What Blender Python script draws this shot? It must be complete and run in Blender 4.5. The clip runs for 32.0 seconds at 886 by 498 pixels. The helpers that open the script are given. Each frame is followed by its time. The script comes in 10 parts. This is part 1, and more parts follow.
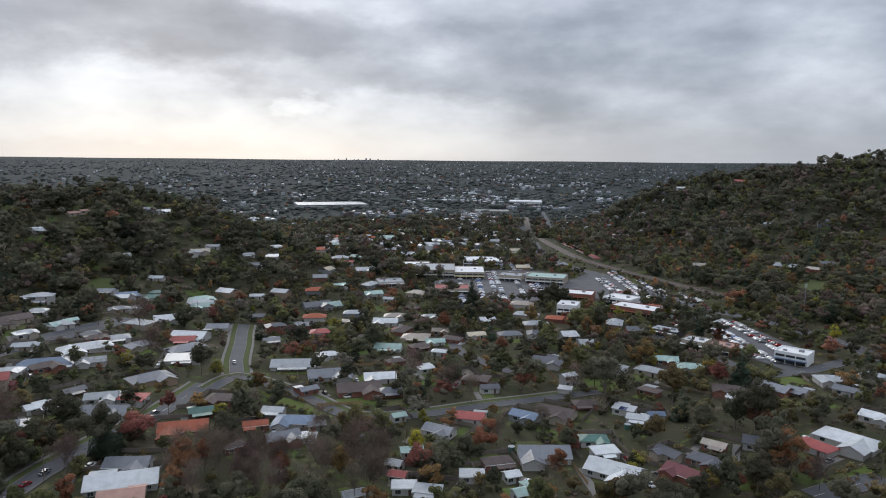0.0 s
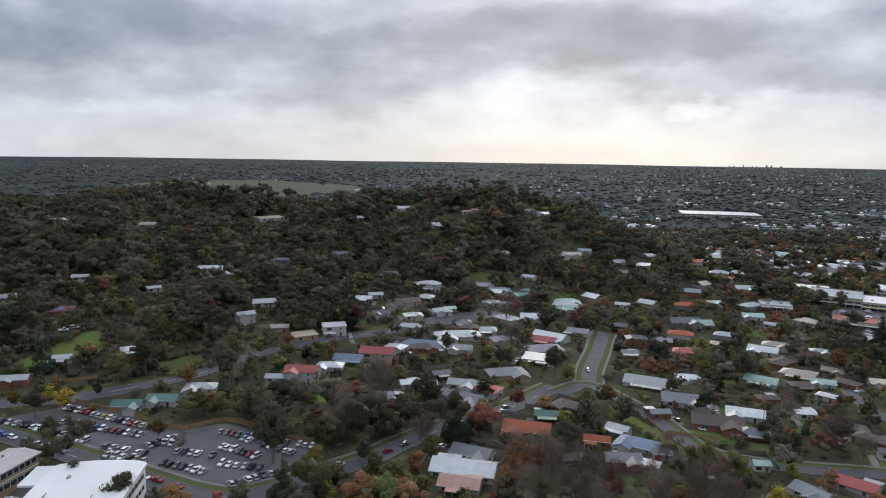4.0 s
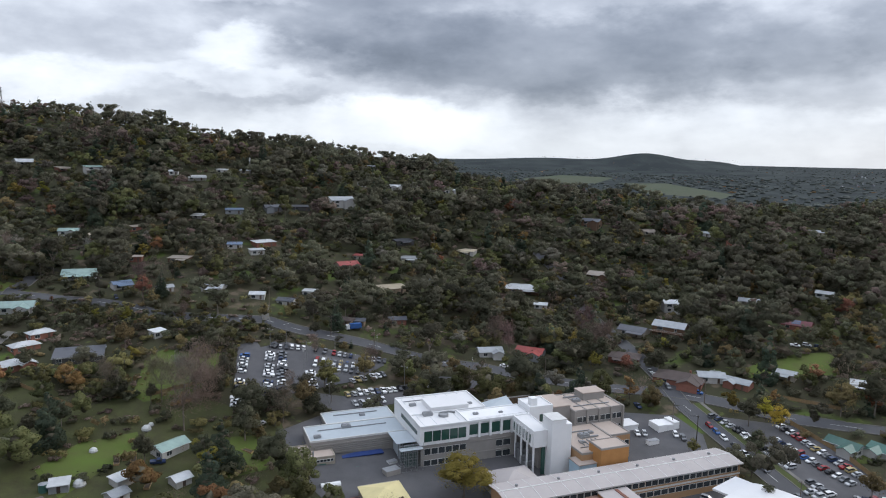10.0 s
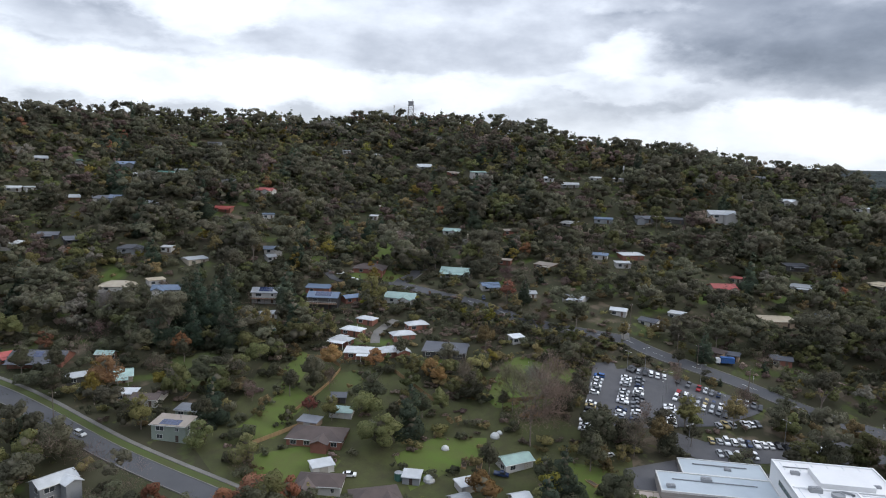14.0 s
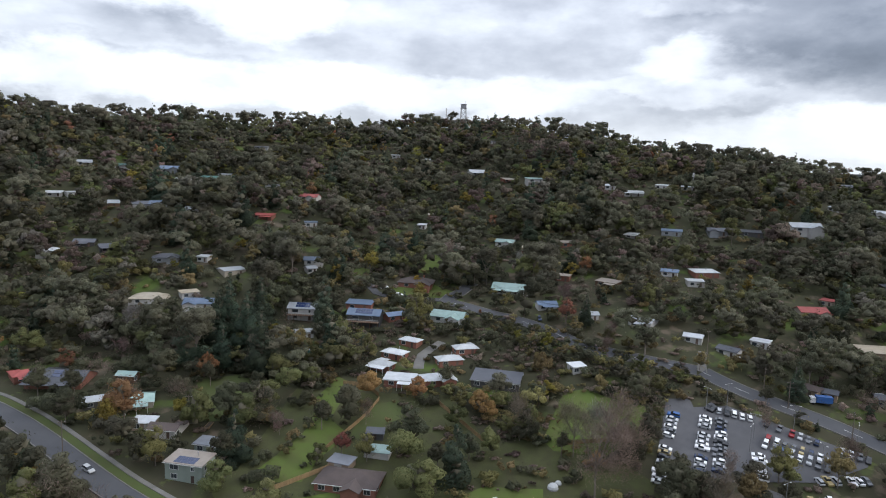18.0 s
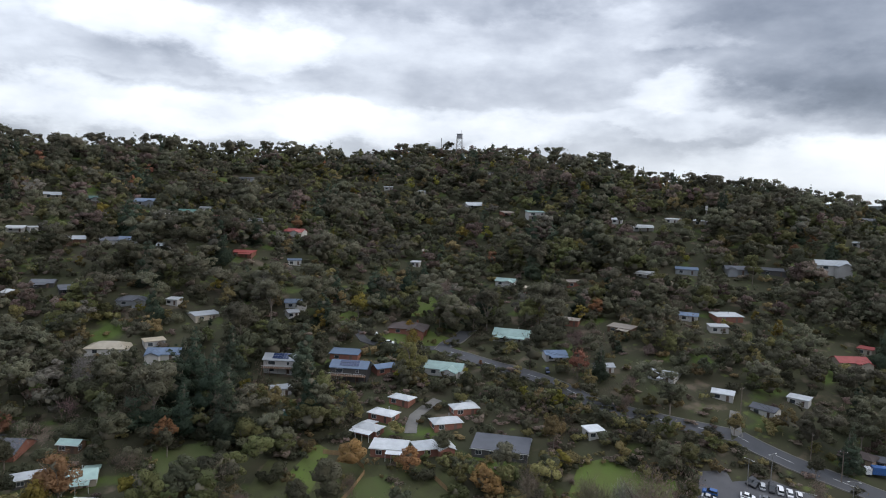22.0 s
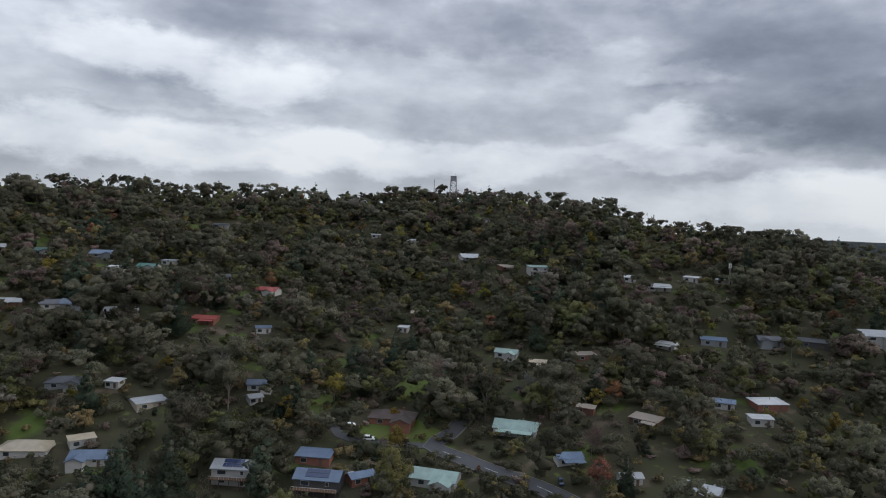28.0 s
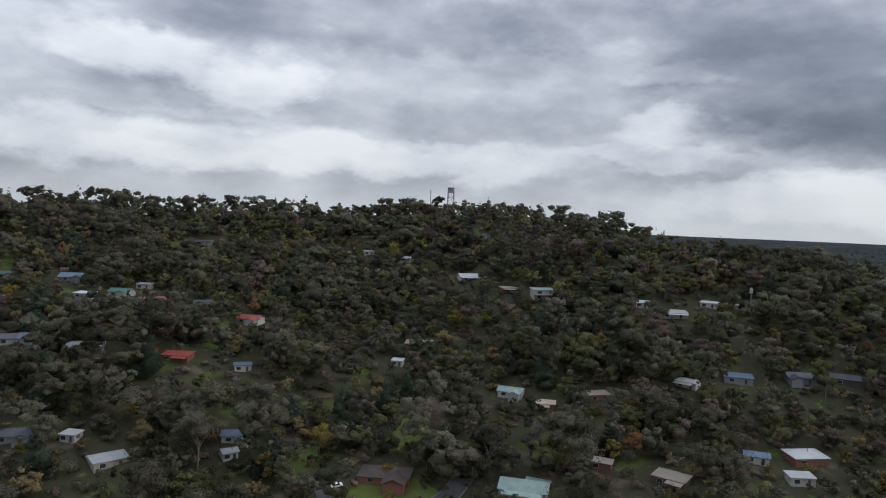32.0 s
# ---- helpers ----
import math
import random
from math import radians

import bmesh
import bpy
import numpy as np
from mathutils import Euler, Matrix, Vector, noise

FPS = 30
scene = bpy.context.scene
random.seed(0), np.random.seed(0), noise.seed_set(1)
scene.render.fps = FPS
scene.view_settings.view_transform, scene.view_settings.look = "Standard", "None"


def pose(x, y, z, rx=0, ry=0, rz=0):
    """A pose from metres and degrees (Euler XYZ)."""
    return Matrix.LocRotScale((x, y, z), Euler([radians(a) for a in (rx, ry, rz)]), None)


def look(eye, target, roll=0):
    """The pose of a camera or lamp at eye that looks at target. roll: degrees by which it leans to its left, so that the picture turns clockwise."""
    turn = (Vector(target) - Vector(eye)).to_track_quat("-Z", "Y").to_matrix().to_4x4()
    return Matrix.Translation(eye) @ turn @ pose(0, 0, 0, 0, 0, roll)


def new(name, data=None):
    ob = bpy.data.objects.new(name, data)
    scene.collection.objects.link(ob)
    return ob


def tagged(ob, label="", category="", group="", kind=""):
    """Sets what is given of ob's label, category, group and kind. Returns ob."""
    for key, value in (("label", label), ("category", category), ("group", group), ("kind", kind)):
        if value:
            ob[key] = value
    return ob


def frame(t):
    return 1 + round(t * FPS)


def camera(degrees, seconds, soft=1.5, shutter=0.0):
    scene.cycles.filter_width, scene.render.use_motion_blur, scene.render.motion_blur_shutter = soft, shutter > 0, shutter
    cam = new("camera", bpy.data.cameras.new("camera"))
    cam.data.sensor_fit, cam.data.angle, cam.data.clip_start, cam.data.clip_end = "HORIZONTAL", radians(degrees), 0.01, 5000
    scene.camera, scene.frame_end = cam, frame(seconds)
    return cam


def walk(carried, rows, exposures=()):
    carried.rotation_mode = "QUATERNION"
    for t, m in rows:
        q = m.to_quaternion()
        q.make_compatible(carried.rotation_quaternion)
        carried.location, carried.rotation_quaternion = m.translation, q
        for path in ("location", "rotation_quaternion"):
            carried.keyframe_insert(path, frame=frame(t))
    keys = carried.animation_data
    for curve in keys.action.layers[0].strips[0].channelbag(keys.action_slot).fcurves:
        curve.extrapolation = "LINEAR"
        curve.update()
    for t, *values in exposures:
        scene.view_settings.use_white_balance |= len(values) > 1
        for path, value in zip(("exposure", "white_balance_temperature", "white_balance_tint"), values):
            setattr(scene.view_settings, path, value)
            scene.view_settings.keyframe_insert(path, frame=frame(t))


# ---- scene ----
cam = camera(64.87, 32.0, soft=1.05)
PATH = [
    (0, (0.00, 0.01, 90.01), (-0.36, 99.14, 76.84), 0.49),
    (0.5, (1.03, 2.00, 90.01), (-0.73, 101.12, 76.89), 0.49),
    (1, (1.93, 4.05, 89.98), (-3.85, 103.02, 76.89), 0.49),
    (1.5, (2.66, 6.24, 90.05), (-9.62, 104.62, 76.98), 0.56),
    (2, (3.44, 8.44, 90.16), (-16.18, 105.61, 77.03), 0.60),
    (2.5, (4.26, 10.62, 90.05), (-23.42, 105.81, 76.94), 0.62),
    (3, (4.99, 12.72, 89.85), (-30.74, 105.19, 76.74), 0.62),
    (3.5, (5.60, 14.64, 89.40), (-38.10, 103.64, 76.41), 0.71),
    (5.5, (7.24, 23.00, 89.88), (-64.74, 91.15, 76.70), 0.98),
    (6, (7.30, 24.79, 90.19), (-70.25, 86.51, 76.91), 0.97),
    (6.5, (6.71, 26.27, 89.90), (-75.78, 81.24, 76.68), 1.06),
    (7, (5.98, 27.68, 89.64), (-80.73, 75.70, 76.43), 1.11),
    (7.5, (5.12, 28.71, 89.67), (-85.27, 69.41, 76.45), 1.12),
    (8, (4.08, 29.58, 89.71), (-89.37, 62.60, 76.45), 1.24),
    (8.5, (2.77, 30.37, 89.72), (-93.08, 55.57, 76.43), 1.25),
    (9, (0.98, 31.06, 89.58), (-96.62, 48.31, 76.30), 1.31),
    (9.5, (-1.10, 31.64, 89.74), (-99.76, 40.99, 76.32), 1.28),
    (10, (-3.04, 32.31, 89.70), (-102.12, 33.51, 76.26), 1.35),
    (10.5, (-5.29, 32.60, 89.64), (-104.13, 25.54, 76.18), 1.40),
    (11, (-7.59, 32.70, 89.62), (-105.43, 17.11, 76.11), 1.48),
    (11.5, (-10.01, 32.42, 89.55), (-106.15, 8.51, 75.98), 1.57),
    (12, (-12.56, 32.05, 89.47), (-106.27, -0.07, 75.84), 1.67),
    (12.5, (-15.35, 31.47, 89.36), (-105.93, -8.63, 75.65), 1.68),
    (13, (-18.28, 30.87, 89.31), (-105.29, -16.45, 75.52), 1.75),
    (13.5, (-21.35, 30.01, 89.35), (-107.90, -18.15, 75.60), 1.82),
    (15.5, (-33.69, 23.74, 89.54), (-117.80, -28.63, 76.00), 1.95),
    (16, (-36.91, 22.03, 89.60), (-119.76, -32.30, 76.08), 1.96),
    (16.5, (-40.23, 20.12, 89.65), (-122.62, -34.93, 76.15), 1.97),
    (17, (-43.48, 18.21, 89.79), (-125.90, -36.79, 76.32), 2.01),
    (17.5, (-46.79, 16.13, 89.82), (-129.26, -38.82, 76.42), 1.99),
    (18, (-50.15, 14.04, 89.77), (-132.66, -40.87, 76.44), 2.00),
    (18.5, (-53.49, 11.84, 89.87), (-136.04, -42.99, 76.53), 2.02),
    (19, (-56.75, 9.59, 89.98), (-139.36, -45.17, 76.66), 2.01),
    (19.5, (-59.91, 7.25, 90.07), (-142.57, -47.42, 76.73), 2.02),
    (20, (-63.22, 4.91, 90.06), (-145.95, -49.67, 76.75), 2.04),
    (20.5, (-66.63, 2.57, 90.09), (-149.40, -51.95, 76.81), 2.04),
    (21, (-70.13, 0.21, 90.31), (-152.99, -54.28, 77.50), 2.02),
    (21.5, (-73.76, -2.21, 90.45), (-156.80, -56.81, 79.33), 1.99),
    (22, (-77.32, -4.69, 90.50), (-160.57, -59.36, 81.52), 1.99),
    (22.5, (-80.92, -7.01, 90.67), (-164.33, -61.78, 84.06), 1.99),
    (23, (-84.65, -8.98, 91.18), (-168.13, -63.82, 86.21), 1.99),
    (23.5, (-88.41, -11.11, 92.11), (-171.92, -65.89, 87.20), 1.99),
    (24, (-91.68, -13.43, 93.31), (-175.28, -68.08, 88.39), 2.02),
    (24.5, (-94.80, -15.91, 94.45), (-178.51, -70.40, 89.55), 2.07),
    (25, (-98.04, -18.25, 95.56), (-181.82, -72.62, 90.70), 2.12),
    (25.5, (-101.41, -20.30, 96.60), (-185.22, -74.63, 91.80), 2.16),
    (27.5, (-114.66, -28.89, 101.15), (-198.57, -83.10, 96.68), 2.25),
    (28, (-117.84, -31.02, 102.23), (-201.77, -85.21, 97.86), 2.27),
    (28.5, (-121.01, -33.16, 103.48), (-204.97, -87.31, 99.18), 2.22),
    (29, (-124.14, -35.36, 104.76), (-208.12, -89.49, 100.50), 2.21),
    (29.5, (-127.24, -37.61, 106.03), (-211.26, -91.67, 101.78), 2.22),
    (30, (-130.49, -39.81, 107.29), (-214.54, -93.83, 103.07), 2.20),
    (30.5, (-133.63, -41.99, 108.50), (-217.71, -95.96, 104.31), 2.23),
    (31, (-136.61, -44.23, 109.65), (-220.77, -98.09, 105.53), 2.24),
    (31.5, (-139.64, -46.40, 111.07), (-223.85, -100.17, 106.91), 2.21),
    (32, (-142.69, -48.43, 112.80), (-226.92, -102.15, 108.51), 2.18),
]
walk(cam, [(t, look(eye, target, roll)) for t, eye, target, roll in PATH], [(0, -0.24), (3, -0.26), (6, -0.2), (9, -0.05), (12, 0.1), (17, 0.12), (20, 0.16), (24, -0.31), (32, -0.49)])

# ---- world and sun: a low sun behind broken winter cloud ----
SUN_YAW, SUN_UP = radians(22), radians(24)
sun_way = Vector((-math.sin(SUN_YAW) * math.cos(SUN_UP), math.cos(SUN_YAW) * math.cos(SUN_UP), math.sin(SUN_UP)))


# banks and gaps of the cloud cover, in degrees: bearing to the west of north, height, breadth, depth, and how much brighter
CLOUD_BANKS = [
    (20, 9.2, 19, 1.8, -0.30), (24, 3.6, 9, 2.4, 0.42), (5, 2.0, 11, 2.2, 0.42), (12, 4.4, 1.4, 0.6, 0.3), (-24, 6, 13, 7, -0.10), (4, 8.2, 5, 1.6, 0.12),
    (79, 8.0, 18, 2.5, -0.52), (54, 9.6, 7, 2.2, -0.34), (64, 7.8, 3, 2.2, 0.16), (72, 2.2, 34, 2.0, 0.36), (107, 5.0, 8, 1.1, -0.14), (104, 7.4, 6, 0.9, 0.28),
    (105, 11.2, 3, 1.0, 0.30), (147, 11.5, 6, 1.6, 0.42), (136, 10.4, 4, 2.0, 0.46), (143, 9.3, 5, 0.9, -0.16), (144, 6.0, 8, 1.2, -0.22), (97, 10.5, 9, 3.4, -0.40),
    (106, 5.6, 7, 0.9, 0.26), (94, 2.2, 9, 1.7, 0.32), (139, 4.8, 24, 1.7, 0.58), (126, 15.3, 30, 1.7, -0.24), (122, 11.5, 7, 1.5, 0.08), (136, 9.0, 34, 6.0, 0.20),
]


def build_world():
    w = bpy.data.worlds.new("overcast_sky")
    scene.world = w
    w.use_nodes = True
    nt = w.node_tree
    nt.nodes.clear()
    N, L = nt.nodes.new, nt.links.new

    def math_node(op, a, b=None, clamp=False):
        n = N("ShaderNodeMath")
        n.operation, n.use_clamp = op, clamp
        for i, v in enumerate((a, b)):
            if v is None:
                continue
            if isinstance(v, (int, float)):
                n.inputs[i].default_value = v
            else:
                L(v, n.inputs[i])
        return n.outputs[0]

    def blend(fac, a, b):
        n = N("ShaderNodeMix")
        n.data_type = "RGBA"
        for key, v in ((0, fac), (6, a), (7, b)):
            if isinstance(v, (int, float)):
                n.inputs[key].default_value = v
            elif isinstance(v, tuple):
                n.inputs[key].default_value = (*v, 1)
            else:
                L(v, n.inputs[key])
        return n.outputs[2]

    def ramp(fac, stops):
        n = N("ShaderNodeValToRGB")
        while len(n.color_ramp.elements) < len(stops):
            n.color_ramp.elements.new(0.5)
        for e, (p, c) in zip(n.color_ramp.elements, stops):
            e.position, e.color = p, (*c, 1)
        L(fac, n.inputs[0])
        return n.outputs[0]

    def vec(op, a, b=None, out=0):
        n = N("ShaderNodeVectorMath")
        n.operation = op
        for i, v in enumerate((a, b)):
            if v is None:
                continue
            if isinstance(v, tuple):
                n.inputs[i].default_value = v
            else:
                L(v, n.inputs[i])
        return n.outputs[out]

    way = vec("NORMALIZE", N("ShaderNodeTexCoord").outputs["Generated"])

    def clouds(stretch, scale, detail, rough, offset, key="Fac"):
        n = N("ShaderNodeTexNoise")
        n.inputs["Scale"].default_value, n.inputs["Detail"].default_value, n.inputs["Roughness"].default_value = scale, detail, rough
        L(vec("ADD", vec("MULTIPLY", way, (1.0, 1.0, stretch)), offset), n.inputs["Vector"])
        return n.outputs[key]

    # billows bend the edges of the cloud banks
    bend = vec("MULTIPLY", vec("SUBTRACT", clouds(2.2, 6.0, 6, 0.6, (4.1, 2.7, 0.3), "Color"), (0.5, 0.5, 0.5)), (0.26, 0.26, 0.12))
    sep = N("ShaderNodeSeparateXYZ")
    L(vec("ADD", way, bend), sep.inputs[0])
    x, y, z = sep.outputs
    plain = N("ShaderNodeSeparateXYZ")
    L(way, plain.inputs[0])
    up = math_node("MAXIMUM", plain.outputs[2], 0.0)
    place = N("ShaderNodeCombineXYZ")
    L(math_node("ARCTAN2", math_node("MULTIPLY", x, -1.0), y), place.inputs[0])
    L(z, place.inputs[1])
    big, mid, fine = clouds(2.6, 2.3, 4, 0.5, (1.4, 8.2, 0.5)), clouds(2.5, 7.0, 5, 0.52, (7.4, 2.2, 0.5)), clouds(1.5, 24.0, 4, 0.6, (3.3, 5.1, 1.7))
    cover = math_node("ADD", math_node("MULTIPLY", math_node("SUBTRACT", big, 0.5), 0.7), math_node("MULTIPLY", math_node("SUBTRACT", mid, 0.5), 1.0))
    cover = math_node("ADD", cover, math_node("MULTIPLY", math_node("SUBTRACT", fine, 0.5), 0.14))
    cover = math_node("ADD", cover, 0.46)
    for yaw, rise_, wide, deep, amount in CLOUD_BANKS:
        d = vec("MULTIPLY", vec("SUBTRACT", place.outputs[0], (radians(yaw), radians(rise_), 0.0)), (1 / radians(wide), 1 / radians(deep), 0.0))
        edge = N("ShaderNodeMapRange")
        edge.interpolation_type = "SMOOTHSTEP"
        L(vec("DOT_PRODUCT", d, d, 1), edge.inputs["Value"])
        for key, v in (("From Min", 0.25), ("From Max", 2.1), ("To Min", 1.0), ("To Max", 0.0)):
            edge.inputs[key].default_value = v
        near = edge.outputs[0]
        cover = math_node("ADD", cover, math_node("MULTIPLY", near, amount * 0.72))
    cover = math_node("ADD", math_node("MULTIPLY", cover, 0.8), 0.14)
    deck = ramp(cover, [(0.0, (0.15, 0.175, 0.23)), (0.14, (0.20, 0.23, 0.295)), (0.34, (0.30, 0.335, 0.41)), (0.54, (0.46, 0.50, 0.585)), (0.74, (0.67, 0.72, 0.81)), (1.0, (0.90, 0.94, 1.0))])
    # pale rainy air low down, whiter towards the hidden sun and in the clear west
    low = ramp(plain.outputs[2], [(0.0, (0.7, 0.7, 0.7)), (0.02, (0.5, 0.5, 0.5)), (0.05, (0.15, 0.15, 0.15)), (0.09, (0, 0, 0))])
    glow = math_node("POWER", math_node("MAXIMUM", vec("DOT_PRODUCT", way, (-math.sin(SUN_YAW * 0.7), math.cos(SUN_YAW * 0.7), 0.1), 1), 0.0), 14.0)
    haze = blend(glow, (0.46, 0.50, 0.57), (0.98, 0.98, 0.95))
    clear = math_node("ADD", math_node("MULTIPLY", x, -1.0), math_node("MULTIPLY", y, -0.4), True)
    haze = blend(clear, haze, (0.80, 0.86, 0.92))
    deck = blend(low, deck, haze)
    sky = N("ShaderNodeTexSky")
    sky.sky_type, sky.sun_disc = "NISHITA", False
    sky.sun_elevation, sky.sun_rotation = SUN_UP, -SUN_YAW
    bg_sky, bg_deck, add, out = N("ShaderNodeBackground"), N("ShaderNodeBackground"), N("ShaderNodeAddShader"), N("ShaderNodeOutputWorld")
    L(sky.outputs[0], bg_sky.inputs[0])
    bg_sky.inputs[1].default_value = 0.05 * 0.2
    # an overcast sky is brightest overhead
    rise = math_node("MULTIPLY_ADD", math_node("POWER", up, 1.5), 2.0)
    rise.node.inputs[2].default_value = 1.0
    vm = N("ShaderNodeVectorMath")
    vm.operation = "SCALE"
    L(deck, vm.inputs[0])
    L(rise, vm.inputs["Scale"])
    L(vm.outputs[0], bg_deck.inputs[0])
    bg_deck.inputs[1].default_value = 1.1
    L(bg_sky.outputs[0], add.inputs[0])
    L(bg_deck.outputs[0], add.inputs[1])
    L(add.outputs[0], out.inputs[0])


build_world()
sun = new("sun", bpy.data.lights.new("sun", "SUN"))
sun.data.energy, sun.data.angle, sun.data.color = 1.5, radians(25), (1.0, 0.96, 0.9)
sun.matrix_world = look(sun_way * 500, (0, 0, 0))

# ---- materials ----
MATS = {}


def mat(name, base, other=None, rough=0.8, scale=1.0, fine=12.0, bump=0.0, metal=0.0, spread=0.25, island=0.0, random_ob=0.0, spec=0.3, deep=0.1):
    """Two colours mixed by noise at two sizes. scale, fine: noise per metre. island, random_ob: brightness spread by piece or by object."""
    if name in MATS:
        return MATS[name]
    m = bpy.data.materials.new(name)
    MATS[name] = m
    m.use_nodes = True
    nt = m.node_tree
    N, L = nt.nodes.new, nt.links.new
    b = nt.nodes["Principled BSDF"]
    other = other or tuple(c * (1 - spread) for c in base)
    co = N("ShaderNodeTexCoord").outputs["Object"]
    if random_ob == 0:
        co = N("ShaderNodeNewGeometry").outputs["Position"]
    n1, n2 = N("ShaderNodeTexNoise"), N("ShaderNodeTexNoise")
    for n, s, d in ((n1, scale, 4), (n2, fine, 3)):
        n.inputs["Scale"].default_value, n.inputs["Detail"].default_value, n.inputs["Roughness"].default_value = s, d, 0.6
        L(co, n.inputs["Vector"])
    mixf = N("ShaderNodeMath")
    mixf.operation = "MULTIPLY_ADD"
    L(n1.outputs["Fac"], mixf.inputs[0])
    mixf.inputs[1].default_value = 2.2 if deep > 0.2 else 1.6
    mixf.inputs[2].default_value = -0.85 if deep > 0.2 else -0.55
    f2 = N("ShaderNodeMath")
    f2.operation, f2.use_clamp = "MULTIPLY_ADD", True
    L(n2.outputs["Fac"], f2.inputs[0])
    f2.inputs[1].default_value = 0.5
    L(mixf.outputs[0], f2.inputs[2])
    mx = N("ShaderNodeMix")
    mx.data_type = "RGBA"
    mx.inputs[6].default_value, mx.inputs[7].default_value = (*base, 1), (*other, 1)
    L(f2.outputs[0], mx.inputs[0])
    colour = mx.outputs[2]
    if island or random_ob:
        hsv = N("ShaderNodeHueSaturation")
        src = N("ShaderNodeNewGeometry").outputs["Random Per Island"] if island else N("ShaderNodeObjectInfo").outputs["Random"]
        k = N("ShaderNodeMapRange")
        amount = island or random_ob
        k.inputs["To Min"].default_value, k.inputs["To Max"].default_value = 1 - amount, 1 + amount
        L(src, k.inputs["Value"])
        L(k.outputs[0], hsv.inputs["Value"])
        L(colour, hsv.inputs["Color"])
        colour = hsv.outputs[0]
    L(colour, b.inputs["Base Color"])
    b.inputs["Roughness"].default_value, b.inputs["Metallic"].default_value = rough, metal
    b.inputs["Specular IOR Level"].default_value = spec
    if bump:
        bp = N("ShaderNodeBump")
        bp.inputs["Strength"].default_value, bp.inputs["Distance"].default_value = bump, deep
        L(n2.outputs["Fac"], bp.inputs["Height"])
        L(bp.outputs[0], b.inputs["Normal"])
    return m


def foliage(name, dark, light):
    """Leaves: fine light and dark sprays, and a tone of its own for each tree."""
    m = mat(name, dark, light, rough=0.8, scale=0.3, fine=1.5, island=0.16, spec=0.1, bump=0.9, deep=0.6)
    nt = m.node_tree
    N, L = nt.nodes.new, nt.links.new
    b = nt.nodes["Principled BSDF"]
    colour = b.inputs["Base Color"].links[0].from_socket
    at = N("ShaderNodeAttribute")
    at.attribute_name = "tone"
    hsv = N("ShaderNodeHueSaturation")
    for key, lo, hi in (("Hue", 0.465, 0.525), ("Value", 0.55, 1.5)):
        k = N("ShaderNodeMapRange")
        k.inputs["To Min"].default_value, k.inputs["To Max"].default_value = lo, hi
        if key == "Hue":
            w = N("ShaderNodeTexWhiteNoise")
            w.noise_dimensions = "1D"
            L(at.outputs["Fac"], w.inputs["W"])
            L(w.outputs["Value"], k.inputs["Value"])
        else:
            L(at.outputs["Fac"], k.inputs["Value"])
        L(k.outputs[0], hsv.inputs[key])
    L(colour, hsv.inputs["Color"])
    L(hsv.outputs[0], b.inputs["Base Color"])
    # thin leaves let light through
    thin_leaf, both = N("ShaderNodeBsdfTranslucent"), N("ShaderNodeMixShader")
    L(hsv.outputs[0], thin_leaf.inputs["Color"])
    both.inputs[0].default_value = 0.42
    L(b.outputs[0], both.inputs[1])
    L(thin_leaf.outputs[0], both.inputs[2])
    # gaps between the leaf bunches
    holes, cut, gap, open_leaf = N("ShaderNodeTexNoise"), N("ShaderNodeMapRange"), N("ShaderNodeBsdfTransparent"), N("ShaderNodeMixShader")
    holes.inputs["Scale"].default_value, holes.inputs["Detail"].default_value, holes.inputs["Roughness"].default_value = 1.9, 2, 0.65
    L(N("ShaderNodeNewGeometry").outputs["Position"], holes.inputs["Vector"])
    cut.inputs["From Min"].default_value, cut.inputs["From Max"].default_value = 0.455, 0.475
    L(holes.outputs["Fac"], cut.inputs["Value"])
    L(cut.outputs[0], open_leaf.inputs[0])
    L(gap.outputs[0], open_leaf.inputs[1])
    L(both.outputs[0], open_leaf.inputs[2])
    L(open_leaf.outputs[0], nt.nodes["Material Output"].inputs["Surface"])
    return m


M_GUM = foliage("gum_leaf", (0.079, 0.080, 0.052), (0.154, 0.147, 0.102))
M_DARK = foliage("dark_leaf", (0.059, 0.064, 0.040), (0.126, 0.124, 0.078))
M_OLIVE = foliage("olive_leaf", (0.130, 0.113, 0.050), (0.227, 0.189, 0.087))
M_BROWN = foliage("brown_twig", (0.160, 0.122, 0.098), (0.265, 0.208, 0.170))
M_PINE = foliage("pine_needle", (0.039, 0.057, 0.042), (0.086, 0.108, 0.070))
M_RED = foliage("autumn_red", (0.190, 0.086, 0.056), (0.290, 0.150, 0.096))
M_ORANGE = foliage("autumn_orange", (0.250, 0.142, 0.062), (0.210, 0.115, 0.062))
M_YELLOW = foliage("autumn_yellow", (0.305, 0.235, 0.038), (0.423, 0.334, 0.061))
M_LIME = foliage("lime_leaf", (0.163, 0.150, 0.031), (0.249, 0.212, 0.055))
M_PLUM = foliage("plum_twig", (0.165, 0.110, 0.102), (0.255, 0.175, 0.160))
M_DRAB = foliage("drab_twig", (0.111, 0.086, 0.070), (0.195, 0.149, 0.126))
M_DEAD = foliage("dead_branch", (0.250, 0.232, 0.210), (0.360, 0.340, 0.315))
M_GREEN = foliage("green_leaf", (0.087, 0.097, 0.040), (0.167, 0.164, 0.072))
M_PALE = foliage("pale_gum_leaf", (0.114, 0.109, 0.086), (0.196, 0.181, 0.149))
# crown cores: twig brown, with the crown's inner shade put into the tone
M_SHADED_TWIG = mat("shaded_twigs", (0.075, 0.074, 0.050), (0.134, 0.118, 0.087), scale=0.12, fine=1.3, rough=0.9, spec=0.1)
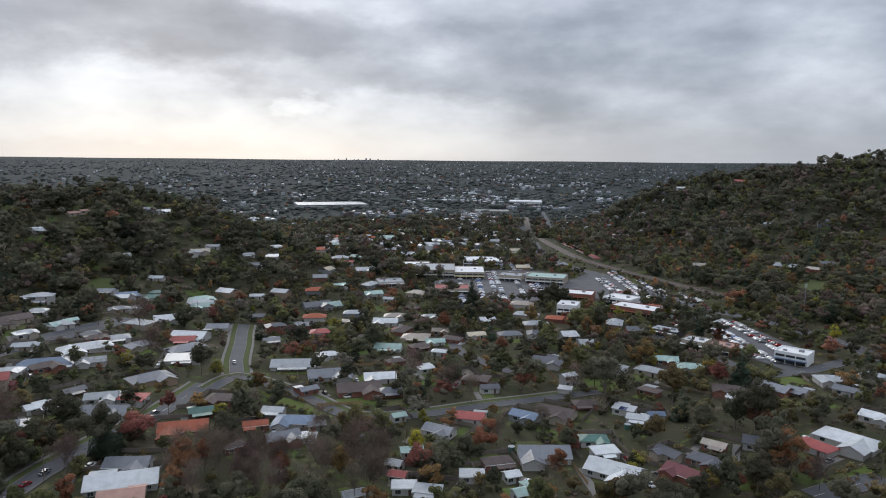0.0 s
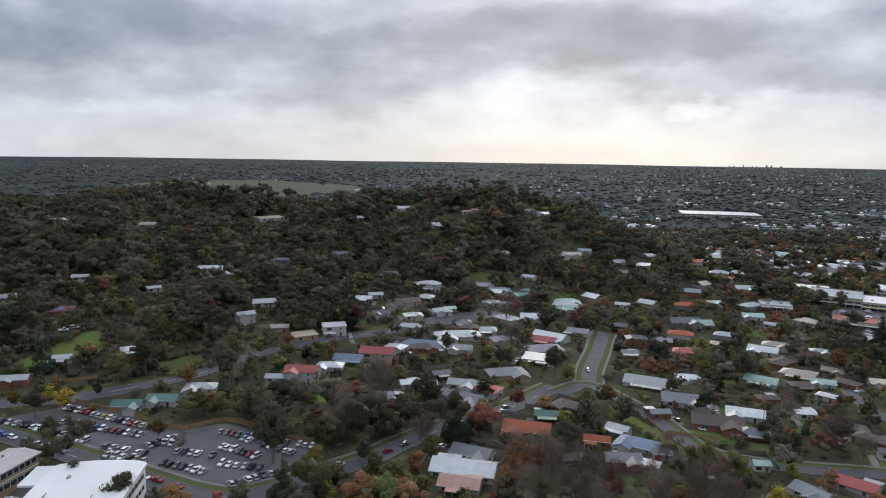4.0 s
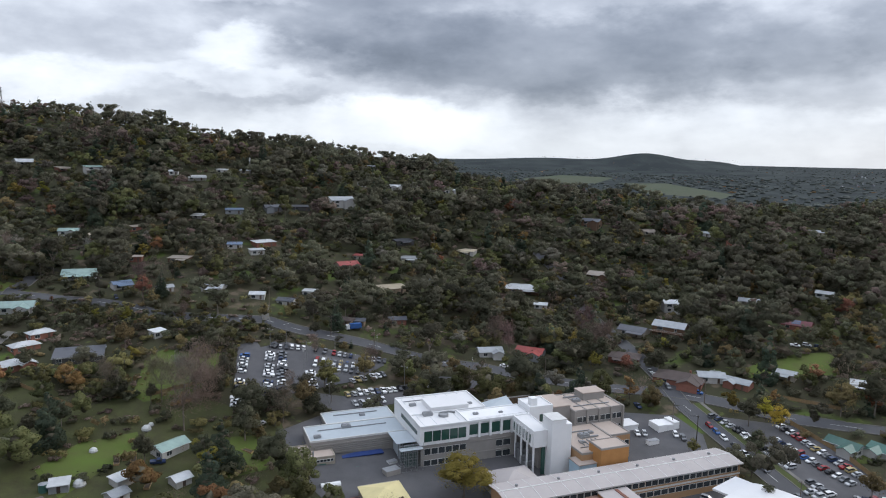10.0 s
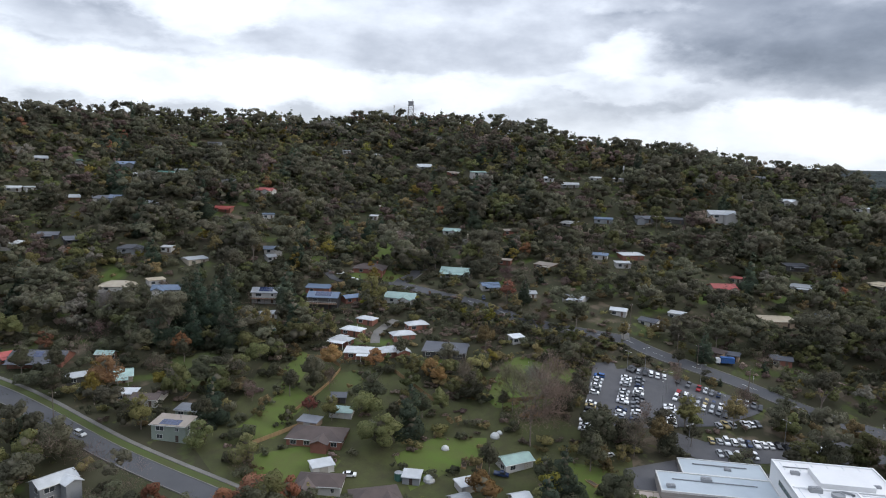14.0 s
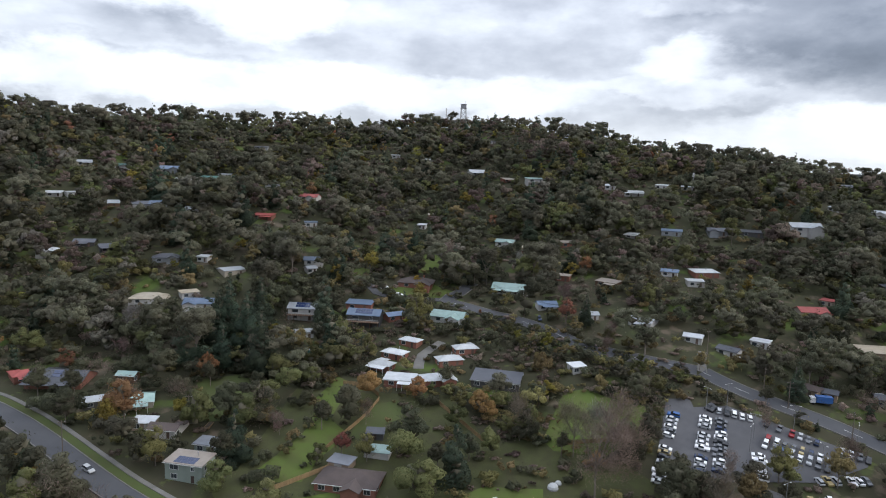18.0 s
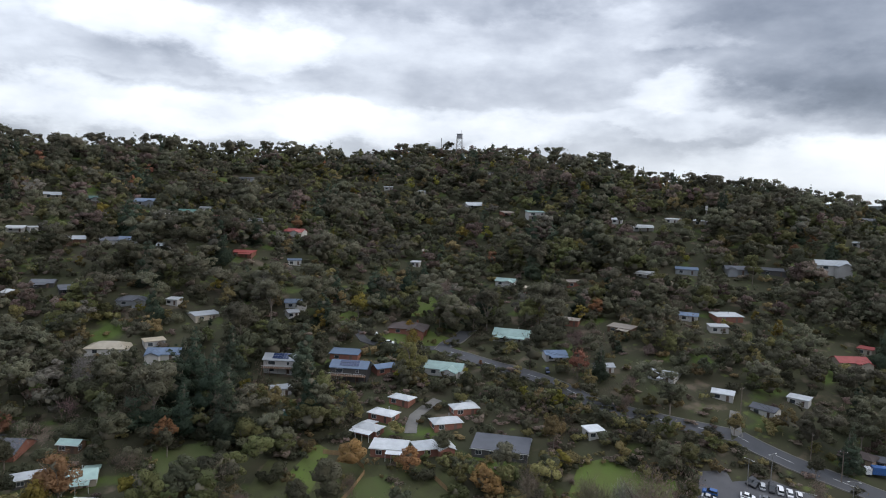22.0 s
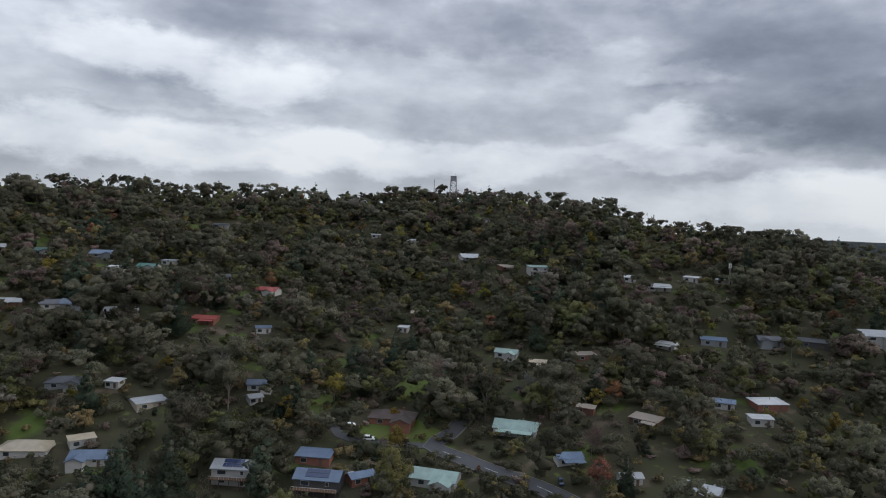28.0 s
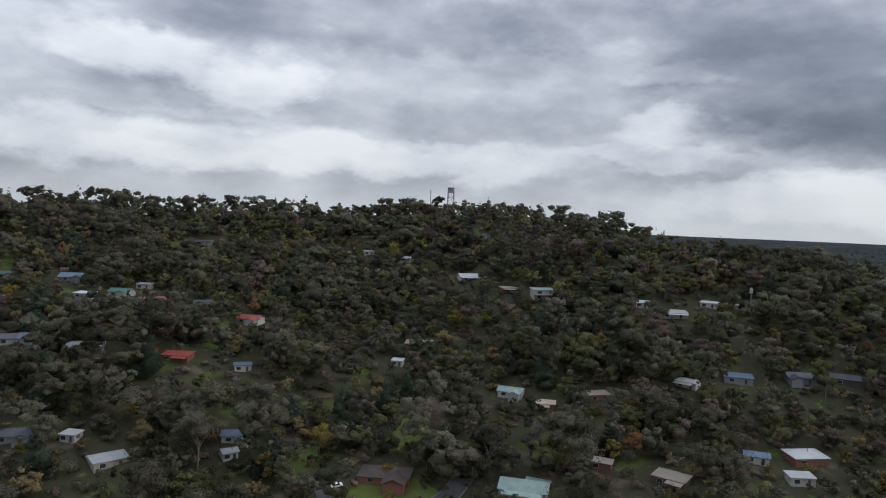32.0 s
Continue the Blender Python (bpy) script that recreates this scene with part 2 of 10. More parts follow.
M_BARK = mat("bark", (0.11, 0.085, 0.07), (0.22, 0.19, 0.165), scale=0.6, fine=6)

# hills: x, y, breadth, height
HILLS_RIDGE = [
    (-810, -430, 400, 111.5),
    (-630, -250, 75, 22.7),
    (-630, -430, 75, 6.9),
    (-540, -70, 75, -3.4),
    (-720, -700, 75, 29.2),
    (-540, -520, 75, 17.2),
    (-630, -70, 75, 15.0),
    (-540, -610, 75, -30.1),
    (-720, -250, 75, -14.9),
    (-810, -430, 110, 11.3),
    (-630, -340, 75, 20.3),
    (-540, -160, 75, 20.9),
]
HILLS_SLOPE = [
    (-360, -700, 170, 84.9),
    (-360, -430, 75, -15.6),
    (-360, -340, 75, 16.7),
    (-360, -70, 75, 14.4),
    (-360, -700, 75, -33.8),
    (-450, -250, 75, -5.7),
    (-360, -610, 75, -15.5),
    (-360, -160, 75, -7.5),
    (-450, -340, 75, -8.8),
]
HILLS_SOUTH = [
    (180, -700, 260, 10.4),
    (-90, -250, 110, -8.2),
    (0, -430, 75, -12.8),
    (540, -520, 170, 12.3),
    (0, -160, 75, 5.3),
    (-180, -430, 75, -5.0),
    (-90, -70, 75, 0.7),
    (-90, -700, 170, 10.5),
    (360, -160, 170, 5.3),
    (-180, -340, 75, -16.6),
    (-90, -700, 260, 58.1),
]
HILLS_WEST = [
    (-540, 560, 170, 60.1),
    (-180, 20, 170, -13.6),
    (-720, 110, 170, 33.9),
    (-270, 650, 75, 41.3),
    (-450, 740, 75, 39.2),
    (-540, 290, 75, 9.2),
    (-900, 290, 170, -16.3),
    (-450, 110, 75, -4.4),
    (-360, 560, 75, 19.8),
    (-270, 830, 75, 16.9),
    (-900, 20, 110, -23.6),
    (-540, 380, 75, 11.1),
    (-270, 290, 75, -1.7),
    (-540, 200, 75, 17.4),
    (-540, 650, 75, -30.6),
    (-810, 560, 75, -7.3),
    (-180, 650, 75, 6.8),
    (-90, 110, 75, 5.7),
    (-90, 290, 75, -1.0),
    (-540, 20, 75, 11.2),
    (-450, 920, 110, 5.7),
    (-630, 470, 75, 6.5),
    (-360, 200, 75, 11.1),
    (-270, 380, 75, 9.2),
    (-450, 290, 75, 0.3),
    (-90, 470, 75, -7.3),
    (-360, 1280, 260, -9.1),
    (-360, 20, 75, -6.0),
    (-360, 470, 75, -5.6),
    (-450, 200, 75, -12.1),
]
HILLS_NORTH = [
    (0, 920, 400, -0.1),
    (540, 920, 110, 55.5),
    (360, 1100, 75, 42.7),
    (1080, 470, 400, 48.4),
    (180, 1100, 75, -16.5),
    (1080, 1280, 400, 11.2),
    (450, 1010, 75, 24.1),
    (540, 830, 75, 36.4),
    (360, 1280, 75, 12.8),
    (720, 380, 75, -10.1),
    (360, 830, 110, 19.6),
    (180, 560, 170, -4.0),
    (270, 740, 75, -3.8),
    (90, 1190, 75, 3.0),
    (180, 1010, 75, 1.9),
    (1080, 1010, 260, 25.1),
    (900, 740, 110, -5.8),
    (360, 1010, 75, 16.5),
    (0, 830, 75, -5.4),
    (0, 200, 75, -2.3),
    (270, 1280, 75, -4.3),
    (810, 20, 110, 2.5),
]

# ---- the lie of the land ----
HILLS = HILLS_RIDGE + HILLS_SLOPE + HILLS_SOUTH + HILLS_WEST + HILLS_NORTH


def height(x, y):
    """Metres above the datum, for numbers or arrays: a plain raised far out to meet the camera's horizon, and rounded
    hills on it.
    """
    x, y = np.asarray(x, float), np.asarray(y, float)
    d = np.hypot(x, y)
    z = -20 - 8 * np.clip((d - 600) / 900, 0, 1) + 90 * np.clip((d - 1600) / 3200, 0, 1)
    for cx, cy, s, a in HILLS:
        z = z + a * np.exp(-((x - cx) ** 2 + (y - cy) ** 2) / (2 * s * s))
    z = z + RANGE(x, y)
    far_off = np.clip((d - 3200) / 1400, 0, 1)
    return z + far_off * (2.2 * np.sin(x / 460 + 1.0) * np.sin(y / 710) + 1.2 * np.sin(x / 210 + y / 300))


def RANGE(x, y):
    """The long blue range and the twin-topped hill far beyond the fields."""
    z = 0 * x
    for cx, cy, sx, sy, a in FAR_HILLS:
        z = z + a * np.exp(-((x - cx) / sx) ** 2 - ((y - cy) / sy) ** 2)
    return z


FAR_HILLS = [(-3721, 1171, 230, 230, 72), (-3644, 1532, 180, 180, 53), (-3923, 767, 380, 380, 48), (-4081, 330, 420, 420, 15), (-3988, -160, 420, 420, 16)]


def hz(x, y):
    return float(height(x, y))


def sheet(name, xs, ys, lift=0.0):
    """A draped grid as one mesh."""
    X, Y = np.meshgrid(xs, ys)
    Z = height(X, Y) + lift
    co = np.stack([X, Y, Z], -1).reshape(-1, 3)
    nx, ny = len(xs), len(ys)
    i = (np.arange(ny - 1)[:, None] * nx + np.arange(nx - 1)[None]).ravel()
    quads = np.stack([i, i + 1, i + nx + 1, i + nx], 1)
    return fast_mesh(name, co, quads)


def fast_mesh(name, co, faces, smooth=True, normals=None, tone=None, slots=None):
    """A mesh from arrays of places and of equal-sided faces, with soft leaf normals and a tone for each tree where given."""
    me = bpy.data.meshes.new(name)
    n = faces.shape[1]
    me.vertices.add(len(co))
    me.vertices.foreach_set("co", np.asarray(co, np.float32).ravel())
    me.loops.add(faces.size)
    me.loops.foreach_set("vertex_index", np.asarray(faces, np.int32).ravel())
    me.polygons.add(len(faces))
    me.polygons.foreach_set("loop_start", np.arange(0, faces.size, n, dtype=np.int32))
    me.polygons.foreach_set("loop_total", np.full(len(faces), n, np.int32))
    me.polygons.foreach_set("use_smooth", np.full(len(faces), smooth))
    me.update(calc_edges=True)
    if slots is not None:
        me.polygons.foreach_set("material_index", np.asarray(slots, np.int32))
    if normals is not None:
        me.attributes.new("custom_normal", "FLOAT_VECTOR", "POINT").data.foreach_set("vector", np.asarray(normals, np.float32).ravel())
    if tone is not None:
        me.attributes.new("tone", "FLOAT", "POINT").data.foreach_set("value", np.asarray(tone, np.float32).ravel())
    return me


def spaced(lo, hi, step, out):
    core = list(np.arange(lo, hi + 0.1, step))
    grow, left, right = step, [], []
    a, b = lo, hi
    while a > -out or b < out:
        grow *= 1.13
        a, b = a - grow, b + grow
        if a > -out - grow:
            left.append(max(a, -out))
        if b < out + grow:
            right.append(min(b, out))
    return np.array(sorted(set(left)) + core + sorted(set(right)))


M_GROUND = mat("ground_cover", (0.040, 0.047, 0.022), (0.062, 0.052, 0.036), scale=0.045, fine=0.4, rough=0.95, spec=0.1, bump=0.3)


def far_woods_haze(m):
    """Beyond the near hills the ground turns blue-grey with distance: eucalyptus woods, and haze painted into the
    colour.
    """
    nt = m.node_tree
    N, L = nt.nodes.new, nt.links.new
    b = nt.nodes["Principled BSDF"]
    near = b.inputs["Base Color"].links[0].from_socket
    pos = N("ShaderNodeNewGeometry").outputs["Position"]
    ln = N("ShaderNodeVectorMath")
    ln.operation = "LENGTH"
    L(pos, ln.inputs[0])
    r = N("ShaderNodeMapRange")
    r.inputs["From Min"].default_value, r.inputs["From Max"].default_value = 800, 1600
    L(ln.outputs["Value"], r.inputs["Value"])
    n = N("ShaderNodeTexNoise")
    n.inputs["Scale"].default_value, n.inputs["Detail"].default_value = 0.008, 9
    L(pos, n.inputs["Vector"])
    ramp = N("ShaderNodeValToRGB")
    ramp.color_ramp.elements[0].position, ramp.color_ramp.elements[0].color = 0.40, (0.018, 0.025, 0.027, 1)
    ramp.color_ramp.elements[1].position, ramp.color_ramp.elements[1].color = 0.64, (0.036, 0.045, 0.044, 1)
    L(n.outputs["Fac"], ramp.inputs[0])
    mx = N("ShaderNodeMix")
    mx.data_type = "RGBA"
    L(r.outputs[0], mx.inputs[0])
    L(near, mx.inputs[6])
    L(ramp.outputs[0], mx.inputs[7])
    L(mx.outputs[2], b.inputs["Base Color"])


def garden_patches(m):
    """Between the trees: patches of lawn, leaf litter and trodden earth."""
    nt = m.node_tree
    N, L = nt.nodes.new, nt.links.new
    b = nt.nodes["Principled BSDF"]
    colour = b.inputs["Base Color"].links[0].from_socket
    pos = N("ShaderNodeNewGeometry").outputs["Position"]
    for scale, lo, hi, c in ((0.055, 0.58, 0.68, (0.075, 0.104, 0.028)), (0.09, 0.60, 0.68, (0.115, 0.092, 0.066)), (0.21, 0.62, 0.70, (0.090, 0.105, 0.036))):
        n, r, mx = N("ShaderNodeTexNoise"), N("ShaderNodeMapRange"), N("ShaderNodeMix")
        n.inputs["Scale"].default_value, n.inputs["Detail"].default_value = scale, 5
        L(pos, n.inputs["Vector"])
        r.inputs["From Min"].default_value, r.inputs["From Max"].default_value = lo, hi
        L(n.outputs["Fac"], r.inputs["Value"])
        mx.data_type = "RGBA"
        mx.inputs[7].default_value = (*c, 1)
        L(r.outputs[0], mx.inputs[0])
        L(colour, mx.inputs[6])
        colour = mx.outputs[2]
    L(colour, b.inputs["Base Color"])


garden_patches(M_GROUND)
far_woods_haze(M_GROUND)
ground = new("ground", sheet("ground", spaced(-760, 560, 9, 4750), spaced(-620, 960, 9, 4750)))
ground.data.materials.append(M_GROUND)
tagged(ground, "dark green and brown wooded land over rolling hills", "ground", kind="structure")

# ---- building helpers ----
KEEP_CLEAR = []   # x, y, radius: no tree stands here
IN_SIGHT = []      # x, y, breadth: a place kept in the camera's sight over capped trees


def mesh(name, verts, faces, *mats):
    me = bpy.data.meshes.new(name)
    me.from_pydata([tuple(v) for v in verts], [], faces)
    for m in mats:
        me.materials.append(m)
    me.update()
    return me


def part(name, data, parent, place=None, label="", turn=0.0):
    """Links a mesh as one part under a thing or a part."""
    ob = new(name, data)
    ob.parent = parent
    if place is not None:
        ob.matrix_basis = Matrix.Translation(place) @ Matrix.Rotation(turn, 4, "Z")
    return tagged(ob, label)


def thing(name, x, y, z, turn=0.0, label="", category="", group=""):
    ob = new(name)
    ob.empty_display_size = 0.5
    ob.matrix_basis = pose(x, y, z, 0, 0, turn)
    return tagged(ob, label, category, group)


BOX_FACES = [(0, 3, 2, 1), (4, 5, 6, 7), (0, 1, 5, 4), (1, 2, 6, 5), (2, 3, 7, 6), (3, 0, 4, 7)]


def box_v(x0, y0, z0, x1, y1, z1):
    return [(x0, y0, z0), (x1, y0, z0), (x1, y1, z0), (x0, y1, z0), (x0, y0, z1), (x1, y0, z1), (x1, y1, z1), (x0, y1, z1)]


def boxes(name, rows, *mats, bevel=0.0):
    """One mesh of several boxes, rows of x0, y0, z0, x1, y1, z1."""
    v, f = [], []
    for r in rows:
        k = len(v)
        v += box_v(*r)
        f += [tuple(i + k for i in q) for q in BOX_FACES]
    me = mesh(name, v, f, *mats)
    if bevel:
        bm = bmesh.new()
        bm.from_mesh(me)
        bmesh.ops.bevel(bm, geom=bm.edges[:], offset=bevel, segments=1, affect="EDGES")
        bm.to_mesh(me)
        bm.free()
    return me


def tube(name, rings, sides, m, cap=True):
    """A tapered tube through rings of (x, y, z, radius), upright."""
    v, f = [], []
    for x, y, z, r in rings:
        for s in range(sides):
            a = 2 * math.pi * s / sides
            v.append((x + r * math.cos(a), y + r * math.sin(a), z))
    for i in range(len(rings) - 1):
        for s in range(sides):
            a, b = i * sides + s, i * sides + (s + 1) % sides
            f.append((a, b, b + sides, a + sides))
    if cap:
        f.append(tuple(range(sides))[::-1])
        f.append(tuple((len(rings) - 1) * sides + s for s in range(sides)))
    return mesh(name, v, f, m)

# ---- roads, paths, lawns and car parks, draped on the land ----
M_ASPHALT = mat("asphalt", (0.086, 0.087, 0.092), (0.060, 0.061, 0.066), scale=0.12, fine=4, rough=0.85, bump=0.2)
M_PARK = mat("car_park_asphalt", (0.108, 0.106, 0.110), (0.062, 0.062, 0.066), scale=0.11, fine=3, rough=0.85, bump=0.2)
M_CONCRETE = mat("concrete", (0.185, 0.175, 0.16), (0.115, 0.11, 0.10), scale=0.3, fine=5, rough=0.9)
M_LAWN = mat("lawn", (0.088, 0.132, 0.028), (0.088, 0.092, 0.036), scale=0.16, fine=1.2, rough=0.95, spec=0.1, bump=0.4)
M_VERGE = mat("verge_grass", (0.068, 0.094, 0.030), (0.070, 0.070, 0.034), scale=0.15, fine=1.5, rough=0.95, spec=0.1, bump=0.4)
M_FIELD = mat("far_field", (0.055, 0.075, 0.045), (0.085, 0.088, 0.062), scale=0.006, fine=0.05, rough=0.95, spec=0.1)
M_PAINT = mat("road_paint", (0.6, 0.6, 0.58), scale=1, fine=6)
M_BALLAST = mat("rail_ballast", (0.085, 0.070, 0.060), (0.130, 0.102, 0.084), scale=0.1, fine=3, bump=0.4)
NO_TREES = []      # polygons
LAWNS = []
ROADS = []         # centre lines and half widths


def smooth_line(pts, step=5.0):
    """A soft curve through the corners, one place about every step metres."""
    p = [np.array(q, float) for q in pts]
    p = [2 * p[0] - p[1]] + p + [2 * p[-1] - p[-2]]
    out = []
    for a, b, c, d in zip(p, p[1:], p[2:], p[3:]):
        n = max(2, int(np.linalg.norm(c - b) / step))
        for i in range(n):
            t = i / n
            out.append(0.5 * (2 * b + (c - a) * t + (2 * a - 5 * b + 4 * c - d) * t * t + (3 * b - 3 * c + d - a) * t ** 3))
    out.append(p[-2])
    return np.array(out)


def strip_mesh(name, line, left, right, lift, m, thick=0.0):
    """A draped ribbon between two offsets from a line (to its left)."""
    d = np.gradient(line, axis=0)
    n = np.stack([-d[:, 1], d[:, 0]], 1) / (np.linalg.norm(d, axis=1)[:, None] + 1e-9)
    k = max(2, int(abs(left - right) / 4) + 2)
    rows = [line + n * o for o in np.linspace(right, left, k)]
    co = np.stack([np.column_stack([r, height(r[:, 0], r[:, 1]) + lift]) for r in rows], 1)
    L_, v = len(line), co.reshape(-1, 3)
    faces = [(i * k + j, i * k + j + 1, (i + 1) * k + j + 1, (i + 1) * k + j) for i in range(L_ - 1) for j in range(k - 1)]
    faces = [f[::-1] for f in faces]
    if thick:
        base = len(v)
        v = np.concatenate([v, v - np.array([0, 0, thick])])
        for i in range(L_ - 1):
            a, b = i * k, (i + 1) * k
            faces += [(a, b, b + base, a + base), (b + k - 1, a + k - 1, a + k - 1 + base, b + k - 1 + base)]
    return mesh(name, v, faces, m)


def road(name, width, pts, label, kerb=True, path_side=0, line=True, m=None):
    c = smooth_line(pts)
    r = new(name, strip_mesh(name, c, width / 2, -width / 2, 0.22, m or M_ASPHALT, 0.5))
    tagged(r, label, "road", kind="structure")
    if kerb:
        for s in (-1, 1):
            part("kerb", strip_mesh("kerb", c, s * (width / 2 + 0.16) + 0.16, s * (width / 2 + 0.16) - 0.16, 0.36, M_CONCRETE, 0.6), r)
    if path_side:
        for s in ((-1, 1) if path_side == 2 else (path_side,)):
            a = s * (width / 2 + 2.6)
            part("verge", strip_mesh("verge", c, s * (width / 2 + 1.7) + 1.25, s * (width / 2 + 1.7) - 1.25, 0.26, M_VERGE, 0.4), r)
            part("footpath", strip_mesh("footpath", c, a + s * 1.2 + 0.7, a + s * 1.2 - 0.7, 0.33, M_CONCRETE, 0.5), r)
    if line:
        seg = []
        for i in range(0, len(c) - 1, 3):
            seg.append(strip_mesh("centre_line", c[i:i + 2], 0.08, -0.08, 0.245, M_PAINT))
        v, f = [], []
        for s_ in seg:
            k = len(v)
            v += [tuple(q.co) for q in s_.vertices]
            f += [tuple(i + k for i in p.vertices) for p in s_.polygons]
            bpy.data.meshes.remove(s_)
        part("centre_line", mesh("centre_line", v, f, M_PAINT), r)
    ROADS.append((c, width / 2 + (4.5 if path_side else 1.5)))
    return r


def patch(name, poly, m, lift, label, category, step=7.0):
    """A draped polygon."""
    if name == "far_field":
        step = 45.0
    bm = bmesh.new()
    f = bm.faces.new([bm.verts.new((x, y, 0)) for x, y in poly])
    xs, ys = [p[0] for p in poly], [p[1] for p in poly]
    for lo, hi, ax in ((min(xs), max(xs), (1, 0, 0)), (min(ys), max(ys), (0, 1, 0))):
        a = lo + step
        while a < hi:
            bmesh.ops.bisect_plane(bm, geom=bm.verts[:] + bm.edges[:] + bm.faces[:], plane_co=[a * q for q in ax], plane_no=ax)
            a += step
    for v in bm.verts:
        v.co.z = hz(v.co.x, v.co.y) + lift
    bmesh.ops.recalc_face_normals(bm, faces=bm.faces[:])
    if sum(q.normal.z for q in bm.faces) < 0:
        bmesh.ops.reverse_faces(bm, faces=bm.faces[:])
    me = bpy.data.meshes.new(name)
    bm.to_mesh(me)
    bm.free()
    me.materials.append(m)
    NO_TREES.append(np.array(poly, float))
    if name == "lawn":
        LAWNS.append(np.array(poly, float))
    return tagged(new(name, me), label, category, kind="structure")


def inside(poly, x, y):
    ok = np.zeros(len(x), bool)
    j = len(poly) - 1
    for i in range(len(poly)):
        (xi, yi), (xj, yj) = poly[i], poly[j]
        with np.errstate(divide="ignore", invalid="ignore"):
            ok ^= ((yi > y) != (yj > y)) & (x < (xj - xi) * (y - yi) / (yj - yi) + xi)
        j = i
    return ok

# ---- cars ----
CAR_PAINT = {n: mat("car_" + n, c, tuple(v * 0.9 for v in c), rough=0.25, scale=0.5, fine=3, spec=0.5) for n, c in {
    "white": (0.74, 0.74, 0.74), "silver": (0.42, 0.43, 0.44), "grey": (0.13, 0.135, 0.145), "black": (0.018, 0.018, 0.02), "red": (0.24, 0.018, 0.02),
    "blue": (0.04, 0.11, 0.30), "navy": (0.02, 0.035, 0.085), "green": (0.20, 0.42, 0.10), "gold": (0.38, 0.30, 0.14)}.items()}
M_TYRE = mat("tyre_rubber", (0.02, 0.02, 0.02), rough=0.9)
M_CARGLASS = mat("car_glass", (0.015, 0.018, 0.02), (0.03, 0.035, 0.04), rough=0.06, spec=0.6)


def profile_mesh(name, prof, halfw, m, taper=None):
    """A side outline (x, z) swept across, with the upper part drawn in by taper."""
    top = max(z for _, z in prof)
    low = min(z for _, z in prof)
    v = []
    for s in (-1, 1):
        for x, z in prof:
            k = 1 - (taper or 0) * (z - low) / (top - low)
            v.append((x, s * halfw * k, z))
    n = len(prof)
    f = [tuple(range(n)), tuple(range(2 * n - 1, n - 1, -1))]
    f += [(i, i + n, (i + 1) % n + n, (i + 1) % n) for i in range(n)]
    return mesh(name, v, f, m)


def wheel_mesh():
    v, f = [], []
    for y, r in ((-0.1, 0.27), (-0.09, 0.32), (0.09, 0.32), (0.1, 0.27)):
        v += [(r * math.cos(a * math.pi / 4), y, r * math.sin(a * math.pi / 4)) for a in range(8)]
    for i in range(3):
        f += [(i * 8 + a, i * 8 + (a + 1) % 8, (i + 1) * 8 + (a + 1) % 8, (i + 1) * 8 + a) for a in range(8)]
    f += [tuple(range(8)), tuple(range(31, 23, -1))]
    return mesh("wheel", v, f, M_TYRE)


WHEEL = wheel_mesh()
SHAPES = {
    "sedan": ([(-2.25, 0.3), (-2.28, 0.75), (-2.15, 0.92), (-1.3, 0.97), (1.0, 0.95), (2.1, 0.78), (2.25, 0.6), (2.22, 0.28), (1.2, 0.2), (-1.2, 0.2)],
              [(-1.75, 0.93), (-1.05, 1.40), (0.25, 1.43), (1.15, 0.93)], 0.88),
    "hatch": ([(-1.95, 0.3), (-2.0, 0.8), (-1.85, 0.98), (0.9, 0.98), (1.85, 0.8), (2.0, 0.55), (1.95, 0.28), (1.0, 0.2), (-1.0, 0.2)],
              [(-1.85, 0.95), (-1.55, 1.45), (0.1, 1.50), (1.05, 0.95)], 0.86),
    "wagon": ([(-2.3, 0.36), (-2.35, 0.95), (-2.25, 1.1), (1.05, 1.1), (2.1, 0.98), (2.32, 0.7), (2.28, 0.36), (1.2, 0.28), (-1.2, 0.28)],
              [(-2.25, 1.07), (-2.0, 1.70), (0.2, 1.74), (1.15, 1.07)], 0.93),
    "ute": ([(-2.55, 0.4), (-2.6, 1.02), (-0.55, 1.05), (1.2, 1.05), (2.3, 0.98), (2.5, 0.7), (2.45, 0.4), (1.3, 0.3), (-1.3, 0.3)],
            [(-0.6, 1.02), (-0.45, 1.68), (0.65, 1.70), (1.35, 1.02)], 0.92),
}
CARS = {}
CAR_WORDS = {"sedan": "four-door sedan", "hatch": "small hatchback", "wagon": "tall wagon", "ute": "pickup with an open tray"}


def car_proto(shape, paint):
    if (shape, paint) not in CARS:
        body, cab, hw = SHAPES[shape]
        zt = max(z for _, z in cab)
        roof = [(x * 0.97, z) for x, z in cab[1:3]]
        CARS[shape, paint] = (profile_mesh("body", body, hw, CAR_PAINT[paint], 0.06), profile_mesh("cabin_glass", cab, hw * 0.93, M_CARGLASS, 0.16),
                              boxes("roof", [(cab[1][0] - 0.03, -hw * 0.76, zt - 0.03, cab[2][0] + 0.05, hw * 0.76, zt + 0.03)], CAR_PAINT[paint]))
    return CARS[shape, paint]


car_rng = random.Random(11)
PAINTS = ["white"] * 9 + ["silver"] * 7 + ["grey"] * 5 + ["black"] * 4 + ["red"] * 2 + ["blue"] * 1 + ["navy"] * 2 + ["gold"]
PAINT_WORDS = {"navy": "dark blue", "gold": "pale gold", "green": "lime green"}
car_count = [0]


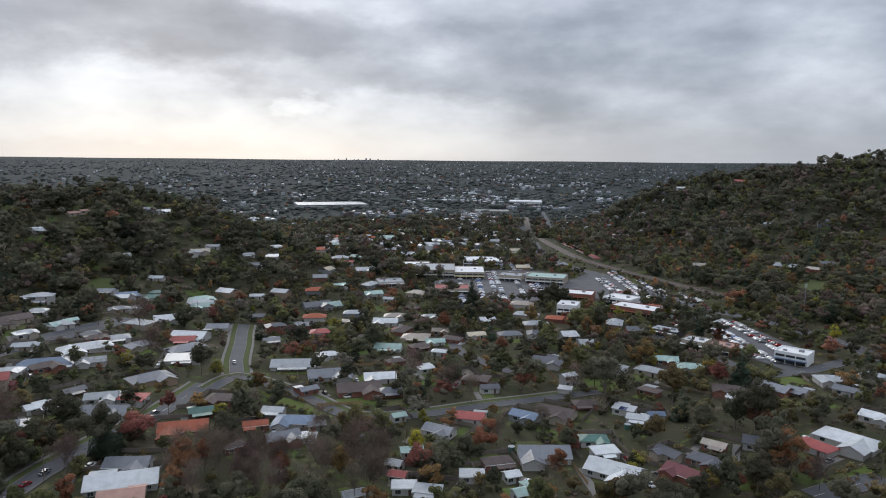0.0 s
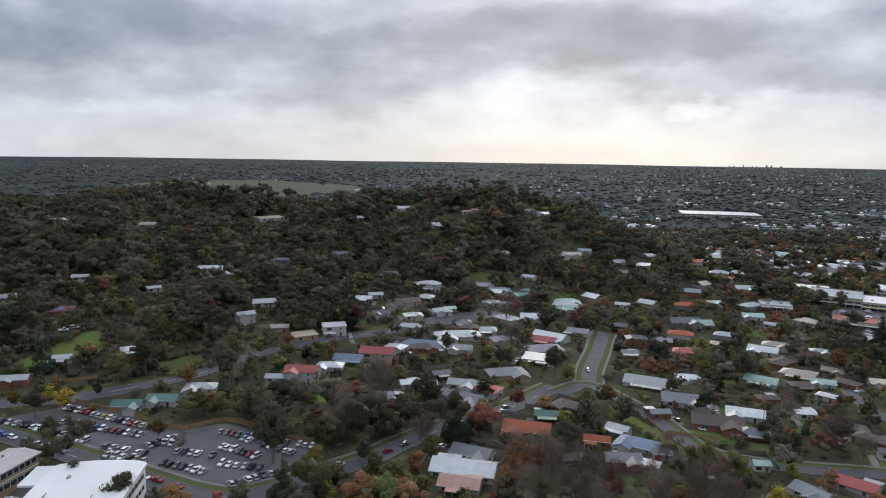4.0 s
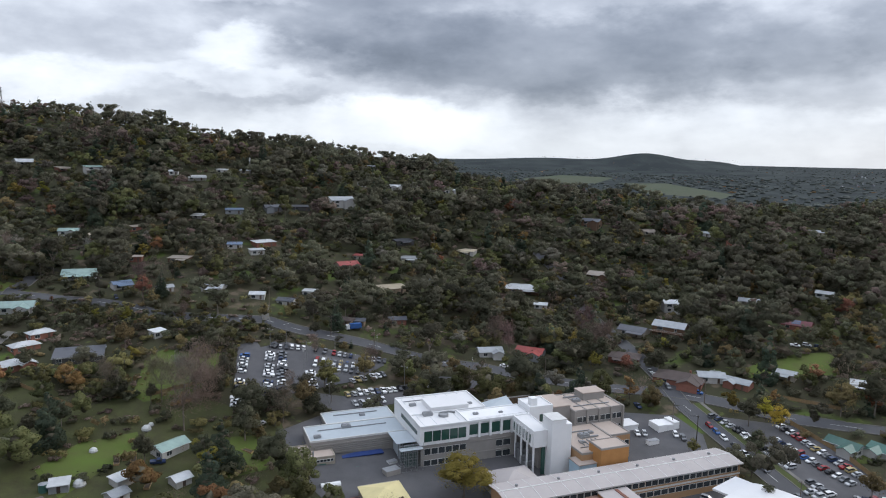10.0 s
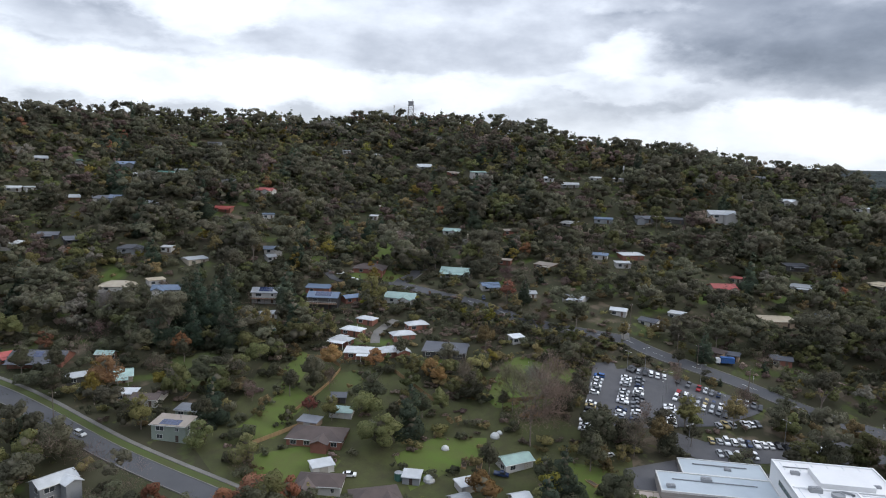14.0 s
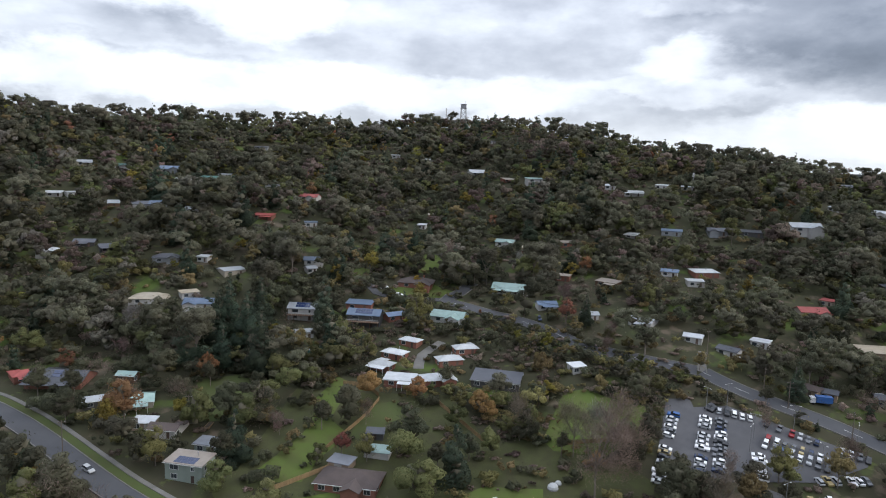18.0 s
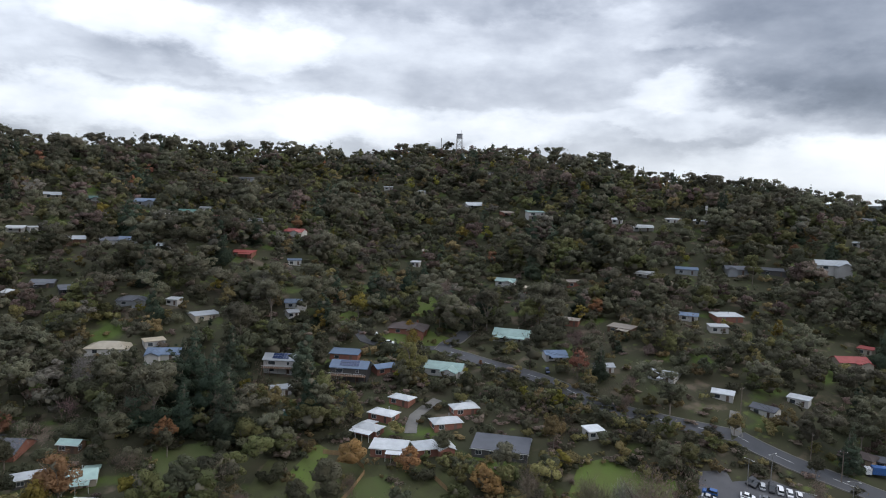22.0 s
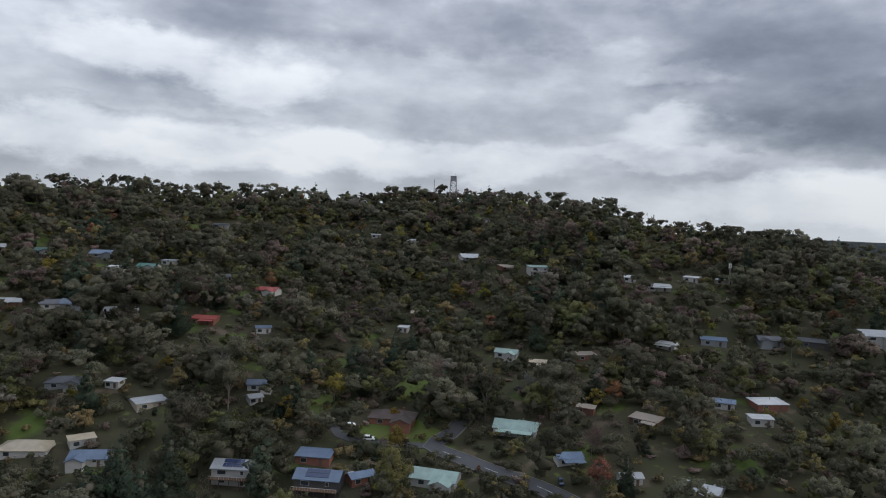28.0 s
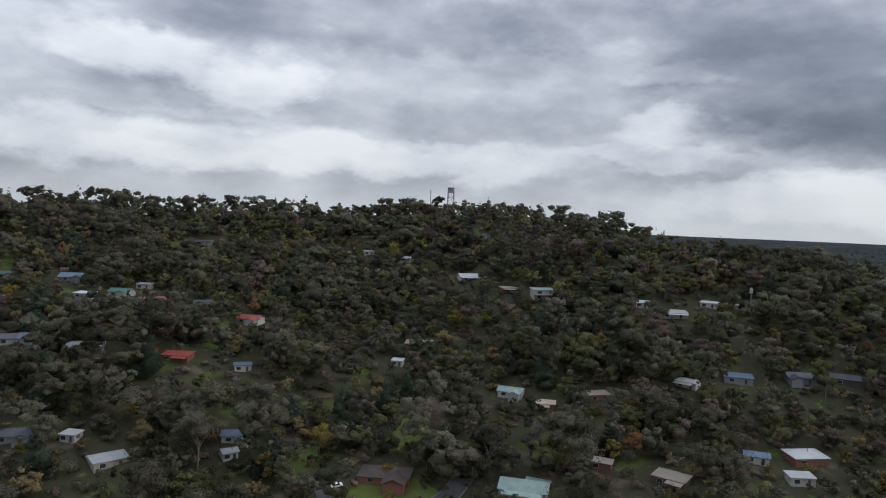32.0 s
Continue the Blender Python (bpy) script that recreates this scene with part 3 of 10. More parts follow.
def car(x, y, turn, paint=None, shape=None, lift=0.24, where="parked in a marked bay"):
    paint = paint or car_rng.choice(PAINTS)
    shape = shape or car_rng.choice(["sedan", "sedan", "hatch", "hatch", "wagon", "ute"])
    body, cab, roof = car_proto(shape, paint)
    c, s = math.cos(radians(turn)), math.sin(radians(turn))
    z = hz(x, y) + lift
    fx = (hz(x + c * 1.3, y + s * 1.3) - hz(x - c * 1.3, y - s * 1.3)) / 2.6
    fy = (hz(x - s * 0.8, y + c * 0.8) - hz(x + s * 0.8, y - c * 0.8)) / 1.6
    ob = thing("car", x, y, z, turn, f"{PAINT_WORDS.get(paint, paint)} {CAR_WORDS[shape]} {where}", "car", "parked cars")
    ob.matrix_basis = pose(x, y, z, 0, 0, turn) @ pose(0, 0, 0, math.degrees(math.atan(fy)), -math.degrees(math.atan(fx)), 0) @ Matrix.Scale(0.9, 4)
    part("body", body, ob)
    part("cabin_glass", cab, ob)
    part("roof", roof, ob)
    hw = SHAPES[shape][2]
    for wx in (-1.35, 1.35):
        for wy in (-1, 1):
            part("wheel", WHEEL, ob, (wx, wy * (hw - 0.08), 0.32))
    car_count[0] += 1
    KEEP_CLEAR.append((x, y, 2.5))
    return ob


def car_row(x0, y0, x1, y1, nose, fill=0.93, pitch=2.35, skip=()):
    """Cars side by side along a row; nose: degrees by which they stand off the row's own run."""
    L_ = math.hypot(x1 - x0, y1 - y0)
    n = max(1, int(L_ / pitch))
    run = math.degrees(math.atan2(y1 - y0, x1 - x0))
    for i in range(n + 1):
        if car_rng.random() > fill:
            continue
        t = i / max(n, 1)
        car(x0 + (x1 - x0) * t + car_rng.uniform(-0.15, 0.15), y0 + (y1 - y0) * t + car_rng.uniform(-0.15, 0.15), run + nose + car_rng.choice([0, 180]) + car_rng.uniform(-2, 2))

# ---- houses ----
def roof_metal(name, c, dull=0.45):
    return mat(name, c, tuple(v * 0.62 for v in c), rough=dull, scale=0.35, fine=4.0, random_ob=0.2, spec=0.4)


ROOFS = {
    "white": roof_metal("roof_white", (0.54, 0.56, 0.57)), "pale": roof_metal("roof_pale", (0.34, 0.36, 0.375)),
    "grey": roof_metal("roof_grey", (0.17, 0.18, 0.20)), "slate": roof_metal("roof_slate", (0.085, 0.09, 0.105)),
    "brown": roof_metal("roof_brown_tile", (0.105, 0.080, 0.072), 0.8), "red": roof_metal("roof_red", (0.34, 0.075, 0.065), 0.6),
    "orange": roof_metal("roof_terracotta", (0.34, 0.095, 0.05), 0.8), "green": roof_metal("roof_green", (0.055, 0.14, 0.115)),
    "mint": roof_metal("roof_mint", (0.30, 0.42, 0.38)), "blue": roof_metal("roof_blue", (0.12, 0.17, 0.25)),
    "cream": roof_metal("roof_cream", (0.50, 0.43, 0.32)), "maroon": roof_metal("roof_maroon", (0.13, 0.03, 0.035), 0.6),
    "rust": roof_metal("roof_rust", (0.42, 0.25, 0.2), 0.7), "tan": roof_metal("roof_tan", (0.34, 0.29, 0.24)),
}
WALLS = {
    "white": mat("wall_white", (0.46, 0.45, 0.43), scale=0.4, fine=4, random_ob=0.08), "cream": mat("wall_cream", (0.36, 0.32, 0.26), scale=0.4, fine=4, random_ob=0.1),
    "brick": mat("wall_brick", (0.24, 0.105, 0.075), (0.17, 0.075, 0.055), scale=0.7, fine=9, random_ob=0.15), "grey": mat("wall_grey", (0.24, 0.25, 0.26), scale=0.4, fine=4, random_ob=0.1),
    "dark": mat("wall_dark", (0.075, 0.072, 0.070), scale=0.4, fine=4, random_ob=0.1), "tan": mat("wall_tan", (0.32, 0.24, 0.17), scale=0.4, fine=4, random_ob=0.1),
    "timber": mat("wall_timber", (0.14, 0.085, 0.055), scale=0.4, fine=6, random_ob=0.15), "sage": mat("wall_sage", (0.26, 0.30, 0.26), scale=0.4, fine=4, random_ob=0.1),
}
M_GLASS = mat("window_glass", (0.022, 0.027, 0.032), (0.05, 0.06, 0.065), rough=0.08, scale=0.3, fine=1.0, spec=0.6)
M_TRIM = mat("white_trim", (0.62, 0.62, 0.60), scale=0.6, fine=5)
M_DOOR = mat("door_paint", (0.10, 0.07, 0.055), random_ob=0.5, scale=0.6, fine=5)
M_GARAGE = mat("garage_door", (0.42, 0.40, 0.36), random_ob=0.25, scale=0.6, fine=5)
M_BRICKRED = mat("chimney_brick", (0.22, 0.09, 0.06), scale=0.7, fine=9)
M_SOLAR = mat("solar_cell", (0.018, 0.03, 0.075), (0.03, 0.045, 0.1), rough=0.12, scale=0.5, fine=5, spec=0.6)

WINDOW_W = [(0.9, 1.1), (1.8, 1.3), (2.6, 1.3)]
PANE_MESH, FRAME_MESH = [], []
for w_, h_ in WINDOW_W:
    PANE_MESH.append(boxes("pane", [(-w_ / 2, -0.03, -h_ / 2, w_ / 2, 0.0, h_ / 2)], M_GLASS))
    t_ = 0.09
    FRAME_MESH.append(boxes("window", [(-w_ / 2 - t_, -0.07, -h_ / 2 - t_, w_ / 2 + t_, 0.02, -h_ / 2), (-w_ / 2 - t_, -0.07, h_ / 2, w_ / 2 + t_, 0.02, h_ / 2 + t_),
                                       (-w_ / 2 - t_, -0.07, -h_ / 2, -w_ / 2, 0.02, h_ / 2), (w_ / 2, -0.07, -h_ / 2, w_ / 2 + t_, 0.02, h_ / 2), (-0.03, -0.06, -h_ / 2, 0.03, 0.0, h_ / 2)], M_TRIM))
FAR_WINDOW = []
for w_, h_ in WINDOW_W:
    me_ = boxes("window", [(-w_ / 2 - 0.08, -0.06, -h_ / 2 - 0.08, w_ / 2 + 0.08, -0.01, h_ / 2 + 0.08), (-w_ / 2, -0.08, -h_ / 2, w_ / 2, -0.03, h_ / 2)], M_TRIM, M_GLASS)
    for p_ in list(me_.polygons)[6:]:
        p_.material_index = 1
    FAR_WINDOW.append(me_)
DOOR_MESH = boxes("door", [(-0.48, -0.07, 0, 0.48, 0.0, 2.05)], M_DOOR)
GARAGE_MESH = boxes("garage_door", [(-1.3, -0.06, 0, 1.3, 0.0, 2.15)] + [(-1.3, -0.08, 0.5 * i, 1.3, -0.05, 0.5 * i + 0.44) for i in range(4)], M_GARAGE)
SOLAR_MESH = boxes("solar_panel", [(-0.5, -0.82, 0.06, 0.5, 0.82, 0.1)], M_SOLAR)

VERANDA_POST = boxes("veranda_post", [(-0.06, -0.06, 0, 0.06, 0.06, 2.5)], M_TRIM)
FLUE_MESH = tube("flue", [(0, 0, -0.3, 0.12), (0, 0, 1.2, 0.12), (0, 0, 1.25, 0.2), (0, 0, 1.4, 0.2)], 8, mat("flue_steel", (0.4, 0.4, 0.41), rough=0.4, metal=0.7))


def add_window(house_ob, size, x, y, z, turn):
    if house_ob.get("far"):
        part("window", FAR_WINDOW[size], house_ob, (x, y, z), turn=turn)
        return
    w = part("window", FRAME_MESH[size], house_ob, (x, y, z), turn=turn)
    part("pane", PANE_MESH[size], w)


def gable_roof(w, d, z, rise, over=0.5, thick=0.16):
    """Ridge along x."""
    W, D = w / 2 + over, d / 2 + over
    drop = rise * over / (d / 2)
    v = [(-W, -D, z - drop), (W, -D, z - drop), (W, D, z - drop), (-W, D, z - drop), (-W, 0, z + rise), (W, 0, z + rise)]
    v += [(a, b, c - thick) for a, b, c in v]
    f = [(0, 1, 5, 4), (2, 3, 4, 5), (7, 6, 10, 11), (9, 8, 11, 10), (0, 6, 7, 1), (2, 8, 9, 3), (1, 7, 11, 5), (5, 11, 8, 2), (3, 9, 10, 4), (4, 10, 6, 0)]
    return v, f


def hip_roof(w, d, z, rise, over=0.5, thick=0.16):
    W, D = w / 2 + over, d / 2 + over
    r = max(W - D, 0.05)
    drop = rise * over / (d / 2)
    v = [(-W, -D, z - drop), (W, -D, z - drop), (W, D, z - drop), (-W, D, z - drop), (-r, 0, z + rise), (r, 0, z + rise)]
    v += [(a, b, c - thick) for a, b, c in v[:4]]
    f = [(0, 1, 5, 4), (1, 2, 5), (2, 3, 4, 5), (3, 0, 4), (0, 6, 7, 1), (1, 7, 8, 2), (2, 8, 9, 3), (3, 9, 6, 0), (6, 9, 8, 7)]
    return v, f


def slope_roof(w, d, z, rise, over=0.4, thick=0.2):
    W, D = w / 2 + over, d / 2 + over
    v = [(-W, -D, z), (W, -D, z), (W, D, z + rise), (-W, D, z + rise)]
    v += [(a, b, c - thick) for a, b, c in v]
    return v, [(0, 1, 2, 3), (7, 6, 5, 4), (0, 4, 5, 1), (1, 5, 6, 2), (2, 6, 7, 3), (3, 7, 4, 0)]


HOUSE_WORDS = {"white": "white", "pale": "pale grey", "grey": "grey", "slate": "dark grey", "brown": "brown tiled", "red": "red", "orange": "terracotta tiled", "green": "green",
               "mint": "pale green", "blue": "blue-grey", "cream": "cream", "maroon": "maroon", "rust": "rust-streaked", "tan": "tan"}
SHAPE_WORDS = {"gable": "gabled", "hip": "hipped", "slope": "low sloping", "L": "gabled L-shaped"}
TOWN_OPEN = [(45, 610, 75), (150, 600, 60), (0, 650, 45), (180, 410, 50), (125, 520, 45), (40, 728, 30), (5, 568, 20), (0, 880, 30), (10, 930, 30), (70, 745, 45), (-5, 783, 24)]


def house(x, y, turn, w, d, roof, wall, style="gable", floors=1, detail=2, solar=0, chimney=False, wing=None, garage=False, deck=False, kind="house"):
    """A dwelling or shed on the slope: turn is the way that its long side runs, in degrees from the x axis."""
    shape = random.Random(int(x * 13 + y * 29))
    if kind == "house" and style in ("gable", "hip") and not (wing or deck or solar) and w > 9.5 and shape.random() < 0.62:
        wing = (w * shape.choice((-0.27, 0.25)), min(w * 0.42, d * 0.95), d * shape.uniform(0.5, 0.9))
    c, s = math.cos(radians(turn)), math.sin(radians(turn))
    zs = [hz(x + c * a * w / 2 - s * b * d / 2, y + s * a * w / 2 + c * b * d / 2) for a in (-1, 1) for b in (-1, 1)]
    top, low = max(zs) * 0.12 + min(zs) * 0.88 + 0.15, min(zs)
    words = f"{HOUSE_WORDS[roof]} {SHAPE_WORDS[style]} roof on a {'two-storey ' if floors > 1 else ''}{wall} {'brick' if wall == 'brick' else 'walled'} {kind}".replace("brick brick", "red brick").replace("timber walled", "timber").replace("dark walled", "dark timber")
    h_ob = thing(kind, x, y, top, turn, words, kind, "houses among the trees" if kind == "house" else "sheds in the gardens")
    if kind == "garden_shed":
        h_ob["category"] = "shed"
    if math.hypot(x + 60, y - 10) > 265:
        h_ob["far"] = 1
    tall = (2.6 if kind == "house" else 2.2) * floors
    down = low - top - 0.4
    rise = min(d, w) / 2 * (0.42 if style in ("gable", "L") else 0.38)
    v = box_v(-w / 2, -d / 2, down, w / 2, d / 2, tall)
    f = list(BOX_FACES)
    if style in ("gable", "L"):
        v += [(-w / 2, 0, tall + rise - 0.08), (w / 2, 0, tall + rise - 0.08)]
        f += [(7, 4, 8), (5, 6, 9)]
    if style == "slope":
        rise = d * 0.09
        v[6], v[7] = (w / 2, d / 2, tall + rise), (-w / 2, d / 2, tall + rise)
    part("wall", mesh("wall", v, f, WALLS[wall]), h_ob)
    rv, rf = {"gable": gable_roof, "L": gable_roof, "hip": hip_roof, "slope": slope_roof}[style](w, d, tall + 0.14, rise)
    r_ob = part("roof", mesh("roof", rv, rf, ROOFS[roof]), h_ob)
    if wing or style == "L":
        wx, ww, wd = wing or (w * 0.22, min(w * 0.42, d), d * 0.75)
        k = d / 2
        part("wall", boxes("wall", [(wx - ww / 2, -k - wd * 0.6, down - 0.3, wx + ww / 2, -k + 0.2, tall)], WALLS[wall]), h_ob)
        gv, gf = gable_roof(wd * 0.6 + k, ww, tall + 0.15, ww / 2 * 0.42)
        gv = [(wx + b, a - (wd * 0.6 + k) / 2, z_) for a, b, z_ in gv]
        gf = [q[::-1] for q in gf]
        part("roof", mesh("roof", gv, gf, ROOFS[roof]), h_ob)
        tri = [(wx - ww / 2, -k - wd * 0.6, tall), (wx + ww / 2, -k - wd * 0.6, tall), (wx, -k - wd * 0.6, tall + ww / 2 * 0.40)]
        part("gable_wall", mesh("gable_wall", tri + [(a, b + 0.12, z_) for a, b, z_ in tri], [(0, 1, 2), (3, 5, 4), (0, 3, 4, 1), (1, 4, 5, 2), (2, 5, 3, 0)], WALLS[wall]), h_ob)
    if kind == "house":
        for fl in range(floors):
            z = fl * 2.6 + 1.4
            n = max(2, int(w / (7 if h_ob.get("far") else 4.2)))
            for side, turn_ in ((-1, 0.0),):
                for i in range(n):
                    px = (i + 0.5) / n * w - w / 2
                    if wing or style == "L":
                        wx, ww, wd = wing or (w * 0.22, min(w * 0.42, d), d * 0.75)
                        if side < 0 and abs(px - wx) < ww / 2 + 1.0:
                            continue
                    if fl == 0 and i == n // 2 and side < 0:
                        part("door", DOOR_MESH, h_ob, (px, -d / 2 - 0.005, 0.0))
                        continue
                    add_window(h_ob, (i + fl + (side > 0)) % 2 + (detail > 1 and i == 0), px, side * (d / 2 + 0.005), z, turn_)
            for side, turn_ in () if h_ob.get("far") else ((-1, -math.pi / 2), (1, math.pi / 2)):
                add_window(h_ob, 1, side * (w / 2 + 0.005), -d * 0.18, z, turn_)
        if not h_ob.get("far"):
            part("gutter", boxes("gutter", [(-w / 2 - 0.5, -d / 2 - 0.62, tall - 0.14, w / 2 + 0.5, -d / 2 - 0.48, tall + 0.0)], M_TRIM), h_ob)
        if garage:
            part("garage_door", GARAGE_MESH, h_ob, (w * 0.3, -d / 2 - 0.01, 0.0))
    else:
        part("door", GARAGE_MESH if w > 5 else DOOR_MESH, h_ob, (0, -d / 2 - 0.005, 0.0))
    pitch = math.atan2(rise, d / 2) if style in ("gable", "L", "hip") else 0.09
    for i in range(solar):
        cx, cy = (i % ((solar + 1) // 2)) * 1.06 - (solar // 2 - 1) * 0.53, -d * 0.12 - (i // ((solar + 1) // 2)) * 1.7
        if abs(cy) > d / 2 + 0.2:
            cy = -d / 2
        z = tall + 0.14 + (rise * (1 - abs(cy) / (d / 2)) if style != "slope" else rise * (cy + d / 2) / d)
        p = part("solar_panel", SOLAR_MESH, r_ob, (cx, cy, z))
        p.rotation_euler = (pitch, 0, 0)
    if chimney:
        part("chimney", boxes("chimney", [(w * 0.2, 0.3, tall, w * 0.2 + 0.7, 1.0, tall + rise + 0.9), (w * 0.2 - 0.06, 0.24, tall + rise + 0.9, w * 0.2 + 0.76, 1.06, tall + rise + 1.02)], M_BRICKRED), h_ob)
    if deck:
        dz = 2.6 * (floors - 1)
        rows = [(-w / 2, -d / 2 - 2.6, dz - 0.2, w / 2, -d / 2 - 0.02, dz - 0.02)]
        posts = [(-w / 2 + i * (w - 0.15) / 4, -d / 2 - 2.55, down - 0.8, -w / 2 + i * (w - 0.15) / 4 + 0.15, -d / 2 - 2.4, dz - 0.2) for i in range(5)]
        rail = [(-w / 2, -d / 2 - 2.58, dz + 0.9, w / 2, -d / 2 - 2.5, dz + 1.0)] + [(-w / 2 + i * w / 16 - 0.02, -d / 2 - 2.56, dz - 0.02, -w / 2 + i * w / 16 + 0.02, -d / 2 - 2.52, dz + 0.9) for i in range(17)]
        part("deck", boxes("deck", rows + posts, WALLS["timber"]), h_ob)
        part("railing", boxes("railing", rail, M_TRIM), h_ob)
    own = random.Random(int(x * 31 + y * 17))
    if kind == "house" and not (deck or garage or wing or style == "L") and w > 8:
        if own.random() < 0.45:
            vw, vd = w * own.uniform(0.45, 0.95), own.uniform(2.0, 3.0)
            vx, y0 = (w - vw) / 2 * own.choice((-1, 0, 1)), -d / 2 - 0.5
            part("veranda_roof", mesh("veranda_roof", [(vx - vw / 2, y0 - vd, 2.15), (vx + vw / 2, y0 - vd, 2.15), (vx + vw / 2, y0, 2.5), (vx - vw / 2, y0, 2.5), (vx - vw / 2, y0 - vd, 2.05), (vx + vw / 2, y0 - vd, 2.05), (vx + vw / 2, y0, 2.4), (vx - vw / 2, y0, 2.4)], [(0, 1, 2, 3), (7, 6, 5, 4), (0, 4, 5, 1), (1, 5, 6, 2), (3, 7, 4, 0)], ROOFS[roof]), h_ob)
            for i in range(0 if h_ob.get("far") else 4):
                px = vx - vw / 2 + 0.1 + i * (vw - 0.2) / 3
                part("veranda_post", VERANDA_POST, h_ob, (px, y0 - vd + 0.12, -0.4))
        if own.random() < 0.5:
            ew, ed = w * own.uniform(0.3, 0.55), own.uniform(3.0, 4.5)
            ex = (w - ew) / 2 * own.choice((-1, 1))
            part("wall", boxes("wall", [(ex - ew / 2, d / 2 - 0.1, down, ex + ew / 2, d / 2 + ed, 2.25)], WALLS[wall]), h_ob)
            ev, ef = slope_roof(ew, ed, 2.3, 0.35, 0.35)
            part("roof", mesh("roof", [(ex + a, d / 2 + ed / 2 - b, c_) for a, b, c_ in ev], [q[::-1] for q in ef], ROOFS[roof if own.random() < 0.6 else "pale"]), h_ob)
        if own.random() < 0.2 and not chimney:
            part("flue", FLUE_MESH, r_ob, (w * 0.15, d * 0.2, tall + rise * 0.5))
    ux, uy = c, s
    for k in range(max(2, int(w / max(d, 1) * 2))):
        q = (k + 0.5) / max(2, int(w / max(d, 1) * 2)) - 0.5
        KEEP_CLEAR.append((x + ux * w * q, y + uy * w * q, d / 2 + 1.6))
    if kind == "house" and y > 190 and x > -260 and math.hypot(x, y) < 470:
        yard(x, y, turn, w, d)
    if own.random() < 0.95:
        IN_SIGHT.append((x, y, w * own.uniform(0.65, 1.0)))
    return h_ob

# ---- trees: prototypes as arrays of single leaf-clump triangles and quads ----
def leaf_cloud(rng, blobs, n, size, twiggy=False):
    """n leaf sprays, as loose triangles facing outwards, scattered over lumpy blobs of (x, y, z, rx, rz); twiggy: thin upward slivers."""
    blobs = np.array(blobs, float)
    wgt = blobs[:, 3] * blobs[:, 4]
    pick = rng.choice(len(blobs), n, p=wgt / wgt.sum())
    d = rng.normal(size=(n, 3))
    d[:, 2] = d[:, 2] * 0.9 + 0.3
    d /= np.linalg.norm(d, axis=1)[:, None]
    rad = rng.uniform(0.25 if twiggy else 0.95, 1.12 if twiggy else 1.38, n)[:, None]
    c = blobs[pick, :3] + d * rad * blobs[pick][:, [3, 3, 4]]
    a = rng.normal(size=(n, 3))
    if twiggy:
        a = d + 0.5 * rng.normal(size=(n, 3)) + np.array([0, 0, 0.7])
    else:
        a -= (a * d).sum(1)[:, None] * d
    a /= np.linalg.norm(a, axis=1)[:, None]
    b = np.cross(d + 0.45 * rng.normal(size=(n, 3)), a)
    b /= np.linalg.norm(b, axis=1)[:, None] + 1e-6
    s = size * rng.uniform(0.55, 1.4, n)[:, None]
    la, lb = (1.6, 0.09) if twiggy else (1.1, 0.55)
    return np.stack([c + la * a * s, c - 0.5 * la * a * s + lb * b * s, c - 0.5 * la * a * s - lb * b * s], 1), d


OCT = np.array([(1, 0, 0), (-1, 0, 0), (0, 1, 0), (0, -1, 0), (0, 0, 1), (0, 0, -1)], float)
OCT_F = np.array([(0, 2, 4), (2, 1, 4), (1, 3, 4), (3, 0, 4), (2, 0, 5), (1, 2, 5), (3, 1, 5), (0, 3, 5)])


def finer(v, f):
    """Each triangle split in four, pushed out to the ball."""
    v, out, mid = [tuple(q) for q in v], [], {}

    def half(a, b):
        k = (min(a, b), max(a, b))
        if k not in mid:
            p = (np.array(v[a]) + np.array(v[b])) / 2
            v.append(tuple(p / np.linalg.norm(p)))
            mid[k] = len(v) - 1
        return mid[k]

    for a, b, c in f:
        ab, bc, ca = half(a, b), half(b, c), half(c, a)
        out += [(a, ab, ca), (ab, b, bc), (ca, bc, c), (ab, bc, ca)]
    return np.array(v), np.array(out)


BALL, BALL_F = finer(OCT, OCT_F)


def masses(kind, R):
    """The boughs of a crown of height 1: x, y, z, breadth, height of each leafy mass."""
    turn = R(0, 6.28)
    ring = lambda k, n, r: (r * math.cos(turn + 6.283 * k / n + R(-0.35, 0.35)), r * math.sin(turn + 6.283 * k / n + R(-0.35, 0.35)))
    if kind == "gum":
        return [(*ring(k, 5, R(0.12, 0.23)), R(0.52, 0.84), R(0.12, 0.18), R(0.09, 0.14)) for k in range(5)] + [(R(-0.06, 0.06), R(-0.06, 0.06), R(0.80, 0.90), R(0.11, 0.16), 0.10)]
    if kind == "round":
        return [(*ring(k, 4, R(0.10, 0.17)), R(0.36, 0.68), R(0.17, 0.23), R(0.15, 0.22)) for k in range(4)] + [(R(-0.05, 0.05), R(-0.05, 0.05), 0.76, R(0.15, 0.2), 0.18)]
    if kind == "cone":
        return [(*ring(k, 2.3, 0.035 * (1 - k / 8)), 0.14 + 0.80 * k / 8, 0.21 * (1 - k / 8.8) + 0.02, 0.085) for k in range(9)]
    if kind == "tall":
        return [(0.05 * R(-1, 1), 0.05 * R(-1, 1), 0.15 + 0.75 * k / 6, 0.13 - 0.011 * k, R(0.10, 0.14)) for k in range(7)]
    if kind == "far":
        return [(0, 0, 0.45, 0.5, 0.42)]
    if kind == "bush":
        return [(*ring(k, 3, 0.26), R(0.3, 0.55), R(0.26, 0.38), R(0.26, 0.38)) for k in range(3)]
    return [(0.2 * R(-1, 1), 0.2 * R(-1, 1), R(0.36, 0.85), R(0.15, 0.24), R(0.15, 0.22)) for k in range(8)]


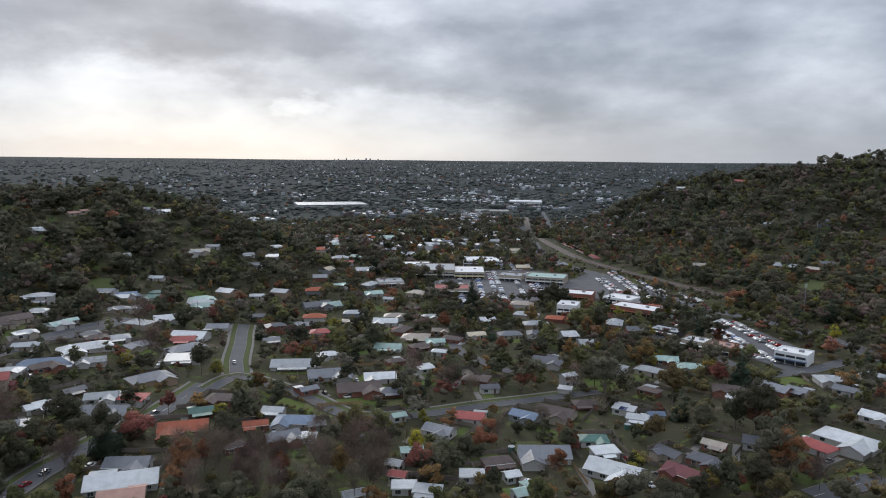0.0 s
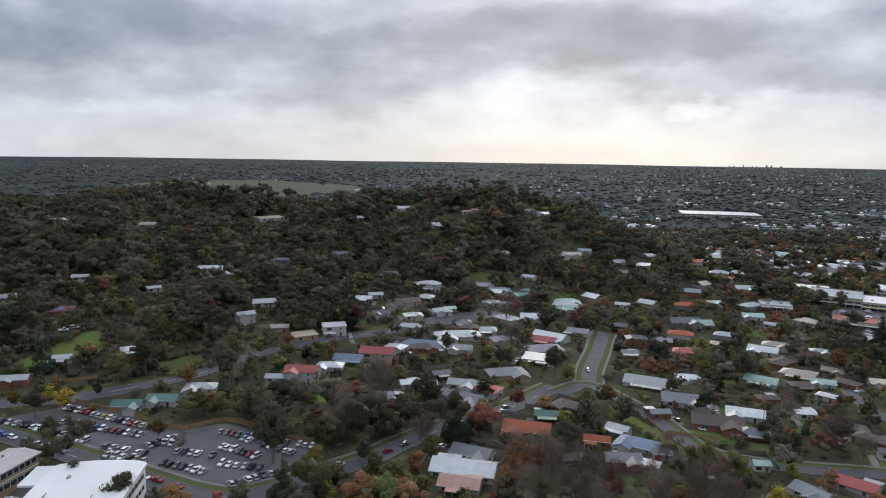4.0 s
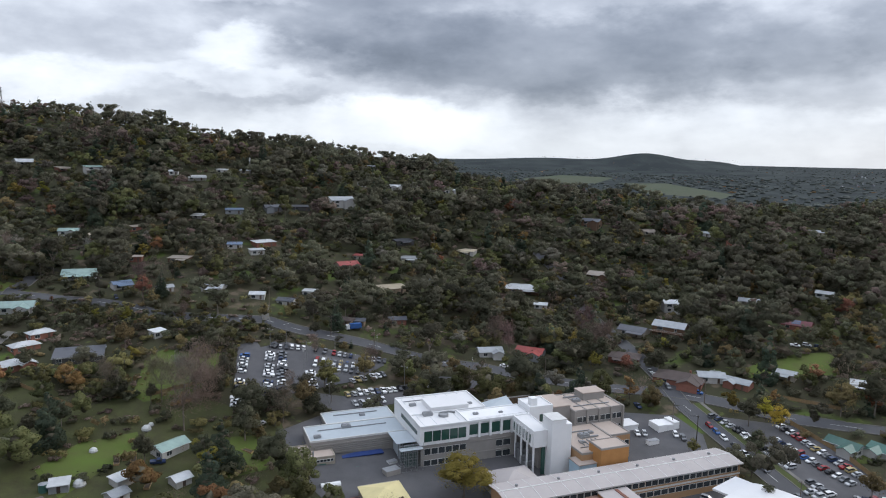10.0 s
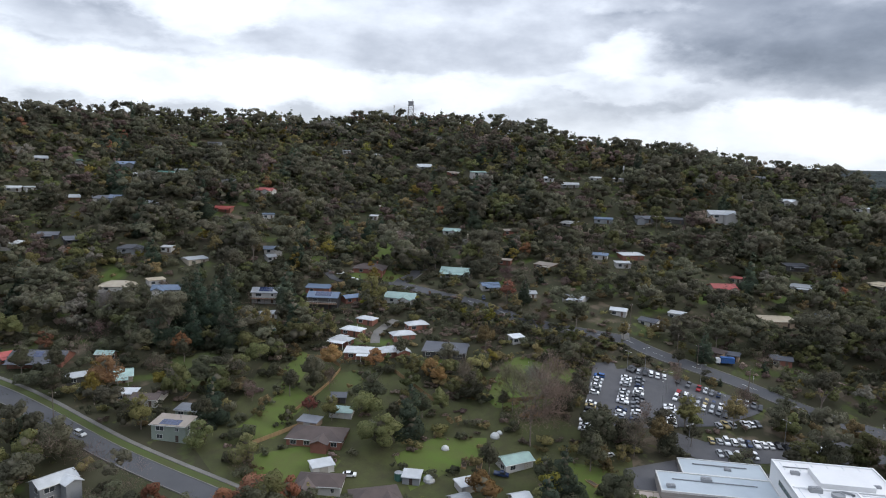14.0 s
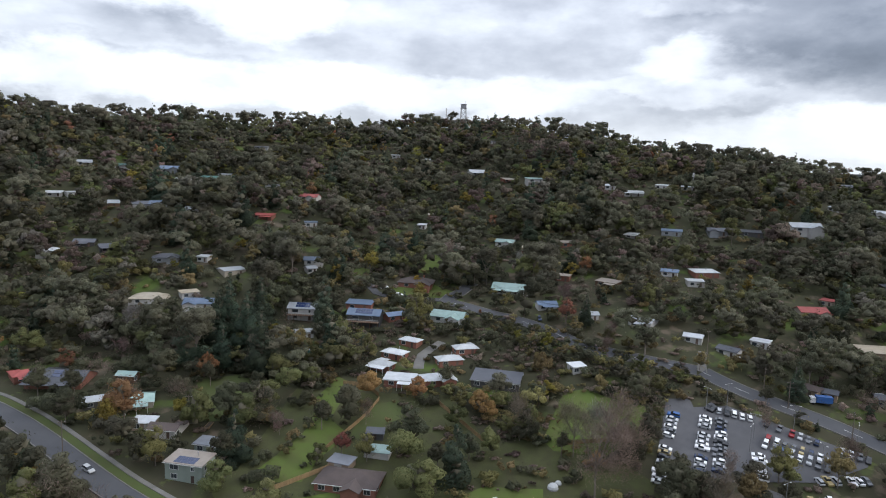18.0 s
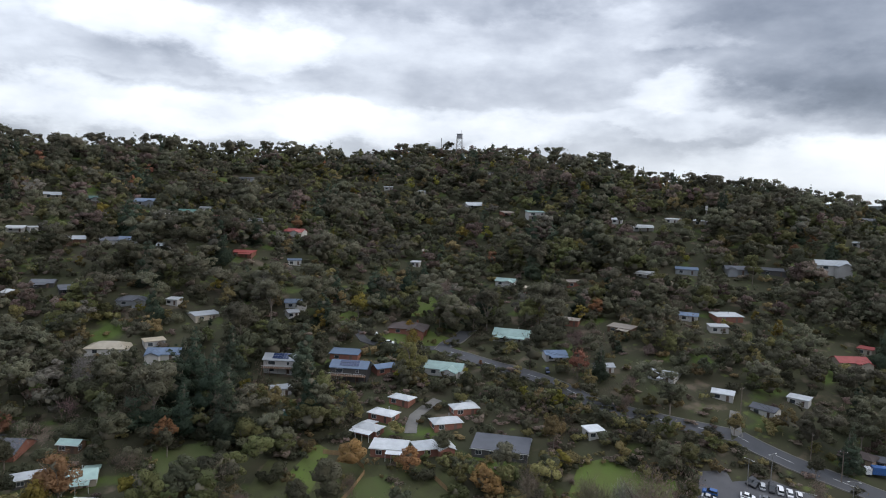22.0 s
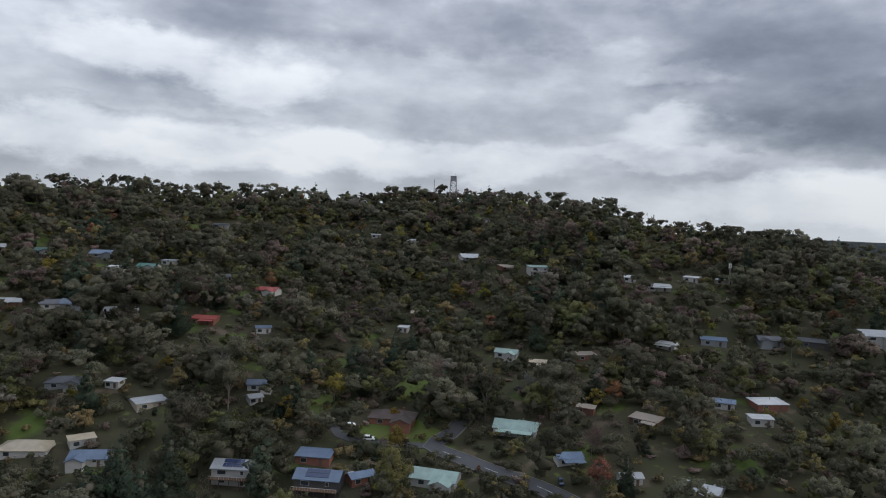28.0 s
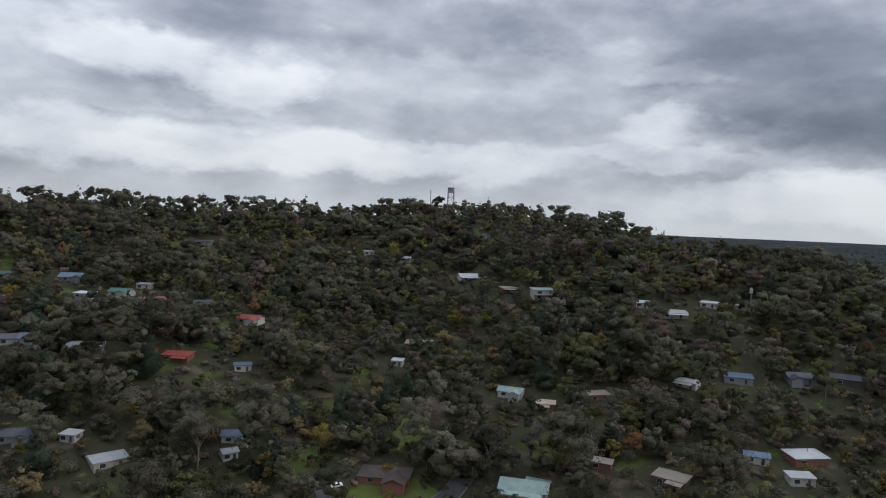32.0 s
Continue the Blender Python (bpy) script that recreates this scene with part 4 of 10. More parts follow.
def crown(kind, seed, clumps, sprays, fine=False, size=0.05):
    """Places and triangles of a crown of height 1: lumpy leaf clumps over a few boughs, with loose sprays round them
    and a twig core whose tone paints in the shade inside.
    """
    rng = np.random.default_rng(seed)
    blobs = np.array(masses(kind, rng.uniform))
    bv, bf = (BALL, BALL_F) if fine else (OCT, OCT_F)
    v, f, nn, inner, at = [], [], [], 0, 0
    mid = np.array([0, 0, blobs[:, 2].mean() - 0.1])

    def lump(c, r, flat, verts, faces):
        q, _ = np.linalg.qr(rng.normal(size=(3, 3)))
        u = verts @ q
        v.append(c + u * rng.uniform(0.72, 1.22, (len(u), 1)) * r * np.array([1.0, 1.0, flat]))
        f.append(faces + sum(len(k) for k in v[:-1]))
        nn.append(u + rng.normal(0, 0.18, u.shape))

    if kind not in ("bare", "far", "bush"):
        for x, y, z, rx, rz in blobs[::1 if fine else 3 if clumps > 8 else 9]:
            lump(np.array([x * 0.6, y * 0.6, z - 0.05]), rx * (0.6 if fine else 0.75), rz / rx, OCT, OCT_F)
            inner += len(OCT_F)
    if kind != "bare":
        wgt = blobs[:, 3] * blobs[:, 4]
        pick = np.concatenate([np.arange(len(blobs)), rng.choice(len(blobs), max(clumps, len(blobs)), p=wgt / wgt.sum())])[:clumps]
        per = max(1.0, clumps / len(blobs))
        for k in pick:
            d = rng.normal(size=3)
            d[2] = abs(d[2]) * 0.9 - 0.25
            d /= np.linalg.norm(d)
            x, y, z, rx, rz = blobs[k]
            r = rx * min(0.95, 1.06 / per ** 0.42) * rng.uniform(0.7, 1.25)
            lump(np.array([x, y, z]) + d * np.array([rx, rx, rz]) * (rng.uniform(0.5, 0.85) if per > 1.5 else 0.3), r, 0.82, bv, bf)
    bare = kind == "bare"
    tri, td = leaf_cloud(rng, blobs, sprays, (0.034 if bare else size) if fine else size * (1.4 if bare else 1.0), bare)
    n = sum(len(k) for k in v)
    nn = np.concatenate(nn + [np.repeat(td + 0.3 * rng.normal(size=td.shape), 3, 0)])
    v = np.concatenate(v + [tri.reshape(-1, 3)])
    f = np.concatenate(f + [np.arange(3 * sprays).reshape(-1, 3) + n])
    out = v - mid
    nn = nn + 0.55 * out / (np.linalg.norm(out, axis=1)[:, None] + 1e-6)
    nn[:, 2] += 0.15
    return v, f, nn / (np.linalg.norm(nn, axis=1)[:, None] + 1e-6), inner


def trunk_parts(kind, seed, h):
    """Trunk and limbs as one mesh for a tree of height h."""
    rng = random.Random(seed)
    v, f = [], []
    slim = 0.6 if kind == "bare" else 1.0

    def limb(p, q, r0, r1, sides=6):
        k = len(v)
        p, q = Vector(p), Vector(q)
        ax = (q - p).normalized()
        u = ax.orthogonal().normalized()
        w = ax.cross(u)
        for c, r in ((p, r0 * slim), (q, r1 * slim)):
            for s in range(sides):
                a = 2 * math.pi * s / sides
                v.append(tuple(c + (u * math.cos(a) + w * math.sin(a)) * r))
        for s in range(sides):
            a, b = k + s, k + (s + 1) % sides
            f.append((a, b, b + sides, a + sides))

    lean = [rng.uniform(-0.04, 0.04) * h, rng.uniform(-0.04, 0.04) * h]
    fork = (0.42 if kind != "cone" else 0.9) * h
    limb((0, 0, -0.6), (lean[0], lean[1], fork), 0.020 * h, 0.012 * h)
    if kind != "cone":
        for k in range(6 if kind != "bare" else 9):
            a = k * 2.4 + rng.uniform(-0.4, 0.4)
            z0 = fork * rng.uniform(0.7, 1.0)
            t0 = z0 / fork
            tip = (0.24 * h * math.cos(a), 0.24 * h * math.sin(a), rng.uniform(0.62, 0.86) * h)
            mid = (lean[0] * t0 + tip[0] * 0.5, lean[1] * t0 + tip[1] * 0.5, z0 * 0.45 + tip[2] * 0.55)
            limb((lean[0] * t0, lean[1] * t0, z0), mid, 0.008 * h, 0.005 * h, 5)
            limb(mid, tip, 0.005 * h, 0.0015 * h, 4)
            if kind == "bare":
                for j in range(4):
                    b = a + rng.uniform(-1.2, 1.2)
                    limb(mid, (mid[0] + 0.14 * h * math.cos(b), mid[1] + 0.14 * h * math.sin(b), mid[2] + rng.uniform(0.08, 0.3) * h), 0.003 * h, 0.0008 * h, 3)
    return v, f


SPECIES = {  # crown shape, material, height range, words
    "gum": ("gum", M_GUM, (11, 17), "tall eucalyptus with an open grey-green crown"),
    "dark": ("round", M_DARK, (7, 12), "dense dark green broadleaf tree"),
    "olive": ("round", M_OLIVE, (6, 10), "rounded olive-green garden tree"),
    "green": ("round", M_GREEN, (7, 12), "leafy mid-green tree"),
    "pale": ("gum", M_PALE, (9, 15), "grey-green gum with a pale feathery crown"),
    "pine": ("cone", M_PINE, (11, 17), "dark conical pine tree"),
    "red": ("round", M_RED, (7, 11), "autumn tree with rust-red leaves"),
    "orange": ("round", M_ORANGE, (7, 11), "autumn tree with orange-brown leaves"),
    "yellow": ("round", M_YELLOW, (5, 8), "small tree with bright yellow leaves"),
    "lime": ("round", M_LIME, (6, 9), "tree with yellow-green leaves"),
    "brown": ("bare", M_BROWN, (8, 13), "nearly bare tree with brown twigs"),
    "plum": ("bare", M_PLUM, (6, 9), "bare plum tree with a haze of pinkish twigs"),
    "dead": ("bare", M_DEAD, (10, 15), "dead gum with bare pale grey branches"),
    "cypress": ("tall", M_PINE, (6, 10), "narrow dark cypress"),
    "shrub": ("bush", M_OLIVE, (1.8, 4.4), "rounded garden shrub"),
    "hedge": ("bush", M_DARK, (1.8, 5.0), "dark green hedge or shrub"),
    "scrub": ("bush", M_BROWN, (1.2, 3.0), "brown winter scrub"),
}
NEAR = {}


def near_tree(species, x, y, h=None, seed=0, broad=1.0, dense=False):
    """A tree of its own, with trunk and crown."""
    shape, m, (lo, hi), words = SPECIES[species]
    v_ = 9 if dense else seed % 3
    if (species, v_) not in NEAR:
        cv, cf, cn, inner = crown(shape, 17 * v_ + 3, {"bare": 4, "bush": 14, "cone": 54, "tall": 30}.get(shape, 90 if dense else 42), {"bare": 2600, "bush": 260, "cone": 900}.get(shape, 4000 if dense else 900), True, 0.014 if dense else 0.022)
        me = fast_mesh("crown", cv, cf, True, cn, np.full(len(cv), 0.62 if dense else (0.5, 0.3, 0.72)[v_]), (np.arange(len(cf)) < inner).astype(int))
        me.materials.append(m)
        me.materials.append(M_SHADED_TWIG)
        tv, tf = trunk_parts(shape, v_, 1.0)
        NEAR[species, v_] = (me, mesh("trunk", tv, tf, M_BARK))
    me, tr = NEAR[species, v_]
    rng = random.Random(int(x * 7 + y * 13) + seed)
    h = h or rng.uniform(lo, hi)
    ob = thing("shrub" if species == "shrub" else "tree", x, y, hz(x, y) - 0.1, rng.uniform(0, 360), words, "shrub" if species == "shrub" else "tree", "garden trees")
    s = h * rng.uniform(0.92, 1.1)
    ob.scale = (s * broad, s * broad, h)
    part("crown", me, ob)
    part("trunk", tr, ob)
    return ob


def patchy(x, y, span, seed):
    """Smooth random patches, 0 to 1, about span metres across."""
    g = np.random.default_rng(seed).uniform(size=(64, 64))
    u, w = np.asarray(x) / span + 400, np.asarray(y) / span + 400
    i, j = np.floor(u).astype(int), np.floor(w).astype(int)
    p, q = u - i, w - j
    p, q = p * p * (3 - 2 * p), q * q * (3 - 2 * q)
    i, j, i1, j1 = i % 64, j % 64, (i + 1) % 64, (j + 1) % 64
    return (g[i, j] * (1 - p) + g[i1, j] * p) * (1 - q) + (g[i, j1] * (1 - p) + g[i1, j1] * p) * q


def forest(name, label, species_mix, xy, clumps, sprays, seed, tall=1.0, size=0.05, fine=False, shrink=None, cap=None):
    """Many trees as one mesh for each leaf colour; kinds keep together in groves."""
    if not len(xy):
        return
    rng = np.random.default_rng(seed)
    names = list(species_mix)
    score = np.stack([species_mix[k] * np.exp(3.2 * (patchy(xy[:, 0], xy[:, 1], 46, 300 + 7 * len(k) + ord(k[0])) - 0.5)) for k in names], 1)
    cum = np.cumsum(score / score.sum(1, keepdims=True), 1)
    which = (rng.uniform(size=len(xy))[:, None] > cum).sum(1).clip(0, len(names) - 1)
    lift = 0.72 + 0.62 * patchy(xy[:, 0], xy[:, 1], 30, 77)
    for k, sp in enumerate(names):
        mine = which == k
        some = xy[mine]
        if not len(some):
            continue
        shape, m, (lo, hi), words = SPECIES[sp]
        if shape == "bare" and not fine and clumps < 20:
            shape, m = "gum", M_DRAB
        bare = shape == "bare"
        kinds = 8
        protos = [crown(shape, 100 + 7 * j + k, 0 if bare else clumps, int(sprays * 4.5 + 20) if bare else sprays, fine, size) for j in range(kinds)]
        v_ = rng.integers(0, kinds, len(some))
        h = rng.uniform(lo * 0.75, hi, len(some)) * tall * lift[mine]
        if shrink is not None:
            h = h * shrink[mine]
        if cap is not None:
            h = np.minimum(h, cap[mine])
        s = np.maximum(h, 4.0 if cap is not None else 0) * rng.uniform(0.86, 1.28, len(some))
        if shape == "far":
            s = s * rng.uniform(0.8, 1.5, len(some)) * (1.0 + 1.5 * np.clip((np.hypot(some[:, 0], some[:, 1]) - 1100) / 1400, 0, 1))
        a = rng.uniform(0, 2 * math.pi, len(some))
        z = height(some[:, 0], some[:, 1]) - 0.12 * h
        out, faces, norms, tones, slots, base = [], [], [], [], [], 0
        tone = rng.uniform(0, 1, len(some))
        for j in range(kinds):
            q = np.flatnonzero(v_ == j)
            if not len(q):
                continue
            T_, F_, N_, inner = protos[j]
            ca, sa = np.cos(a[q])[:, None], np.sin(a[q])[:, None]
            X = (T_[None, :, 0] * ca - T_[None, :, 1] * sa) * s[q][:, None] + some[q, 0][:, None]
            Y = (T_[None, :, 0] * sa + T_[None, :, 1] * ca) * s[q][:, None] + some[q, 1][:, None]
            Z = T_[None, :, 2] * h[q][:, None] + z[q][:, None]
            norms.append(np.stack([N_[None, :, 0] * ca - N_[None, :, 1] * sa, N_[None, :, 0] * sa + N_[None, :, 1] * ca, np.repeat(N_[None, :, 2], len(q), 0)], -1).reshape(-1, 3))
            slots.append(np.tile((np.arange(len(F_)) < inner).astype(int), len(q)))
            tones.append(np.repeat(tone[q], len(T_)))
            out.append(np.stack([X, Y, Z], -1).reshape(-1, 3))
            faces.append((F_[None] + (np.arange(len(q)) * len(T_))[:, None, None] + base).reshape(-1, 3))
            base += len(q) * len(T_)
        ob = new(name, fast_mesh(name, np.concatenate(out), np.concatenate(faces), True, np.concatenate(norms), np.concatenate(tones), np.concatenate(slots)))
        ob.data.materials.append(m)
        ob.data.materials.append(M_SHADED_TWIG)
        tagged(ob, f"{label}, {words}", "woodland", kind="stuff")


def scatter(xs, ys, step, seed, keep):
    """Jittered places on a grid, thinned by keep(x, y) -> 0..1."""
    rng = np.random.default_rng(seed)
    X, Y = np.meshgrid(np.arange(*xs, step), np.arange(*ys, step))
    xy = np.stack([X.ravel(), Y.ravel()], 1) + rng.uniform(-0.58, 0.58, (X.size, 2)) * step
    return xy[rng.uniform(size=len(xy)) < keep(xy[:, 0], xy[:, 1])]

M_PALING = mat("grey_paling", (0.20, 0.17, 0.145), (0.13, 0.11, 0.095), scale=0.5, fine=5, random_ob=0.25)
YARD_LAWN = [mat("yard_lawn", (0.085, 0.125, 0.030), (0.095, 0.100, 0.040), scale=0.15, fine=1.4, rough=0.95, spec=0.1, bump=0.4), mat("yard_grass", (0.075, 0.092, 0.034), (0.088, 0.080, 0.042), scale=0.15, fine=1.4, rough=0.95, spec=0.1, bump=0.4)]


def draped(name, x, y, turn, u0, v0, u1, v1, lift, m, thick=0.0, step=3.0):
    """A rectangle laid on the land beside a house, ragged at its edges."""
    c, s = math.cos(radians(turn)), math.sin(radians(turn))
    us, vs = np.linspace(u0, u1, max(2, int((u1 - u0) / step) + 1)), np.linspace(v0, v1, max(2, int((v1 - v0) / step) + 1))
    own = np.random.default_rng(int(abs(x * 7 + y * 3)))
    A, B = np.meshgrid(us, vs)
    A, B = A + own.uniform(-0.5, 0.5, A.shape) * (thick == 0), B + own.uniform(-0.5, 0.5, A.shape) * (thick == 0)
    X, Y = x + A * c - B * s, y + A * s + B * c
    co = np.stack([X, Y, height(X, Y) + lift], -1).reshape(-1, 3)
    n = len(us)
    return mesh(name, co, [(j * n + i, j * n + i + 1, (j + 1) * n + i + 1, (j + 1) * n + i) for j in range(len(vs) - 1) for i in range(n - 1)], m)


def yard(x, y, turn, w, d):
    """The plot round a town house: lawn, drive and paling fence."""
    own = random.Random(int(x * 17 + y * 5))
    c, s = math.cos(radians(turn)), math.sin(radians(turn))
    if own.random() < 0.72:
        a = own.uniform(-0.3, 0.1) * w
        side = own.choice((-1, -1, 1))
        v0, v1 = sorted((side * (d / 2 + 0.8), side * (d / 2 + own.uniform(5, 10))))
        tagged(new("lawn", draped("lawn", x, y, turn, a - w * 0.3, v0, a + w * own.uniform(0.25, 0.5), v1, 0.12, own.choice(YARD_LAWN))), "small green lawn in a house garden", "lawn", kind="structure")
        for k in (0.35, 0.75):
            KEEP_CLEAR.append((x + a * c - (v0 + (v1 - v0) * k) * s, y + a * s + (v0 + (v1 - v0) * k) * c, 2.2))
    if own.random() < 0.5:
        u = own.choice((-1, 1)) * (w / 2 + 2.0)
        tagged(new("driveway", draped("driveway", x, y, turn, u - 1.4, -d / 2 - own.uniform(6, 11), u + 1.4, d * 0.2, 0.16, M_CONCRETE, 0.1)), "pale concrete driveway beside a house", "driveway", kind="structure")
        KEEP_CLEAR.append((x + u * c + d * 0.4 * s, y + u * s - d * 0.4 * c, 2.4))
        if own.random() < 0.55:
            YARD_CARS.append((x + u * c + (d * 0.5 + 2) * s, y + u * s - (d * 0.5 + 2) * c, turn + 90))
    if own.random() < 0.55:
        back = d / 2 + own.uniform(6, 11)
        half = w / 2 + own.uniform(3, 5)
        f_ob = thing("paling_fence", x, y, hz(x, y), turn, "weathered grey timber paling fence round a back garden", "fence", "garden fences")
        run = [(-half, -d * 0.2, -half, back), (-half, back, half, back), (half, back, half, -d * 0.2)]
        for u0, v0, u1, v1 in run[own.choice((0, 0, 1)):]:
            n = max(2, int(math.hypot(u1 - u0, v1 - v0) / 5))
            ln = max(0.1, math.hypot(u1 - u0, v1 - v0))
            tx, ty = -(v1 - v0) * 0.05 / ln, (u1 - u0) * 0.05 / ln
            v, f = [], []
            for i in range(n + 1):
                a, b = u0 + (u1 - u0) * i / n, v0 + (v1 - v0) * i / n
                z = hz(x + a * c - b * s, y + a * s + b * c) - f_ob.location.z
                v += [(a - tx, b - ty, z - 0.3), (a + tx, b + ty, z - 0.3), (a + tx, b + ty, z + 1.75), (a - tx, b - ty, z + 1.75)]
            for i in range(n):
                f += [(4 * i + j, 4 * i + (j + 1) % 4, 4 * i + 4 + (j + 1) % 4, 4 * i + 4 + j) for j in range(4)]
            f += [(3, 2, 1, 0), tuple(4 * n + j for j in range(4))]
            part("fence_run", mesh("fence_run", v, f, M_PALING), f_ob)


YARD_CARS = []
# ---- every house: x, y, turn, width, depth, roof, walls, shape, storeys ----
house(-251.7, 421.7, 47, 16.4, 10.2, "white", "white", "hip", 1)
house(-214.2, 377.5, 44, 13.5, 8.4, "pale", "white", "hip", 1)
house(-220.9, 357.2, 42, 10.9, 6.7, "pale", "cream", "hip", 1)
house(-186.7, 351.1, 40, 26.0, 12.0, "white", "white", "hip", 1, chimney=True)
house(-192.0, 324.3, 19, 25.7, 12.0, "blue", "cream", "hip", 1)
house(-148.7, 396.9, -7, 19.9, 12.0, "white", "white", "gable", 1)
house(-141.2, 370.2, 44, 20.0, 12.0, "grey", "grey", "hip", 1)
house(-139.5, 318.7, 44, 19.2, 11.9, "grey", "tan", "hip", 1)
house(-136.2, 293.2, 5, 12.0, 7.4, "red", "white", "hip", 1)
house(-148.9, 291.3, 17, 12.7, 7.9, "pale", "white", "gable", 1)
house(-167.8, 275.8, 48, 9.7, 6.0, "white", "white", "gable", 1)
house(-139.2, 276.2, 2, 18.1, 11.2, "grey", "white", "L", 1)
house(-102.3, 281.6, 25, 9.8, 6.1, "green", "timber", "gable", 1)
house(-103.0, 263.7, 16, 18.2, 11.3, "orange", "brick", "gable", 1)
house(-98.2, 297.9, -7, 13.8, 8.6, "brown", "brick", "hip", 1)
house(-72.5, 285.3, -7, 8.8, 5.5, "white", "white", "gable", 1)
house(-61.7, 274.6, -2, 15.2, 9.4, "blue", "white", "hip", 1)
house(-62.6, 258.2, 28, 12.5, 7.7, "grey", "brick", "gable", 1)
house(-109.5, 230.1, 5, 14.6, 9.0, "grey", "white", "L", 1)
house(-105.6, 217.0, 18, 21.8, 12.0, "white", "white", "gable", 1)
house(-100.8, 205.9, 18, 13.3, 8.3, "rust", "cream", "gable", 1)
house(-108.1, 433.6, 24, 12.3, 7.6, "slate", "brick", "hip", 2)
house(-94.8, 452.8, -2, 13.8, 8.5, "grey", "brick", "hip", 1)
house(-64.7, 375.0, 21, 11.7, 7.2, "white", "white", "hip", 1)
house(-78.8, 353.2, 5, 22.2, 12.0, "pale", "white", "gable", 1)
house(-57.4, 336.8, 15, 21.0, 12.0, "grey", "white", "gable", 1)
house(-40.1, 315.7, 15, 20.3, 12.0, "brown", "brick", "gable", 1)
house(-31.9, 333.1, 10, 15.2, 9.4, "white", "white", "gable", 1)
house(-40.3, 466.1, -3, 16.3, 10.1, "white", "white", "gable", 1)
house(-18.1, 419.1, -8, 16.1, 10.0, "tan", "cream", "hip", 1)
house(-32.4, 393.3, -7, 15.0, 9.3, "mint", "white", "gable", 1)
house(-14.8, 395.1, 28, 11.4, 7.0, "brown", "brick", "hip", 1)
house(-2.8, 381.2, -14, 8.6, 5.3, "white", "white", "hip", 1)
house(-78.4, 434.4, 9, 14.6, 9.1, "red", "white", "hip", 1)
house(10.5, 281.1, -12, 13.0, 8.0, "red", "white", "gable", 1)
house(34.3, 282.0, -32, 11.6, 7.2, "blue", "grey", "gable", 1)
house(48.0, 285.6, -30, 15.2, 9.4, "brown", "cream", "L", 1)
house(-1.7, 266.8, -30, 11.9, 7.4, "grey", "white", "L", 1)
house(36.9, 245.5, 1, 18.5, 11.5, "grey", "white", "gable", 1, garage=True)
house(59.7, 231.0, -34, 18.1, 11.2, "white", "white", "gable", 1, deck=False)
house(59.5, 245.9, 12, 9.5, 5.9, "white", "white", "slope", 1)
house(19.3, 238.2, 15, 10.2, 6.3, "brown", "brick", "hip", 1)
house(9.8, 227.5, -1, 8.1, 5.0, "white", "white", "slope", 1)
house(-12.0, 247.5, 13, 8.0, 5.0, "mint", "white", "gable", 1)
house(-13.0, 218.5, 2, 7.8, 4.9, "white", "white", "slope", 1)
house(-5.1, 215.6, -11, 8.8, 5.5, "pale", "cream", "slope", 1)
house(82.9, 227.6, -50, 12.8, 7.9, "maroon", "brick", "gable", 1)
house(93.9, 237.4, -42, 11.7, 7.2, "slate", "brick", "hip", 1)
house(82.7, 243.6, -59, 9.7, 6.0, "slate", "cream", "gable", 1)
house(57.7, 257.2, 0, 10.4, 6.4, "green", "white", "hip", 1)
house(101.8, 250.3, -38, 8.3, 5.2, "tan", "brick", "gable", 1)
house(138.6, 248.0, -59, 12.5, 7.8, "red", "white", "hip", 1)
house(153.9, 253.8, -51, 21.1, 12.0, "white", "white", "hip", 1)
house(178.4, 275.4, -50, 12.3, 7.6, "white", "white", "gable", 1)
house(77.4, 288.1, -32, 9.0, 5.6, "white", "white", "slope", 1, solar=6)
house(55.1, 359.7, -19, 15.5, 9.6, "slate", "white", "gable", 1)
house(87.0, 348.9, -34, 13.2, 8.2, "white", "white", "hip", 1)
house(126.7, 348.4, -10, 12.9, 8.0, "mint", "cream", "hip", 1)
house(118.2, 362.1, -12, 12.1, 7.5, "mint", "brick", "gable", 1)
house(59.7, 326.1, 30, 7.3, 4.5, "white", "white", "gable", 2)
house(19.2, 421.3, 17, 11.0, 6.8, "cream", "white", "gable", 1)
house(40.2, 421.0, 10, 14.1, 8.8, "grey", "cream", "hip", 1)
house(15.4, 329.5, -17, 12.6, 7.8, "brown", "brick", "hip", 1)
house(21.2, 316.9, 9, 8.5, 5.3, "slate", "white", "gable", 1)
house(132.0, 312.4, -21, 14.1, 8.7, "brown", "brick", "hip", 1)
house(153.9, 313.5, -56, 13.8, 8.6, "grey", "brick", "gable", 1)
house(145.9, 320.4, -20, 11.5, 7.1, "brown", "cream", "gable", 1)
house(186.5, 326.2, -7, 13.6, 8.4, "pale", "white", "hip", 1)
house(210.1, 331.6, -47, 10.2, 6.3, "pale", "white", "hip", 1)
house(-95.8, 508.8, 31, 20.5, 12.0, "slate", "grey", "gable", 1)
house(-170.9, 477.5, 9, 21.0, 12.0, "pale", "white", "hip", 1)
house(-199.9, 465.3, 11, 13.2, 8.2, "green", "white", "gable", 1)
house(-214.1, 460.4, 20, 12.0, 7.4, "blue", "white", "gable", 1)
house(-141.0, 513.3, 3, 9.9, 6.2, "white", "white", "gable", 1)
house(-74.7, 635.9, 21, 16.9, 10.5, "white", "white", "gable", 1)
house(-154.5, 611.3, 10, 12.4, 7.7, "white", "white", "slope", 1)
house(-159.1, 645.2, 36, 11.2, 7.0, "white", "white", "slope", 1)
house(-237.5, 374.9, 54, 15.8, 9.8, "brown", "cream", "gable", 1)
